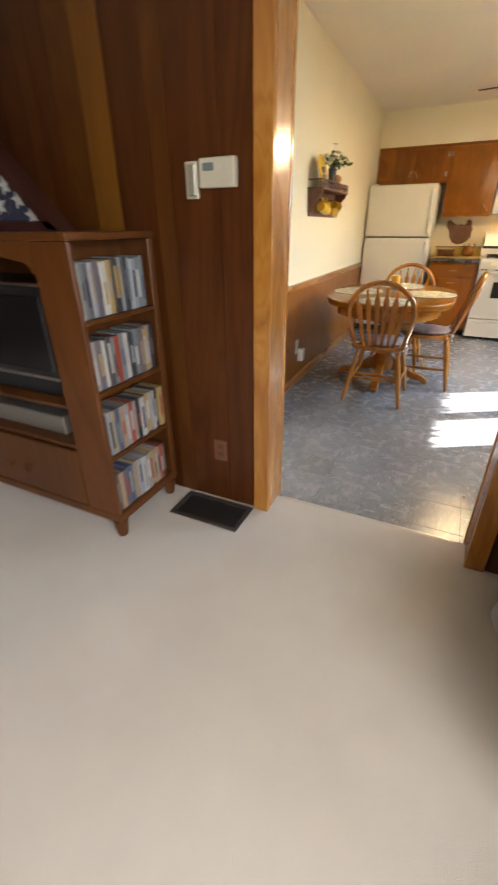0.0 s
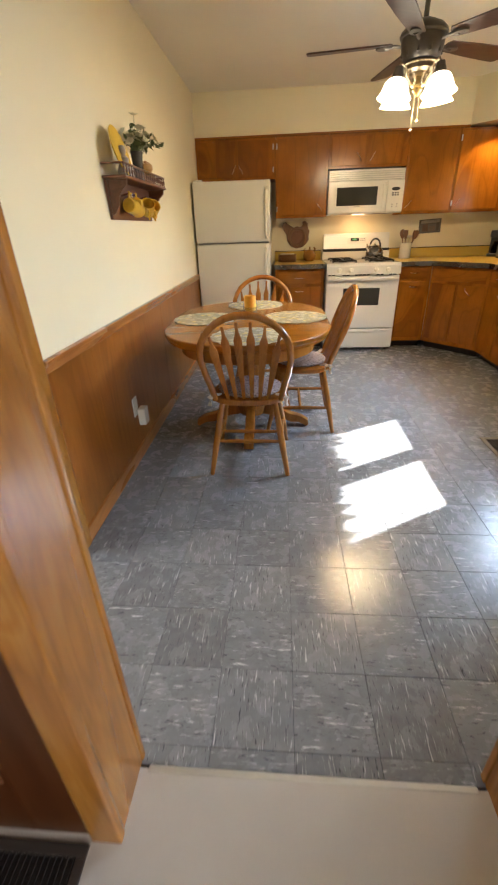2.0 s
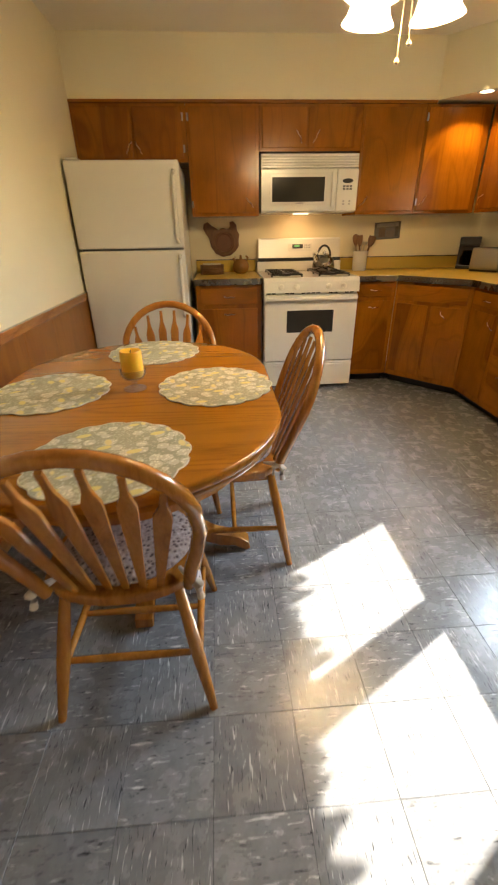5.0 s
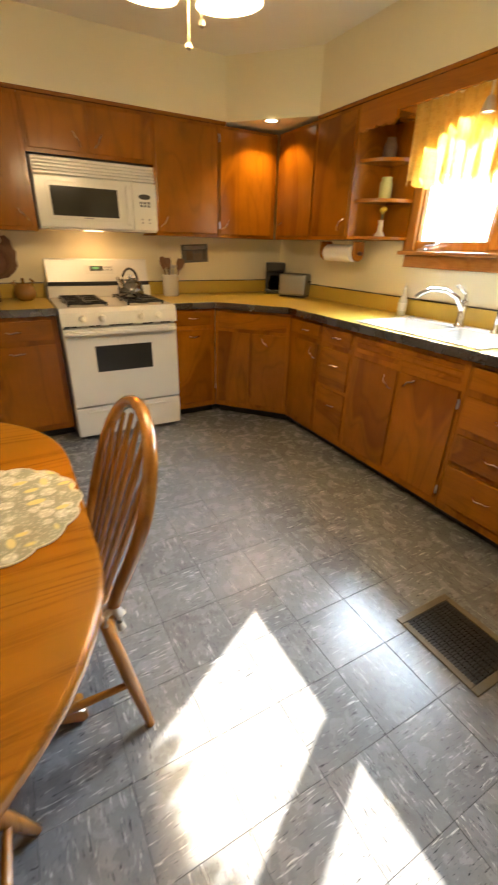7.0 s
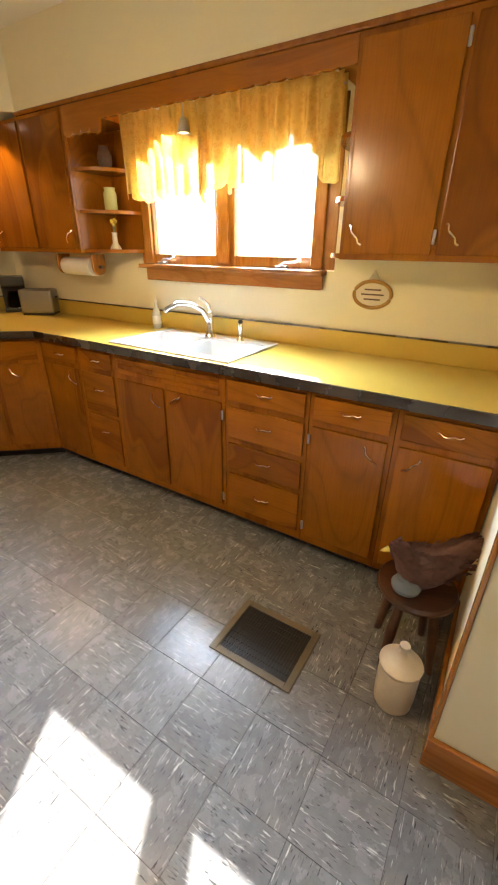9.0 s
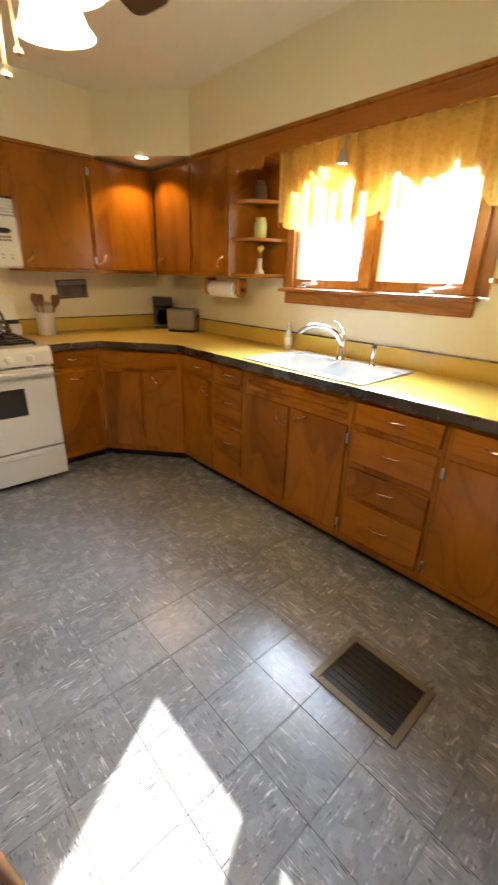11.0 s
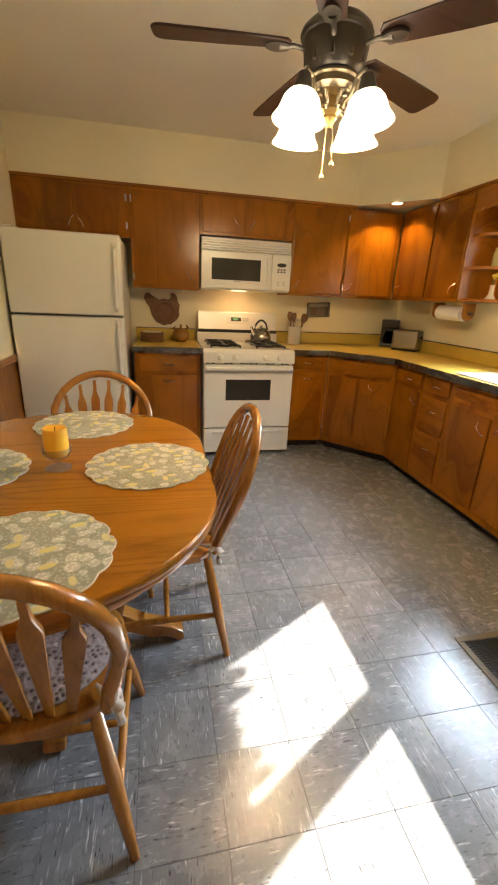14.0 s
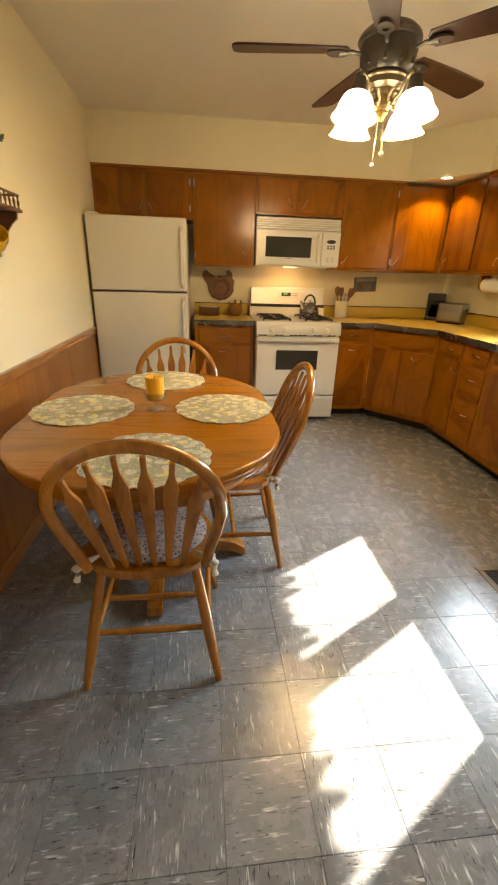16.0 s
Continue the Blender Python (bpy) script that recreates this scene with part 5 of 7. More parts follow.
def floral():
    """Quilted sage cloth with cream dotted blossoms and yellow leaves."""
    m, n, l, p = nodes_of("sage_floral_cloth")
    mp = coords(n, l)
    nz = noise_tex(n, l, mp, 12.0, 3.0)
    r = ramp(n, [(0.3, (0.37, 0.36, 0.26)), (0.7, (0.48, 0.465, 0.345))])
    l.new(nz.outputs[0], r.inputs[0])

    def blobs(scale, size, color, under, squeeze):
        mb = coords(n, l, squeeze)
        v = n.new("ShaderNodeTexVoronoi")
        v.inputs["Scale"].default_value = scale
        l.new(mb.outputs[0], v.inputs["Vector"])
        q = ramp(n, [(size - 0.03, (1, 1, 1)), (size + 0.03, (0, 0, 0))])
        l.new(v.outputs["Distance"], q.inputs[0])
        return mixed(n, l, under, color, q.outputs[0])

    c = blobs(25.0, 0.43, (0.68, 0.645, 0.52), r.outputs[0], (1, 1, 1))
    dots = coords(n, l)
    v = n.new("ShaderNodeTexVoronoi")
    v.inputs["Scale"].default_value = 120.0
    l.new(dots.outputs[0], v.inputs["Vector"])
    q = ramp(n, [(0.3, (1, 1, 1)), (0.45, (0.62, 0.62, 0.58))])
    l.new(v.outputs["Distance"], q.inputs[0])
    c = mixed(n, l, c, q.outputs[0], 0.8, "MULTIPLY")
    c = blobs(12.0, 0.24, (0.62, 0.53, 0.20), c, (1.0, 1.9, 1.0))
    c = blobs(13.0, 0.19, (0.62, 0.53, 0.24), c, (1.7, 0.8, 1.0))
    l.new(c, p.inputs["Base Color"])
    p.inputs["Roughness"].default_value = 0.9
    w = noise_tex(n, l, mp, 60.0, 2.0)
    bump(n, l, p, w.outputs[0], 0.5, 0.003)
    return m


FLORAL = floral()
for cx, cy, turn in ((0.918, 4.905, 8), (0.64, 5.385, 95), (0.655, 4.405, 200), (0.345, 4.895, 300)):
    o = []
    for i in range(180):
        a = 2 * math.pi * i / 180
        r = 0.190 + 0.013 * abs(math.sin(a * 8)) ** 0.6
        o.append((r * math.cos(a), r * math.sin(a)))
    bm = bmesh.new()
    prism(bm, o, 0.0, 0.0045, bevel=0.0015)
    t = thing("placemat", (cx, cy, 0.7502), turn, "round scalloped sage and yellow floral quilted placemat on the table", "placemat", "placemats on the table")
    part("cloth", bm, FLORAL, t)
    bm = bmesh.new()
    tube(bm, [(x * 0.995, y * 0.995, 0.003) for x, y in o[::2]], 0.0022, 6, closed=True)
    part("piping", bm, plain("cream_piping", (0.55, 0.50, 0.36), 0.85), t)
cd = thing("candle_holder", (0.635, 4.90, 0.7502), 0, "footed clear glass holder on the table", "candle holder")
bm = bmesh.new()
lathe(bm, [(0.0, 0.0), (0.040, 0.0), (0.040, 0.003), (0.012, 0.010), (0.008, 0.022), (0.010, 0.030), (0.034, 0.040), (0.044, 0.055), (0.045, 0.072), (0.042, 0.072), (0.041, 0.056), (0.032, 0.044), (0.0, 0.036)], seg=32)
part("glass", bm, clear("clear_glass", (0.96, 0.96, 0.95), 0.03, 0.10, 0.3), cd, smooth=True).visible_shadow = False
cn = thing("pillar_candle", (0.635, 4.90, 0.7952), 0, "thick yellow wax pillar candle in a glass holder", "candle")
bm = bmesh.new()
lathe(bm, [(0.0, 0.0), (0.030, 0.0), (0.036, 0.010), (0.037, 0.03), (0.037, 0.085), (0.035, 0.092), (0.030, 0.090), (0.022, 0.083), (0.0, 0.082)], seg=32)
WAX = plain("yellow_wax", (0.88, 0.47, 0.03), 0.4)
WAX.node_tree.nodes["Principled BSDF"].inputs["Subsurface Weight"].default_value = 0.3
WAX.node_tree.nodes["Principled BSDF"].inputs["Subsurface Radius"].default_value = (0.02, 0.008, 0.002)
part("wax", bm, WAX, cn, smooth=True)
bm = bmesh.new()
tube(bm, [(0, 0, 0.081), (0.002, 0, 0.094)], 0.0012, 6)
part("wick", bm, BLACK, cn)


def crochet():
    m, n, l, p = nodes_of("crocheted_brown_white_pad")
    mp = coords(n, l)
    v = n.new("ShaderNodeTexVoronoi")
    v.inputs["Scale"].default_value = 78.0
    l.new(mp.outputs[0], v.inputs["Vector"])
    r = ramp(n, [(0.20, (0.06, 0.035, 0.03)), (0.36, (0.29, 0.215, 0.19)), (0.8, (0.40, 0.32, 0.285))])
    l.new(v.outputs["Distance"], r.inputs[0])
    l.new(r.outputs[0], p.inputs["Base Color"])
    p.inputs["Roughness"].default_value = 0.95
    bump(n, l, p, v.outputs["Distance"], 0.8, 0.006)
    return m


CROCHET, TIE = crochet(), plain("cream_cotton_tie", (0.62, 0.55, 0.46), 0.9)
for (px, py), turn in (((0.656, 4.44), 0), ((0.965, 4.99), 90), ((0.68, 5.365), 180)):
    c = thing("chair_cushion", (px, py, 0.4475), turn, "crocheted brown and cream chair pad tied to the seat", "cushion", "chair pads")
    bm = bmesh.new()
    lathe(bm, [(0.0, 0.0), (0.165, 0.0), (0.180, 0.006), (0.183, 0.014), (0.172, 0.022), (0.10, 0.026), (0.0, 0.024)], seg=40)
    bm.transform(Matrix.Diagonal((1.0, 0.93, 1.0, 1)))
    part("pad", bm, CROCHET, c, smooth=True)
    for sx in (-1, 1):
        bm = bmesh.new()
        k = Vector((sx * 0.188, -0.175, 0.022))
        tube(bm, [(sx * 0.15, -0.12, 0.010), k, k + Vector((sx * 0.018, -0.012, -0.01)), k + Vector((sx * 0.016, -0.006, -0.035)), k + Vector((sx * 0.020, -0.010, -0.055))], [0.004, 0.013, 0.014, 0.008, 0.011], 8)
        tube(bm, [k, k + Vector((sx * 0.012, 0.024, -0.006)), k + Vector((sx * 0.016, 0.026, -0.035))], [0.011, 0.009, 0.006], 8)
        part("tie", bm, TIE, c, smooth=True)

# ---- worktop things ----
MUSTARD = plain("mustard_glaze", (0.62, 0.42, 0.05), 0.25)
STONE = plain("cream_stoneware", (0.62, 0.52, 0.38), 0.3, 0, 0.15)
TREEN = wood("brown_treen", (0.102, 0.042, 0.0144), (0.162, 0.0696, 0.024), (0.228, 0.102, 0.036), "z", 0.45, 9.0, 0.1, 0.1)
cn = thing("utensil_crock", (2.235, 7.46, 0.9003), 0, "white ceramic crock beside the stove", "crock")
bm = bmesh.new()
lathe(bm, [(0.0, 0.0), (0.058, 0.0), (0.062, 0.006), (0.064, 0.15), (0.068, 0.158), (0.064, 0.162), (0.058, 0.155), (0.056, 0.01), (0.0, 0.008)], seg=32)
part("pot", bm, PORC, cn, smooth=True)
for i, (dx, dy, lean, kind) in enumerate(((-0.03, 0.01, -8, 0), (-0.01, -0.02, -3, 1), (0.02, 0.02, 6, 2), (0.035, -0.01, 14, 1), (0.0, 0.03, 2, 2), (0.03, 0.03, 20, 0))):
    u = thing("utensil", (2.235 + dx * 0.6, 7.46 + dy * 0.6, 0.909), 30 * i, "wooden or metal cooking utensil standing in the crock", "utensil", "utensils in the crock")
    m = pose(0, 0, 0, 0, lean, -30 * i)
    bm = bmesh.new()
    tube(bm, [(0, 0, 0), (0, 0, 0.20)], 0.005, 8)
    bm.transform(m)
    part("handle", bm, TREEN if kind < 2 else STEEL, u, smooth=True)
    bm = bmesh.new()
    if kind == 0:
        lathe(bm, [(0.0, 0.195), (0.012, 0.20), (0.026, 0.235), (0.028, 0.26), (0.018, 0.285), (0.0, 0.292)], seg=16)
        bm.transform(Matrix.Diagonal((1, 0.4, 1, 1)))
    elif kind == 1:
        prism(bm, [(-0.012, 0.0), (0.012, 0.0), (0.026, 0.05), (0.022, 0.085), (-0.022, 0.085), (-0.026, 0.05)], -0.003, 0.003, m=Matrix.Translation((0, 0, 0.195)) @ Matrix.Rotation(radians(90), 4, "X"), bevel=0.001)
    else:
        lathe(bm, [(0.0, 0.198), (0.020, 0.205), (0.030, 0.225), (0.030, 0.228), (0.018, 0.21), (0.0, 0.203)], seg=16)
    bm.transform(m)
    part("head", bm, TREEN if kind < 2 else STEEL, u, smooth=True)
# basket and amber pot
bk = thing("basket", (0.90, 7.40, 0.9003), 0, "small woven basket with cream lining on the worktop", "basket")
bm = bmesh.new()
prism(bm, arc(0, 0, 0.095, 0.065, 0, 345, 23), 0.0, 0.075, bevel=0.004)
part("weave", bm, plain("tan_wicker", (0.20, 0.10, 0.038), 0.7, 0, 0.4, 60.0, 220.0, 0.8), bk, smooth=True)
for z in (0.006, 0.020, 0.034, 0.048, 0.062, 0.074):
    bm = bmesh.new()
    tube(bm, [(x * q, y * q, z) for (x, y), q in zip(arc(0, 0, 0.097, 0.067, 0, 352, 44), [1.0, 1.035] * 23)], 0.0055, 6, closed=True)
    part("band", bm, TREEN, bk, smooth=True)
bm = bmesh.new()
prism(bm, arc(0, 0, 0.080, 0.052, 0, 345, 23), 0.0755, 0.088, bevel=0.005, seg=2)
part("lining", bm, plain("cream_cloth", (0.60, 0.54, 0.42), 0.9), bk, smooth=True)
ap = thing("lidded_pot", (1.155, 7.44, 0.9003), 0, "round amber glass pot with small ears on the worktop", "pot")
bm = bmesh.new()
lathe(bm, [(0.0, 0.0), (0.04, 0.0), (0.065, 0.02), (0.074, 0.05), (0.066, 0.085), (0.045, 0.105), (0.040, 0.115), (0.0, 0.118)], seg=28)
AMBER = plain("amber_glaze", (0.24, 0.11, 0.02), 0.15, 0, 0.3)
part("body", bm, AMBER, ap, smooth=True)
bm = bmesh.new()
lathe(bm, [(0.0, 0.15), (0.008, 0.148), (0.010, 0.135), (0.012, 0.118), (0.036, 0.1165)], seg=16)
tube(bm, [(0.05, 0, 0.09), (0.062, 0, 0.125), (0.045, 0, 0.145)], [0.010, 0.011, 0.006], 8)
tube(bm, [(-0.05, 0, 0.09), (-0.062, 0, 0.12), (-0.048, 0, 0.135)], [0.010, 0.010, 0.006], 8)
part("lid", bm, AMBER, ap, smooth=True)
# hen-shaped trivet on the wall
RED_CLAY = plain("red_clay_disc", (0.15, 0.055, 0.022), 0.45, 0, 0.35, 30.0)
tv = thing("wall_trivet", (1.0, NY - 0.001, 1.16), 0, "brown wooden hen-shaped bread board hung on the wall", "wall decoration")
o = [(-0.155, 0.135), (-0.12, 0.15), (-0.095, 0.125), (-0.06, 0.105), (0.0, 0.075), (0.05, 0.085), (0.075, 0.115), (0.07, 0.145), (0.10, 0.155), (0.13, 0.125), (0.135, 0.08), (0.155, 0.05), (0.145, 0.0), (0.15, -0.04), (0.12, -0.085), (0.07, -0.12), (0.0, -0.13), (-0.06, -0.105), (-0.10, -0.05), (-0.115, 0.02), (-0.145, 0.06), (-0.165, 0.10)]
bm = bmesh.new()
prism(bm, o, 0.0, 0.018, m=flat_y(0.0), bevel=0.004, seg=2)
part("board", bm, TREEN, tv)
bm = bmesh.new()
lathe(bm, [(0.088, 0.0238), (0.094, 0.027), (0.090, 0.030), (0.084, 0.028), (0.080, 0.0238)], seg=36, m=flat_y(0.0) @ Matrix.Translation((0.02, -0.015, 0)))
part("ring", bm, TREEN, tv, smooth=True)
bm = bmesh.new()
prism(bm, [((0.108 + 0.008 * abs(math.sin(4.5 * a))) * math.cos(a), (0.108 + 0.008 * abs(math.sin(4.5 * a))) * math.sin(a)) for a in [2 * math.pi * i / 108 for i in range(108)]], 0.0182, 0.0235, m=flat_y(0.0) @ Matrix.Translation((0.02, -0.015, 0)), bevel=0.002)
part("scalloped_disc", bm, TREEN, tv)
bm = bmesh.new()
lathe(bm, [(0.0, 0.0238), (0.062, 0.0238), (0.066, 0.028), (0.072, 0.029), (0.076, 0.0238)], seg=32, m=flat_y(0.0) @ Matrix.Translation((0.02, -0.015, 0)))
part("plate", bm, RED_CLAY, tv, "red-brown round centre", True)
# small print on the wall
pc = thing("wall_print", (2.51, NY - 0.001, 1.22), 0, "small dark printed card fixed to the wall", "picture")
bm = boxes((-0.12, 0.12, -0.004, 0.0, -0.07, 0.07), bevel=0.001)
bm.transform(Matrix.Rotation(radians(-3), 4, "Y"))
part("card", bm, plain("grey_card", (0.11, 0.105, 0.10), 0.5, 0, 0.6, 18.0, 60.0, 0.0), pc)
for a, b2, c2, d, col in ((-0.08, -0.02, -0.05, 0.02, (0.10, 0.06, 0.04)), (-0.01, 0.06, -0.055, 0.0, (0.13, 0.10, 0.08)), (-0.10, 0.10, 0.03, 0.06, (0.30, 0.30, 0.30)), (0.07, 0.10, -0.05, 0.03, (0.06, 0.05, 0.05))):
    bm = boxes((a, b2, -0.0055, -0.0042, c2, d))
    bm.transform(Matrix.Rotation(radians(-3), 4, "Y"))
    part("print_patch", bm, plain("print_ink", col, 0.5, 0, 0.5, 25.0), pc)
# toaster and coffee maker
ts = thing("toaster", (3.235, 7.12, 0.9003), -52, "brushed steel two-slice toaster in the worktop corner", "toaster")
bm = boxes((-0.118, 0.118, -0.08, 0.08, 0.015, 0.185), bevel=0.02, seg=4)
part("shell", bm, plain("dull_toaster_steel", (0.30, 0.29, 0.27), 0.35, 1.0, 0.1), ts, smooth=True)
part("base", boxes((-0.113, 0.113, -0.075, 0.075, 0.0, 0.0148), bevel=0.004), BLACK, ts)
for yy in (-0.03, 0.03):
    part("slot", boxes((-0.10, 0.10, yy - 0.013, yy + 0.013, 0.180, 0.187)), BLACK, ts)
part("lever", boxes((0.1185, 0.14, -0.015, 0.015, 0.12, 0.135), bevel=0.004), BLACK, ts)
cf = thing("coffee_maker", (3.235, 7.445, 0.9003), -30, "black drip coffee maker with glass jug", "coffee maker")
part("base", boxes((-0.085, 0.085, -0.10, 0.11, 0.0, 0.03), bevel=0.008, seg=2), BLACK, cf)
part("tower", boxes((-0.085, 0.085, 0.035, 0.11, 0.0305, 0.19), bevel=0.006), BLACK, cf)
part("head", boxes((-0.085, 0.085, -0.09, 0.11, 0.1905, 0.26), bevel=0.01, seg=2), BLACK, cf)
bm = bmesh.new()
lathe(bm, [(0.0, 0.031), (0.055, 0.031), (0.062, 0.05), (0.06, 0.10), (0.045, 0.135), (0.047, 0.15)], seg=28, m=Matrix.Translation((0, -0.032, 0)))
part("jug", bm, clear("dark_jug_glass", (0.25, 0.18, 0.12)), cf, smooth=True)
part("heating_plate", boxes((-0.06, 0.06, -0.092, 0.025, 0.0302, 0.0308)), STEEL, cf)
# paper towels
pt = thing("paper_towel_holder", (3.20, 6.52, 1.26), 0, "wooden paper towel holder under the cabinet with a white roll", "paper towel holder")
for yy in (-0.185, 0.165):
    bm = bmesh.new()
    prism(bm, arc(0, 0, 0.05, 0.05, 180, 360, 16) + [(0.05, 0.073), (-0.05, 0.073)], yy, yy + 0.018, bevel=0.003)
    bm.transform(Matrix(((1, 0, 0, 0), (0, 0, 1, 0), (0, 1, 0, 0), (0, 0, 0, 1))))
    part("bracket", bm, OAK, pt)
bm = bmesh.new()
tube(bm, [(0, -0.215, 0), (0, 0.195, 0)], 0.012, 12)
part("dowel", bm, DARK_WOOD, pt, smooth=True)
bm = bmesh.new()
lathe(bm, [(0.013, -0.14), (0.055, -0.14), (0.055, 0.14), (0.013, 0.14)], seg=36, m=pose(0, 0, 0, 90))
part("roll", bm, plain("white_paper", (0.80, 0.79, 0.76), 0.95, 0, 0.05, 20.0, 150.0, 0.3), pt, smooth=True)
# oval plaque
pq = thing("oval_plaque", (EX - 0.001, 4.612, 1.185), -90, "oval woven-rim wall plaque with three lines of writing", "plaque")
bm = bmesh.new()
prism(bm, arc(0, 0, 0.088, 0.058, 0, 345, 23), 0.0, 0.006, m=flat_y())
part("card", bm, plain("cream_card", (0.68, 0.60, 0.45), 0.8), pq)
bm = bmesh.new()
tube(bm, [(x, -0.008, z) for x, z in arc(0, 0, 0.090, 0.060, 0, 350, 35)], 0.0085, 8, closed=True)
part("rim", bm, plain("woven_gold_rim", (0.42, 0.22, 0.04), 0.6, 0, 0.4, 80.0), pq, smooth=True)
bm = bmesh.new()
tube(bm, [(-0.03, -0.006, 0.058), (0.0, -0.004, 0.11), (0.03, -0.006, 0.058)], 0.0025, 6)
part("hanging_cord", bm, TIE, pq)
for k, w in ((0.022, 0.04), (0.0, 0.055), (-0.022, 0.04)):
    part("writing_line", boxes((-w, w, -0.0075, -0.0062, k - 0.004, k + 0.003)), plain("brown_ink", (0.12, 0.07, 0.04), 0.7), pq)


def vase(name, place, profile, material, label, flowers=0, category="vase"):
    t = thing(name, place, 0, label, category)
    bm = bmesh.new()
    lathe(bm, profile, seg=24)
    part("body", bm, material, t, smooth=True)
    rnd = random.Random(int(place[1] * 1000))
    for i in range(flowers):
        a, r, h = rnd.uniform(0, 6.28), rnd.uniform(0.01, 0.03), rnd.uniform(0.03, 0.06)
        top = profile[-1][1]
        bm = bmesh.new()
        tube(bm, [(0, 0, top - 0.02), (r * math.cos(a), r * math.sin(a), top + h)], 0.0016, 5)
        part("stem", bm, LEAF, t)
        bm = bmesh.new()
        lathe(bm, [(0.0, 0.0), (0.009, 0.004), (0.012, 0.016), (0.006, 0.024), (0.0, 0.022)], seg=10, m=pose(r * math.cos(a), r * math.sin(a), top + h))
        part("bloom", bm, MUSTARD, t, smooth=True)
    return t


LEAF = plain("leaf_green", (0.11, 0.14, 0.045), 0.6, 0, 0.3)
PALE_GREEN = plain("pale_green_glaze", (0.50, 0.50, 0.20), 0.25)
vase("jar", (3.25, 6.22, 1.5733), [(0.0, 0.0), (0.032, 0.0), (0.038, 0.01), (0.038, 0.09), (0.030, 0.105), (0.033, 0.12), (0.0, 0.122)], PALE_GREEN, "pale yellow-green ceramic jar on the open shelf", category="jar")
vase("vase", (3.26, 6.24, 1.7833), [(0.0, 0.0), (0.03, 0.0), (0.042, 0.03), (0.044, 0.07), (0.03, 0.10), (0.028, 0.115), (0.0, 0.116)], plain("dark_painted_glaze", (0.12, 0.07, 0.05), 0.25, 0, 0.5, 22.0), "dark painted round vase on the open shelf")
vase("bud_vase", (3.24, 6.21, 1.3573), [(0.0, 0.0), (0.03, 0.0), (0.034, 0.012), (0.016, 0.04), (0.014, 0.09), (0.017, 0.10)], plain("cream_glaze", (0.62, 0.56, 0.44), 0.3), "small cream bud vase with yellow flowers", 5)
vase("jar", (3.30, 4.728, 1.3573), [(0.0, 0.0), (0.02, 0.0), (0.024, 0.01), (0.024, 0.06), (0.016, 0.085), (0.0, 0.09)], plain("amber_jar_glaze", (0.50, 0.30, 0.05), 0.2), "small amber jar on the narrow shelf", category="jar")

# ---- shelf on the west wall ----
WSX = WX + 0.001
ws = thing("wall_shelf", (WSX, 4.55, 1.32), 90, "dark wood wall shelf with a spindle gallery and mug pegs", "shelf")
# local x runs along +y of the room, local -y comes out of the wall
RED = wood("red_brown_shelf", (0.09, 0.033, 0.013), (0.14, 0.052, 0.02), (0.19, 0.075, 0.03), "x", 0.4, 6.0, 0.1, 0.1)
bm = bmesh.new()
prism(bm, [(0.02, 0.0), (0.735, 0.0), (0.76, 0.175), (0.0, 0.175)], 0.0, 0.014, m=flat_y())
part("back", bm, RED, ws)
part("shelf_board", boxes((-0.015, 0.775, -0.122, 0.0, 0.1755, 0.190), bevel=0.004), RED, ws)
for x in (0.02, 0.728):
    bm = bmesh.new()
    prism(bm, [(-0.0145, 0.02), (-0.03, 0.025), (-0.055, 0.06), (-0.062, 0.10), (-0.085, 0.13), (-0.108, 0.15), (-0.112, 0.175), (-0.0145, 0.175)], x, x + 0.014, m=Matrix(((0, 0, 1, 0), (1, 0, 0, 0), (0, 1, 0, 0), (0, 0, 0, 1))))
    part("bracket", bm, RED, ws)
part("gallery_rail", boxes((-0.012, 0.772, -0.119, -0.107, 0.236, 0.245), (-0.012, 0.002, -0.1065, -0.002, 0.236, 0.245), (0.758, 0.772, -0.1065, -0.002, 0.236, 0.245), bevel=0.003), RED, ws)
for k in range(19):
    bm = bmesh.new()
    lathe(bm, [(0.0, 0.0), (0.0045, 0.0), (0.003, 0.008), (0.006, 0.022), (0.003, 0.037), (0.0045, 0.046)], seg=8, m=Matrix.Translation((0.76 * k / 18, -0.113, 0.190)))
    part("baluster", bm, RED, ws, smooth=True)
MUG = plain("yellow_mug_glaze", (0.72, 0.45, 0.04), 0.2)
for k, (x, tip) in enumerate(((0.19, 75), (0.29, 95), (0.50, -70), (0.61, -80))):
    bm = bmesh.new()
    tube(bm, [(x, -0.014, 0.115), (x, -0.06, 0.125)], [0.006, 0.005], 8)
    part("peg", bm, RED, ws, smooth=True)
    g = thing("mug", (WSX + 0.062, 4.55 + x, 1.32 + 0.085), 90, "yellow glazed mug hung on a shelf peg", "mug", "mugs on the pegs")
    m = pose(0, 0, -0.02, 0, tip + 20, 12 * k)
    bm = bmesh.new()
    lathe(bm, [(0.0, -0.04), (0.03, -0.04), (0.036, -0.034), (0.040, 0.04), (0.037, 0.04), (0.033, -0.03), (0.0, -0.034)], seg=24)
    bm.transform(m)
    part("cup", bm, MUG, g, smooth=True)
    bm = bmesh.new()
    tube(bm, [(-0.036, 0, 0.022), (-0.062, 0, 0.018), (-0.064, 0, -0.014), (-0.036, 0, -0.02)], 0.006, 8)
    bm.transform(m)
    part("handle", bm, MUG, g, smooth=True)
SHZ = 1.5105
pl = thing("plate", (WSX + 0.045, 4.665, SHZ), 90, "yellow glazed plate leaning on the wall shelf", "plate")
bm = bmesh.new()
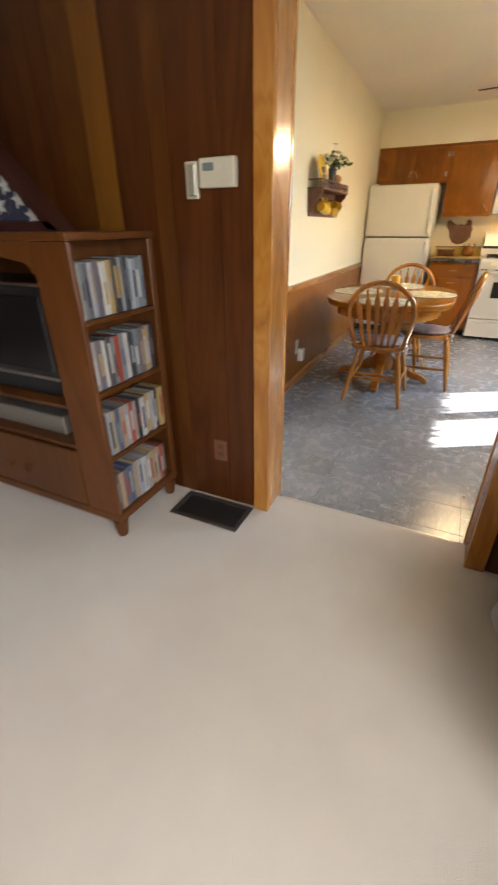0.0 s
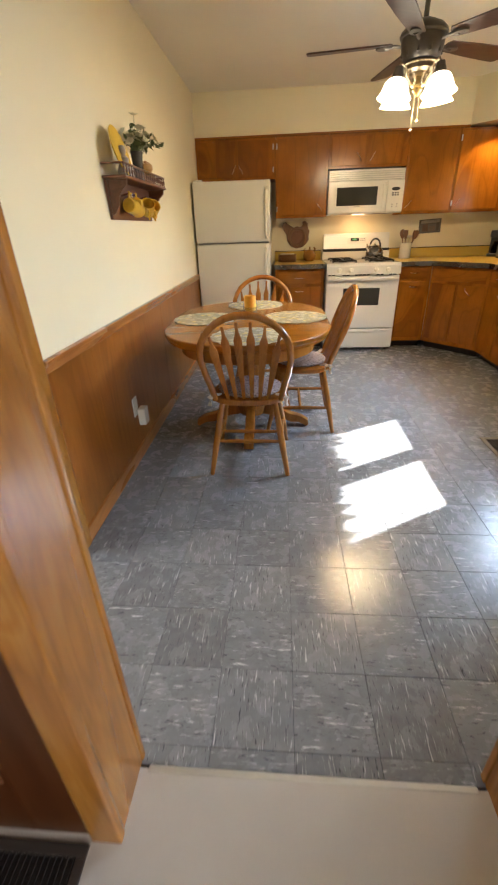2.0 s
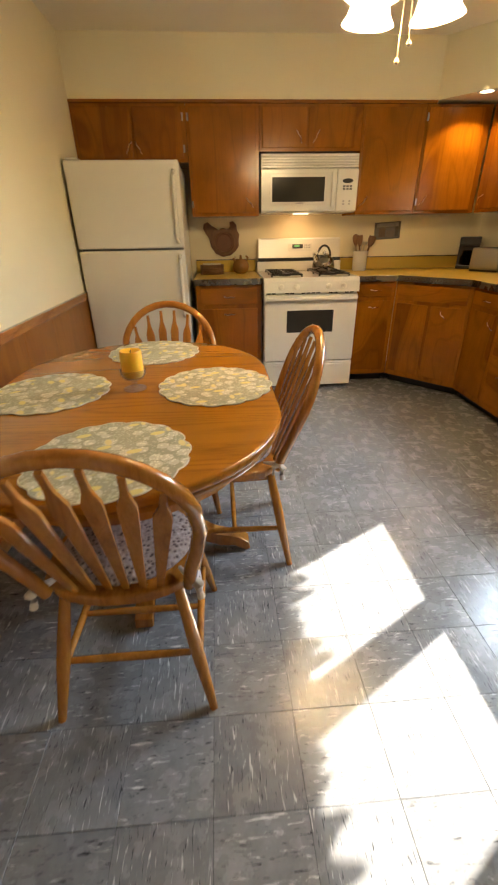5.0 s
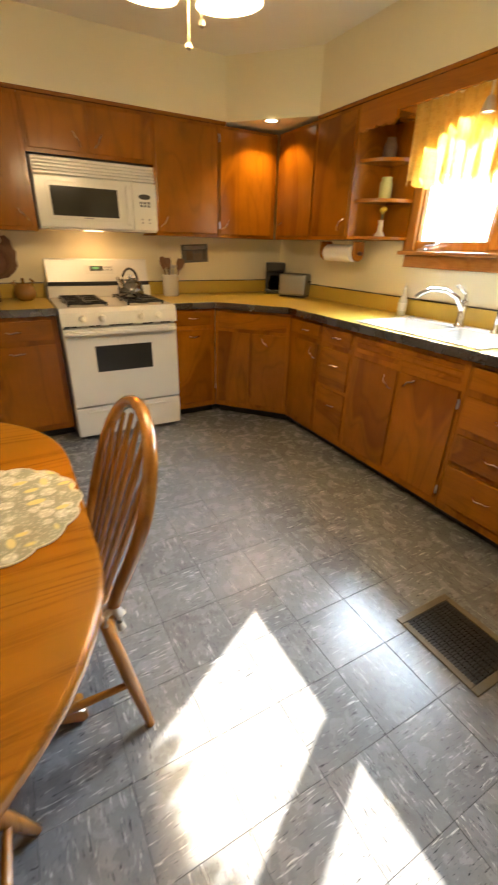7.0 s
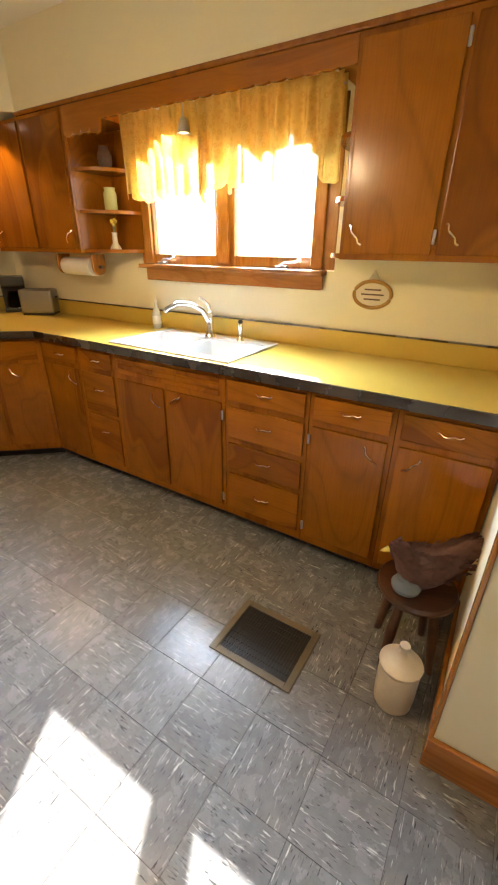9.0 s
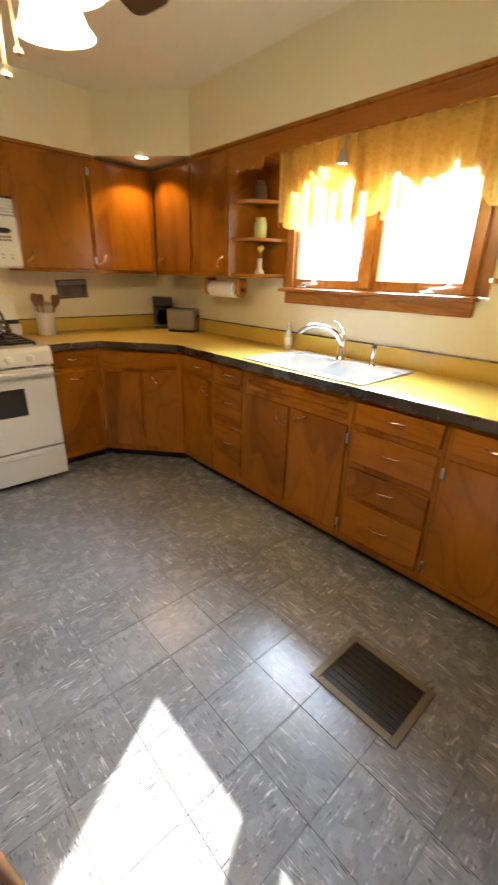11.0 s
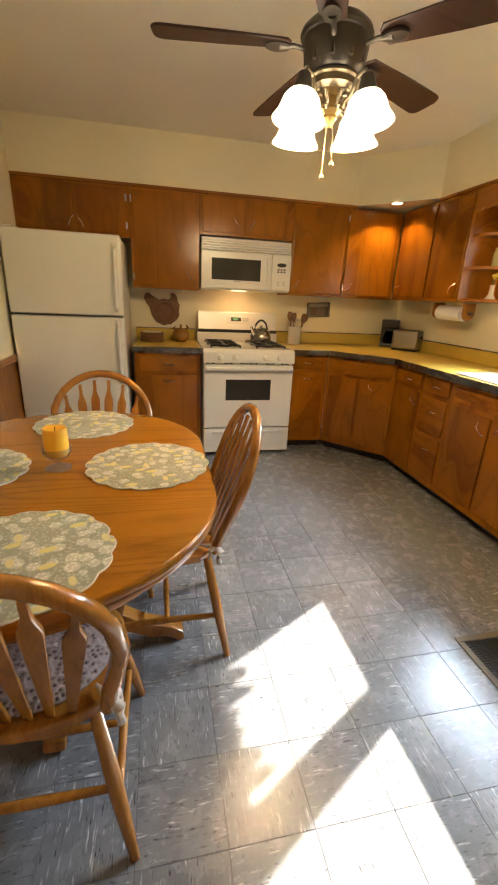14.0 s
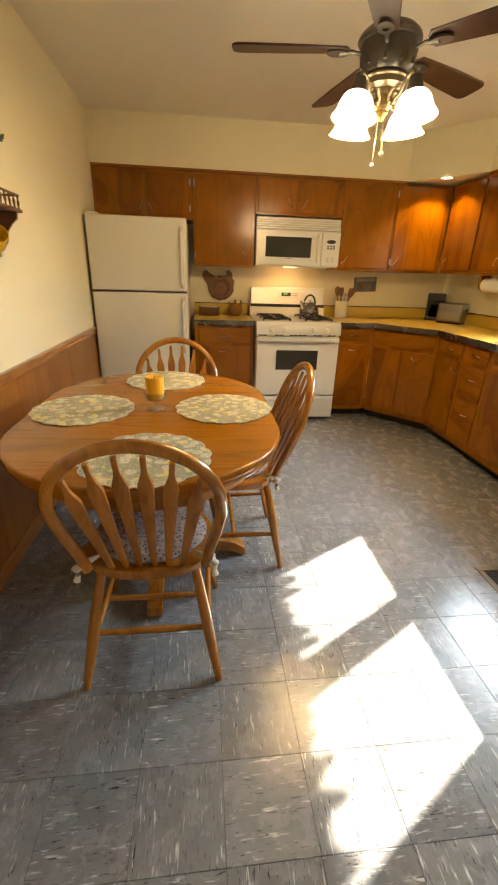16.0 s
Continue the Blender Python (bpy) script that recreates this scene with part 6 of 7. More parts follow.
lathe(bm, [(0.0, 0.004), (0.06, 0.004), (0.085, 0.010), (0.108, 0.018), (0.108, 0.014), (0.085, 0.004), (0.06, 0.0), (0.0, 0.0)], seg=40, m=Matrix.Translation((0, -0.012, 0.1085)) @ Matrix.Rotation(radians(75), 4, "X"))
part("dish", bm, MUSTARD, pl, smooth=True)
ft = thing("figurine", (WSX + 0.068, 4.70, SHZ), 90, "small grey stone figurine group on the wall shelf", "figurine")
bm = bmesh.new()
lathe(bm, [(0.0, 0.0), (0.035, 0.0), (0.038, 0.03), (0.024, 0.06), (0.028, 0.085), (0.012, 0.10), (0.020, 0.118), (0.016, 0.137), (0.0, 0.142)], seg=16)
lathe(bm, [(0.0, 0.0), (0.035, 0.0), (0.036, 0.025), (0.02, 0.05), (0.018, 0.065), (0.0, 0.075)], seg=14, m=Matrix.Translation((0.07, 0.01, 0)))
part("figure", bm, plain("grey_stone", (0.36, 0.32, 0.27), 0.8, 0, 0.3, 30.0), ft, smooth=True)
br = thing("toy_bear", (WSX + 0.06, 5.15, SHZ), 90, "small tan toy bear on the wall shelf", "figurine")
bm = bmesh.new()
lathe(bm, [(0.0, 0.0), (0.034, 0.004), (0.042, 0.03), (0.034, 0.058), (0.022, 0.066), (0.034, 0.085), (0.030, 0.11), (0.0, 0.12)], seg=18)
for sx in (-1, 1):
    lathe(bm, [(0.0, 0.012), (0.010, 0.006), (0.010, -0.004), (0.0, -0.008)], seg=10, m=Matrix.Translation((sx * 0.026, 0, 0.115)))
    tube(bm, [(sx * 0.03, -0.01, 0.05), (sx * 0.045, -0.035, 0.03)], [0.012, 0.011], 8)
part("bear", bm, plain("tan_plush", (0.45, 0.27, 0.12), 0.9, 0, 0.3, 40.0, 200.0, 0.6), br, smooth=True)
fv = thing("flower_vase", (WSX + 0.065, 4.95, SHZ), 90, "dark glass vase with white and green dried flowers", "vase")
bm = bmesh.new()
lathe(bm, [(0.0, 0.0), (0.03, 0.0), (0.034, 0.02), (0.028, 0.08), (0.032, 0.135), (0.036, 0.145), (0.030, 0.145), (0.024, 0.08), (0.0, 0.012)], seg=20)
part("vase", bm, plain("dark_vase_glass", (0.06, 0.05, 0.04), 0.12), fv, smooth=True)
rnd = random.Random(4)
WHITE_PETAL = plain("white_petal", (0.72, 0.70, 0.52), 0.7)
for i in range(48):
    a, el = rnd.uniform(0, 6.28), rnd.uniform(0.15, 1.25)
    d = Vector((math.cos(a) * math.sin(el), min(0.35, math.sin(a) * math.sin(el)), math.cos(el)))
    ln = rnd.uniform(0.06, 0.13) if i < 45 else rnd.uniform(0.15, 0.18)
    tip = Vector((0, 0, 0.14)) + d * ln
    tip.y = min(tip.y, 0.055)
    bm = bmesh.new()
    tube(bm, [(0, 0, 0.11), Vector((0, 0, 0.14)) + d * ln * 0.5 + Vector((0, 0, 0.012)), tip], [0.0016, 0.0014, 0.001], 5)
    part("stem", bm, LEAF, fv)
    bm = bmesh.new()
    if i % 2 == 0:
        for k in range(6):
            q = pose(0, 0, 0, 0, 0, 60 * k) @ pose(0.014, 0, 0.002, 0, -25, 0)
            lathe(bm, [(0.0, 0.002), (0.014, 0.0), (0.0, -0.002)], seg=7, m=q)
        lathe(bm, [(0.0, 0.007), (0.006, 0.004), (0.0, 0.0)], seg=8)
        bm.transform(Matrix.Translation(tip) @ d.to_track_quat("Z", "Y").to_matrix().to_4x4())
        part("bloom", bm, WHITE_PETAL, fv, smooth=True)
    else:
        for k in range(4):
            q = Matrix.Translation(tip - d * 0.018 * k) @ pose(0, 0, 0, rnd.uniform(-60, 60), rnd.uniform(-60, 60), rnd.uniform(0, 360))
            prism(bm, [(0, 0), (0.012, 0.011), (0.036, 0.0), (0.012, -0.011)], -0.0004, 0.0004, m=q)
        part("leaf", bm, LEAF, fv)
# outlet and plug-in
ol = thing("wall_outlet", (WX + 0.0105, 4.43, 0.335), 90, "white outlet plate on the wainscot", "outlet")
part("plate", boxes((-0.035, 0.035, -0.006, 0.0, -0.057, 0.057), bevel=0.002), ENAMEL, ol)
for z in (-0.02, 0.02):
    part("socket", boxes((-0.016, 0.016, -0.008, -0.0062, z - 0.013, z + 0.013), bevel=0.001), plain("ivory_socket", (0.6, 0.57, 0.5), 0.4), ol)
pi = thing("plug_in_freshener", (WX + 0.0187, 4.47, 0.27), 90, "white plastic plug-in box at the outlet", "plug-in")
part("shell", boxes((-0.035, 0.035, -0.045, 0.0, -0.06, 0.045), bevel=0.008, seg=3), ENAMEL, pi)

# ---- floor registers ----


def register(name, x0, x1, y0, y1, z, rim, label, frame_mat, along, step):
    t = thing(name, (0, 0, z), 0, label, "floor vent")
    part("frame", boxes((x0, x1, y0, y0 + rim, 0, 0.006), (x0, x1, y1 - rim, y1, 0, 0.006), (x0, x0 + rim, y0 + rim, y1 - rim, 0, 0.006), (x1 - rim, x1, y0 + rim, y1 - rim, 0, 0.006), bevel=0.002), frame_mat, t)
    part("well", boxes((x0 + rim, x1 - rim, y0 + rim, y1 - rim, 0.0, 0.0008)), BLACK, t)
    lo, hi = (y0 + rim, y1 - rim) if along == "x" else (x0 + rim, x1 - rim)
    k = lo + step / 2
    while k < hi:
        r = (x0 + rim, x1 - rim, k - 0.0016, k + 0.0016, 0.001, 0.0050) if along == "x" else (k - 0.0016, k + 0.0016, y0 + rim, y1 - rim, 0.001, 0.0050)
        part("slat", boxes(r), VENT_IRON, t)
        k += step
    cl, ch = (x0 + rim, x1 - rim) if along == "x" else (y0 + rim, y1 - rim)
    for i in range(1, 8):
        c = cl + (ch - cl) * i / 8
        r = (c - 0.0015, c + 0.0015, y0 + rim, y1 - rim, 0.001, 0.0042) if along == "x" else (x0 + rim, x1 - rim, c - 0.0015, c + 0.0015, 0.001, 0.0042)
        part("crossbar", boxes(r), VENT_IRON, t)


VENT_IRON = plain("dark_vent_metal", (0.022, 0.018, 0.015), 0.6, 0.2)
register("floor_vent", 2.13, 2.41, 4.358, 4.70, 0.0004, 0.028, "dark metal floor vent with a brass-coloured rim in the tiles", plain("dull_brass_rim", (0.15, 0.118, 0.07), 0.5, 0.4, 0.35, 18.0), "x", 0.0115)
register("floor_register", 0.03, 0.397, 2.40, 2.60, 0.0065, 0.024, "dark brown metal floor register in the carpet", plain("brown_enamel_rim", (0.055, 0.043, 0.035), 0.45, 0.2), "y", 0.014)

# ---- stool corner ----
sl = thing("wooden_stool", (2.525, 4.075, 0), 20, "small dark wooden stool by the wall corner", "stool")
bm = bmesh.new()
lathe(bm, [(0.0, 0.30), (0.115, 0.30), (0.132, 0.308), (0.135, 0.32), (0.128, 0.332), (0.0, 0.334)], seg=36)
part("seat", bm, DARK_WOOD, sl, smooth=True)
for k in range(4):
    a = radians(45 + 90 * k)
    bm = bmesh.new()
    tube(bm, [(0.075 * math.cos(a), 0.075 * math.sin(a), 0.302), (0.098 * math.cos(a), 0.098 * math.sin(a), 0.15), (0.118 * math.cos(a), 0.118 * math.sin(a), 0.0)], [0.016, 0.019, 0.013], 12)
    part("leg", bm, DARK_WOOD, sl, smooth=True)
HEN = plain("red_brown_plush", (0.15, 0.068, 0.052), 0.95, 0, 0.5, 45.0, 160.0, 1.0)
hn = thing("hen_ornament", (2.525, 4.07, 0.3345), 128, "red-brown fabric hen ornament sitting on the stool", "ornament")
bm = bmesh.new()
rings = [(-0.165, 0.205, 0.020), (-0.155, 0.195, 0.050), (-0.125, 0.165, 0.068), (-0.085, 0.125, 0.080), (-0.03, 0.098, 0.092), (0.02, 0.098, 0.094), (0.06, 0.115, 0.080), (0.085, 0.15, 0.058), (0.098, 0.182, 0.044), (0.112, 0.208, 0.036), (0.124, 0.226, 0.016)]
rings = [(x * 1.05, z * 0.74, r * 0.84) for x, z, r in rings]
prev = None
for x, z, r in rings:
    cur = [bm.verts.new((x, r * 0.85 * math.cos(2 * math.pi * i / 20), max(0.001, z + r * math.sin(2 * math.pi * i / 20)))) for i in range(20)]
    if prev:
        for i in range(20):
            bm.faces.new((prev[i], prev[(i + 1) % 20], cur[(i + 1) % 20], cur[i]))
    else:
        bm.faces.new(cur)
    prev = cur
bm.faces.new(prev)
for v in bm.verts:
    v.co += Vector((0.006 * noise.noise(v.co * 70), 0.006 * noise.noise(v.co * 60 + Vector((3, 0, 0))), 0.012 * noise.noise(v.co * 45)))
    v.co.z = max(0.001, v.co.z)
hen = part("hen", bm, HEN, hn, smooth=True)
rnd = random.Random(21)
bm = bmesh.new()
for (xa, za, ra), (xb, zb, rb) in zip(rings, rings[1:]):
    for i in range(26):
        u, ang = rnd.random(), rnd.uniform(-0.5, math.pi + 0.5)
        x, z, r = xa + (xb - xa) * u, za + (zb - za) * u, ra + (rb - ra) * u
        out = Vector((0, math.cos(ang), math.sin(ang)))
        at = Vector((x, r * 0.85 * out.y, z + r * out.z)) + out * 0.003
        if at.z < 0.02:
            continue
        side = Vector((1, 0, 0)).cross(out).normalized()
        back = (Vector((-1, 0, 0)) + out * rnd.uniform(0.15, 0.5) + side * rnd.uniform(-0.4, 0.4)).normalized()
        ln, w = rnd.uniform(0.018, 0.032), rnd.uniform(0.006, 0.010)
        ring = [bm.verts.new(at + back * ln * f + side * w * g) for f, g in ((0.0, -0.5), (0.5, -1.0), (0.9, -0.5), (1.0, 0.0), (0.9, 0.5), (0.5, 1.0), (0.0, 0.5))]
        bm.faces.new(ring)
bmesh.ops.solidify(bm, geom=bm.faces[:], thickness=0.0012)
tagged(part("plumage", bm, HEN, hn, "layered red-brown cloth feathers"), kind="stuff")
bm = bmesh.new()
lathe(bm, [(0.0, 0.03), (0.006, 0.02), (0.011, 0.0), (0.0, -0.002)], seg=10, m=pose(0.138, 0, 0.160, 0, 100, 0))
part("beak", bm, MUSTARD, hn, smooth=True)
bm = bmesh.new()
prism(bm, [(0.088, 0.168), (0.098, 0.190), (0.108, 0.184), (0.117, 0.198), (0.126, 0.186), (0.134, 0.188), (0.134, 0.172)], -0.005, 0.005, m=flat_y(), bevel=0.002)
part("comb", bm, plain("dull_red_felt", (0.16, 0.05, 0.04), 0.9), hn)
bm = bmesh.new()
lathe(bm, [(0.0, 0.0), (0.045, 0.003), (0.050, 0.020), (0.036, 0.044), (0.0, 0.052)], seg=20, m=Matrix.Translation((0.062, 0.022, 0.002)))
part("breast_patch", bm, plain("blue_grey_felt", (0.17, 0.19, 0.21), 0.95), hn, smooth=True)
jr = thing("stoneware_crock", (2.305, 4.055, 0.0003), 0, "cream stoneware crock with a knobbed lid on the floor", "crock")
bm = bmesh.new()
lathe(bm, [(0.0, 0.0), (0.056, 0.0), (0.061, 0.008), (0.064, 0.06), (0.064, 0.15), (0.060, 0.166), (0.064, 0.172), (0.064, 0.18), (0.0, 0.18)], seg=40)
part("pot", bm, STONE, jr, smooth=True)
bm = bmesh.new()
lathe(bm, [(0.065, 0.1805), (0.068, 0.187), (0.062, 0.194), (0.040, 0.208), (0.020, 0.218), (0.012, 0.232), (0.011, 0.246), (0.017, 0.256), (0.016, 0.266), (0.0, 0.271)], seg=40)
part("lid", bm, STONE, jr, smooth=True)

# ---- living room ----
th = thing("thermostat", (0.262, LY - 0.0025, 1.42), 0, "cream plastic wall thermostat with a grey display", "thermostat")
part("case", boxes((-0.072, 0.072, -0.028, 0.0, -0.046, 0.046), bevel=0.009, seg=3), plain("cream_plastic", (0.50, 0.455, 0.345), 0.4), th)
part("display", boxes((-0.055, -0.010, -0.0295, -0.0282, 0.006, 0.030), bevel=0.0005), plain("grey_lcd", (0.16, 0.19, 0.18), 0.2), th)
for k in range(2):
    part("button", boxes((0.012 + 0.022 * k, 0.026 + 0.022 * k, -0.030, -0.0282, 0.012, 0.022), bevel=0.0006), plain("pale_button", (0.5, 0.47, 0.4), 0.4), th)
tm = thing("wall_thermometer", (0.148, LY - 0.0025, 1.402), 0, "narrow cream wall thermometer beside the thermostat", "thermometer")
part("plate", boxes((-0.026, 0.026, -0.010, 0.0, -0.058, 0.058), bevel=0.003), plain("aged_cream_plastic", (0.50, 0.45, 0.33), 0.4), tm)
part("cover", boxes((-0.012, 0.020, -0.020, -0.0102, -0.05, 0.05), bevel=0.004), plain("silver_cover", (0.36, 0.33, 0.26), 0.35, 0.5), tm)
oo = thing("wall_outlet", (0.215, LY - 0.0025, 0.29), 0, "brown outlet plate on the panelling", "outlet")
part("plate", boxes((-0.035, 0.035, -0.005, 0.0, -0.055, 0.055), bevel=0.002), plain("brown_plastic", (0.15, 0.06, 0.025), 0.35), oo)
for z in (-0.02, 0.02):
    part("socket", boxes((-0.016, 0.016, -0.0068, -0.0052, z - 0.013, z + 0.013), bevel=0.001), plain("dark_brown_socket", (0.09, 0.04, 0.02), 0.35), oo)

# media console, front towards -y, tape shelves in its east end
cs = thing("media_console", (0, 0, 0.0065), 0, "brown wood media console with tape shelves in its end", "media console")
CX0, CX1, CY0, CY1, CZ1 = -1.45, -0.04, 2.15, 2.585, 1.235
part("top", boxes((CX0 - 0.01, CX1 + 0.008, CY0 - 0.012, CY1, CZ1 - 0.025, CZ1), bevel=0.005, seg=2), CONSOLE, cs)
part("bottom", boxes((CX0, CX1, CY0, CY1, 0.085, 0.125), bevel=0.003), CONSOLE, cs)
part("back", boxes((CX0, CX1, CY1 - 0.012, CY1 - 0.0005, 0.1255, CZ1 - 0.0255)), CONSOLE, cs)
part("stile", boxes((-0.215, CX1, CY0, CY0 + 0.02, 0.1255, CZ1 - 0.0255), bevel=0.003), CONSOLE, cs)
part("stile", boxes((CX0, CX0 + 0.16, CY0, CY0 + 0.02, 0.1255, CZ1 - 0.0255), bevel=0.003), CONSOLE, cs)
part("partition", boxes((-0.215, -0.20, CY0 + 0.0205, CY1 - 0.0125, 0.1255, CZ1 - 0.0255)), CONSOLE, cs)
part("end_post", boxes((CX1 - 0.018, CX1, CY1 - 0.03, CY1 - 0.0125, 0.1255, CZ1 - 0.0255), bevel=0.002), CONSOLE, cs)
for z in (0.39, 0.675, 0.94):
    part("shelf", boxes((-0.1995, CX1, CY0 + 0.0205, CY1 - 0.031, z, z + 0.016), bevel=0.002), CONSOLE, cs)
hood = [(CX0 + 0.16, 1.2095), (CX0 + 0.16, 1.10)] + [(x, 1.14 + 0.05 * math.sin(math.pi * (x - CX0 - 0.20) / (-0.255 - CX0 - 0.20))) for x in np.linspace(CX0 + 0.20, -0.255, 16)] + [(-0.215, 1.10), (-0.215, 1.2095)]
bm = bmesh.new()
prism(bm, hood, -0.018, 0.0, m=flat_y(CY0))
part("arched_rail", bm, CONSOLE, cs)
part("deck", boxes((CX0 + 0.01, -0.2155, CY0 + 0.005, CY1 - 0.013, 0.42, 0.438), bevel=0.003), CONSOLE, cs)
part("device_shelf", boxes((CX0 + 0.01, -0.2155, CY0 + 0.03, CY1 - 0.013, 0.585, 0.600), bevel=0.003), CONSOLE, cs)
for a, b2 in ((CX0 + 0.165, -0.83), (-0.82, -0.22)):
    d = part("drawer", boxes((a, b2, CY0 - 0.004, CY0 + 0.016, 0.14, 0.41), bevel=0.005, seg=2), CONSOLE, cs)
    for kx in (b2 - 0.33, b2 - 0.44):
        bm = bmesh.new()
        lathe(bm, [(0.0, 0.028), (0.013, 0.024), (0.014, 0.016), (0.007, 0.008), (0.008, 0.0)], seg=14, m=pose(kx, CY0 - 0.004, 0.255, 90))
        part("knob", bm, CONSOLE, d, smooth=True)
for x in (CX0 + 0.03, CX1 - 0.03):
    for y in (CY0 + 0.03, CY1 - 0.035):
        bm = bmesh.new()
        lathe(bm, [(0.0, 0.0), (0.022, 0.0), (0.030, 0.05), (0.034, 0.084), (0.0, 0.0845)], seg=14, m=Matrix.Translation((x, y, 0)))
        part("foot", bm, CONSOLE, cs, smooth=True)
tvs = thing("television", (-0.80, 2.36, 0.607), 0, "black tube television with a silver top edge in the console", "television")
part("case", boxes((-0.50, 0.56, -0.15, 0.20, 0.10, 0.455), bevel=0.01, seg=2), BLACK, tvs)
part("screen", boxes((-0.44, 0.50, -0.157, -0.1505, 0.13, 0.42), bevel=0.004), plain("black_screen", (0.006, 0.006, 0.007), 0.25), tvs)
part("trim", boxes((-0.50, 0.57, -0.16, -0.14, 0.4555, 0.468), bevel=0.003), STEEL, tvs)
part("stand", boxes((-0.45, 0.52, -0.12, 0.18, 0.0, 0.0995), bevel=0.01), BLACK, tvs)
part("stand_trim", boxes((-0.45, 0.53, -0.145, -0.1205, 0.085, 0.100), bevel=0.003), STEEL, tvs)
dv = thing("video_player", (-0.75, 2.36, 0.445), 0, "silver video player on the console deck", "video player")
part("case", boxes((-0.38, 0.42, -0.15, 0.16, 0.0, 0.085), bevel=0.004), plain("dull_silver", (0.28, 0.26, 0.22), 0.4, 0.7), dv)
part("front_slot", boxes((-0.25, 0.0, -0.1525, -0.1502, 0.045, 0.06)), BLACK, dv)
TAPES = [plain("tape_sleeve", c, 0.35, 0, 0.35, 40.0, 120.0, 0.0) for c in ((0.46, 0.44, 0.40), (0.26, 0.25, 0.24), (0.06, 0.08, 0.14), (0.03, 0.03, 0.035), (0.40, 0.37, 0.34), (0.03, 0.025, 0.025), (0.27, 0.06, 0.035), (0.34, 0.24, 0.10), (0.28, 0.30, 0.32), (0.16, 0.18, 0.18), (0.30, 0.21, 0.14), (0.12, 0.10, 0.11), (0.06, 0.055, 0.055))]
rnd = random.Random(11)
for z in (0.1325, 0.4135, 0.6985, 0.9635):
    y = CY0 + 0.024
    while y < CY1 - 0.062:
        w = rnd.choice((0.015, 0.027, 0.027, 0.030, 0.022))
        h = rnd.uniform(0.180, 0.192)
        x1 = CX1 - 0.012 - rnd.uniform(0.0, 0.012)
        t = thing("video_case", (x1, y, z), 0, "upright video case in a printed sleeve on the console shelf", "video case", "video cases")
        part("sleeve", boxes((-0.115, 0.0, 0.0005, w - 0.0005, 0.0, h), bevel=0.0012), rnd.choice(TAPES), t)
        lo, hi = rnd.uniform(0.12, 0.35), rnd.uniform(0.6, 0.9)
        part("spine_label", boxes((0.0004, 0.0012, w * 0.28, w * 0.72, h * lo, h * hi)), rnd.choice(TAPES), t)
        y += w
# folded flag in a triangular case
fg = thing("flag_case", (-0.70, 2.44, 1.2415), 0, "dark wood triangular case with a folded star-spangled cloth", "display case")
bm = bmesh.new()
FW, FH = 0.37, 0.36
for a, b2 in (((-FW, 0.0), (FW, 0.0)), ((FW, 0.0), (0.0, FH)), ((0.0, FH), (-FW, 0.0))):
    a, b2 = Vector(a), Vector(b2)
    d = (b2 - a).normalized()
    nrm = Vector((-d.y, d.x)) * 0.035
    prism(bm, [a, b2, b2 + nrm - d * 0.05, a + nrm + d * 0.05], -0.04, 0.05, m=flat_y())
part("frame", bm, plain("dark_cherry_frame", (0.035, 0.010, 0.007), 0.4), fg)
bm = bmesh.new()
prism(bm, [(-FW + 0.10, 0.0355), (FW - 0.10, 0.0355), (0.0, FH - 0.085)], -0.03, 0.012, m=flat_y(), bevel=0.006)
part("cloth", bm, plain("navy_cloth", (0.015, 0.018, 0.06), 0.85, 0, 0.3, 20.0), fg)
for sx, sz in ((0.02, 0.225), (0.025, 0.095), (0.14, 0.115), (-0.10, 0.10), (-0.03, 0.16), (0.08, 0.165), (-0.17, 0.065), (0.20, 0.06)):
    o = [((0.038 if k % 2 == 0 else 0.016) * math.sin(math.pi * k / 5), (0.038 if k % 2 == 0 else 0.016) * math.cos(math.pi * k / 5)) for k in range(10)]
    bm = bmesh.new()
    prism(bm, o, 0.0125, 0.0145, m=flat_y() @ Matrix.Translation((sx, sz, 0)) @ Matrix.Rotation(radians(12), 4, "Z"))
    part("star", bm, plain("white_embroidery", (0.70, 0.68, 0.62), 0.8), fg)
part("glass", prism(bmesh.new(), [(-FW + 0.085, 0.0352), (FW - 0.085, 0.0352), (0.0, FH - 0.05)], 0.030, 0.032, m=flat_y()), GLASS, fg)

# slipcovered armchair beside the opening
SLIP = plain("pale_blue_slipcover", (0.80, 0.84, 0.90), 0.9, 0, 0.2, 9.0, 260.0, 0.4)
ac = thing("armchair", (1.96, 2.10, 0.0065), 12.5, "armchair in a pale blue patterned slipcover with a skirt", "armchair")
part("seat_base", boxes((-0.42, 0.42, -0.40, 0.38, 0.13, 0.32), bevel=0.03, seg=3), SLIP, ac)
part("seat_cushion", boxes((-0.29, 0.29, -0.42, 0.22, 0.321, 0.46), bevel=0.05, seg=4), SLIP, ac, smooth=True)
part("backrest", boxes((-0.42, 0.42, 0.225, 0.42, 0.33, 0.90), bevel=0.06, seg=4), SLIP, ac, smooth=True)
for sx in (-1, 1):
    part("arm", boxes((min(sx * 0.30, sx * 0.45), max(sx * 0.30, sx * 0.45), -0.42, 0.2245, 0.33, 0.62), bevel=0.06, seg=4), SLIP, ac, smooth=True)
bm = bmesh.new()
pts = [(-0.425, -0.405), (0.425, -0.405), (0.425, 0.385), (-0.425, 0.385)]
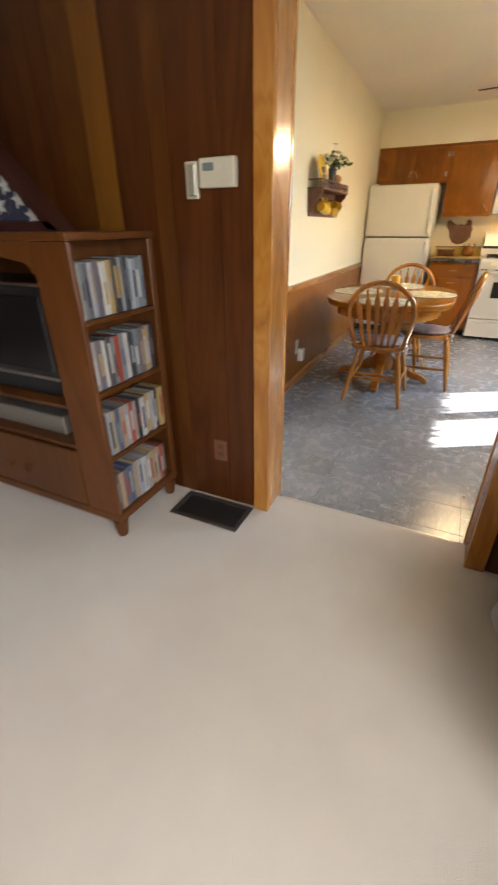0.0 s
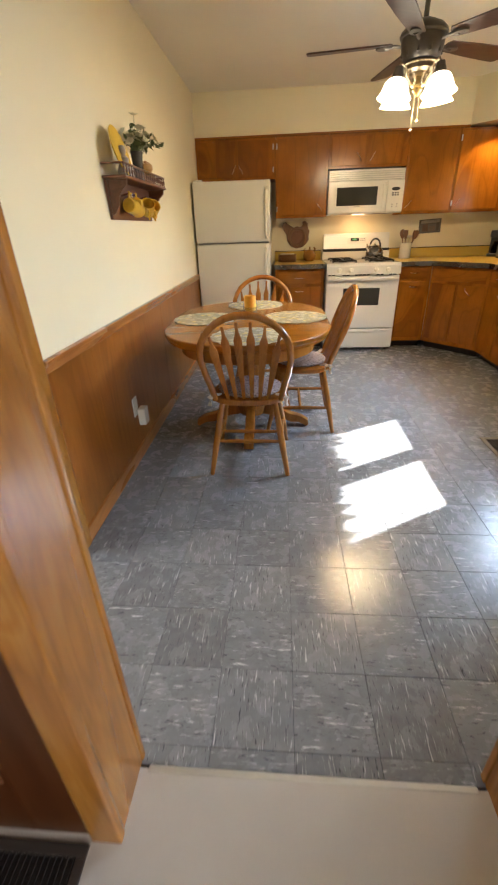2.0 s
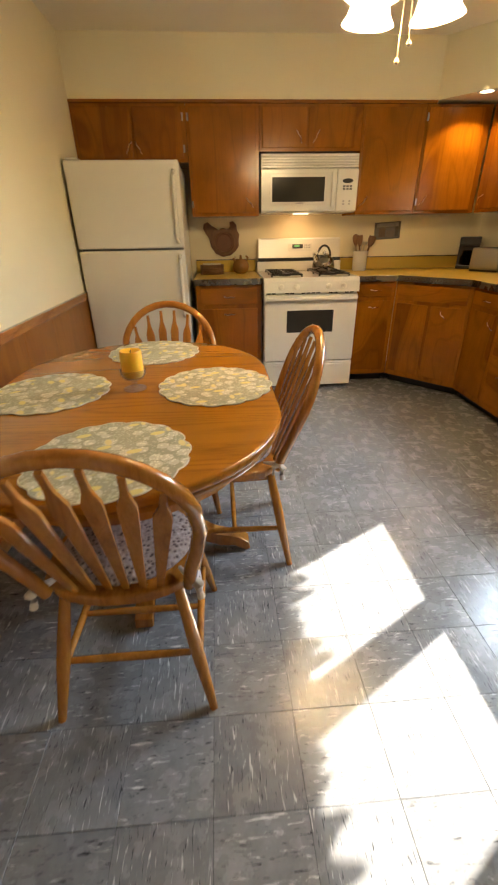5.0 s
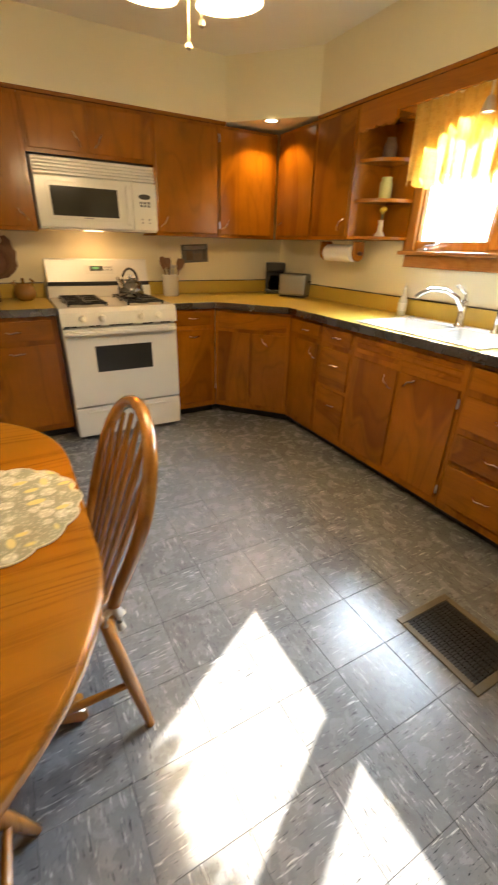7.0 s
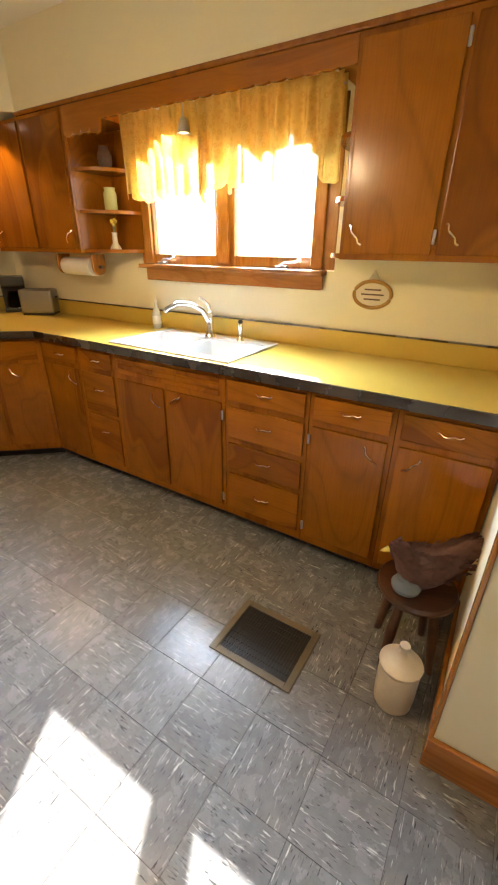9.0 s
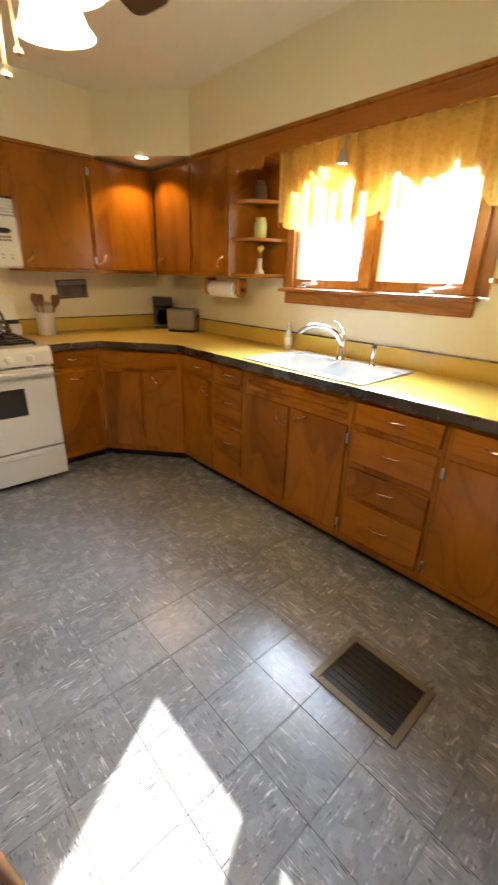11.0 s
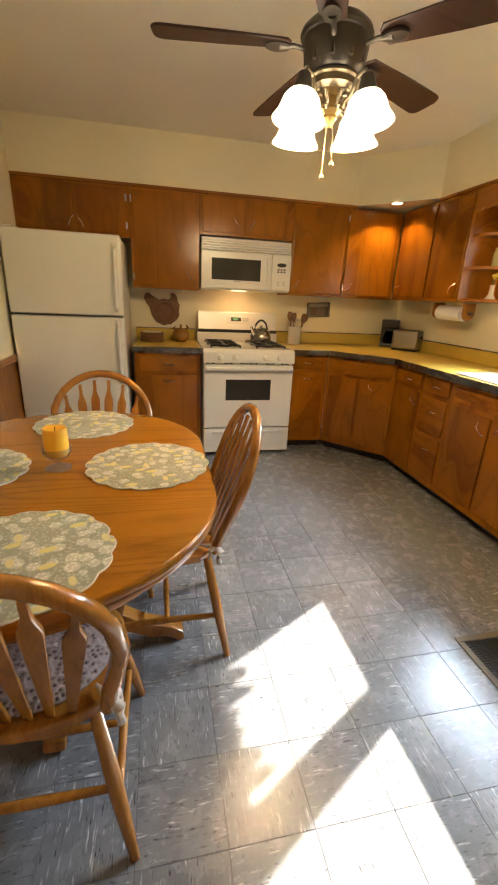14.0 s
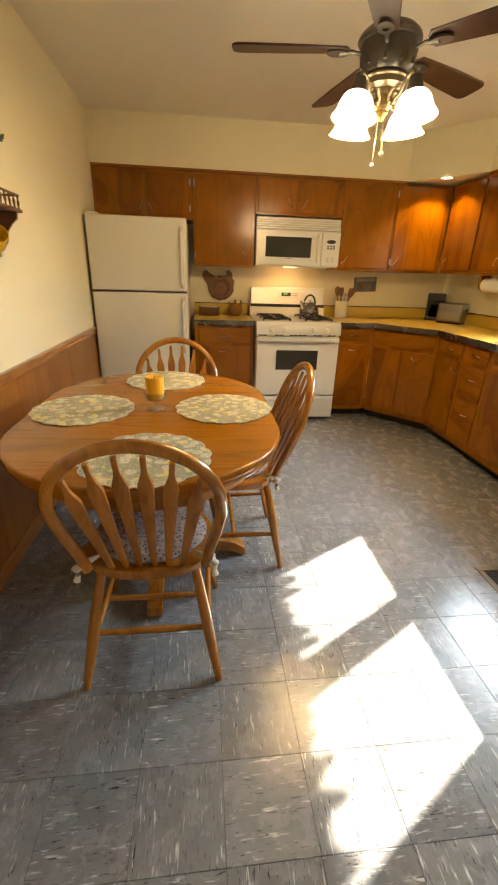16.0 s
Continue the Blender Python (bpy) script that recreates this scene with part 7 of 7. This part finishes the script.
ring = []
for (ax, ay), (bx, by) in zip(pts, pts[1:] + pts[:1]):
    for i in range(24):
        u = i / 24
        ring.append(((ax + (bx - ax) * u), (ay + (by - ay) * u)))
lo, hi = [], []
for i, (x, y) in enumerate(ring):
    k = 1.06 + 0.010 * math.sin(i * 1.3)
    lo.append(bm.verts.new((x * k, y * k, 0.002)))
    hi.append(bm.verts.new((x, y, 0.25)))
for i in range(len(ring)):
    j = (i + 1) % len(ring)
    bm.faces.new((lo[i], lo[j], hi[j], hi[i]))
bmesh.ops.solidify(bm, geom=bm.faces[:], thickness=0.006)
part("skirt", bm, SLIP, ac, smooth=True)

# ---- floor tiles, one by one ----
fl = thing("floor", (0, 0, 0), 0, "slate grey marbled vinyl floor tiles laid in alternating directions", "floor", kind="structure")
T = 0.2286
TX0, TY0 = 0.873, 4.190


def tile_mesh(w, h):
    bm = boxes((-w / 2 + 0.0006, w / 2 - 0.0006, -h / 2 + 0.0006, h / 2 - 0.0006, -0.0035, 0.0), bevel=0.0005)
    bmesh.ops.recalc_face_normals(bm, faces=bm.faces)
    me = bpy.data.meshes.new("tile")
    bm.to_mesh(me)
    bm.free()
    me.materials.append(TILE)
    return me


shared = {}
lay = random.Random(7)   # tiles laid by hand lie not quite level
for i in range(-5, 9):
    for j in range(-7, 15):
        xa, xb = max(TX0 + i * T, WX + 0.002), min(TX0 + (i + 1) * T, 2.98)
        ya, yb = max(TY0 + j * T, SY - 0.003), min(TY0 + (j + 1) * T, 7.2)
        if xb - xa < 0.02 or yb - ya < 0.02 or (xa > BX and yb < BY):
            continue
        across = (i + j) % 2
        w, h = (yb - ya, xb - xa) if across else (xb - xa, yb - ya)
        key = (round(w, 4), round(h, 4))
        if key not in shared:
            shared[key] = tile_mesh(w, h)
        ob = new("tile", shared[key])
        ob.parent = fl
        ob.matrix_basis = pose((xa + xb) / 2, (ya + yb) / 2, 0, lay.uniform(-0.06, 0.06), lay.uniform(-0.06, 0.06), 90 if across else 0)
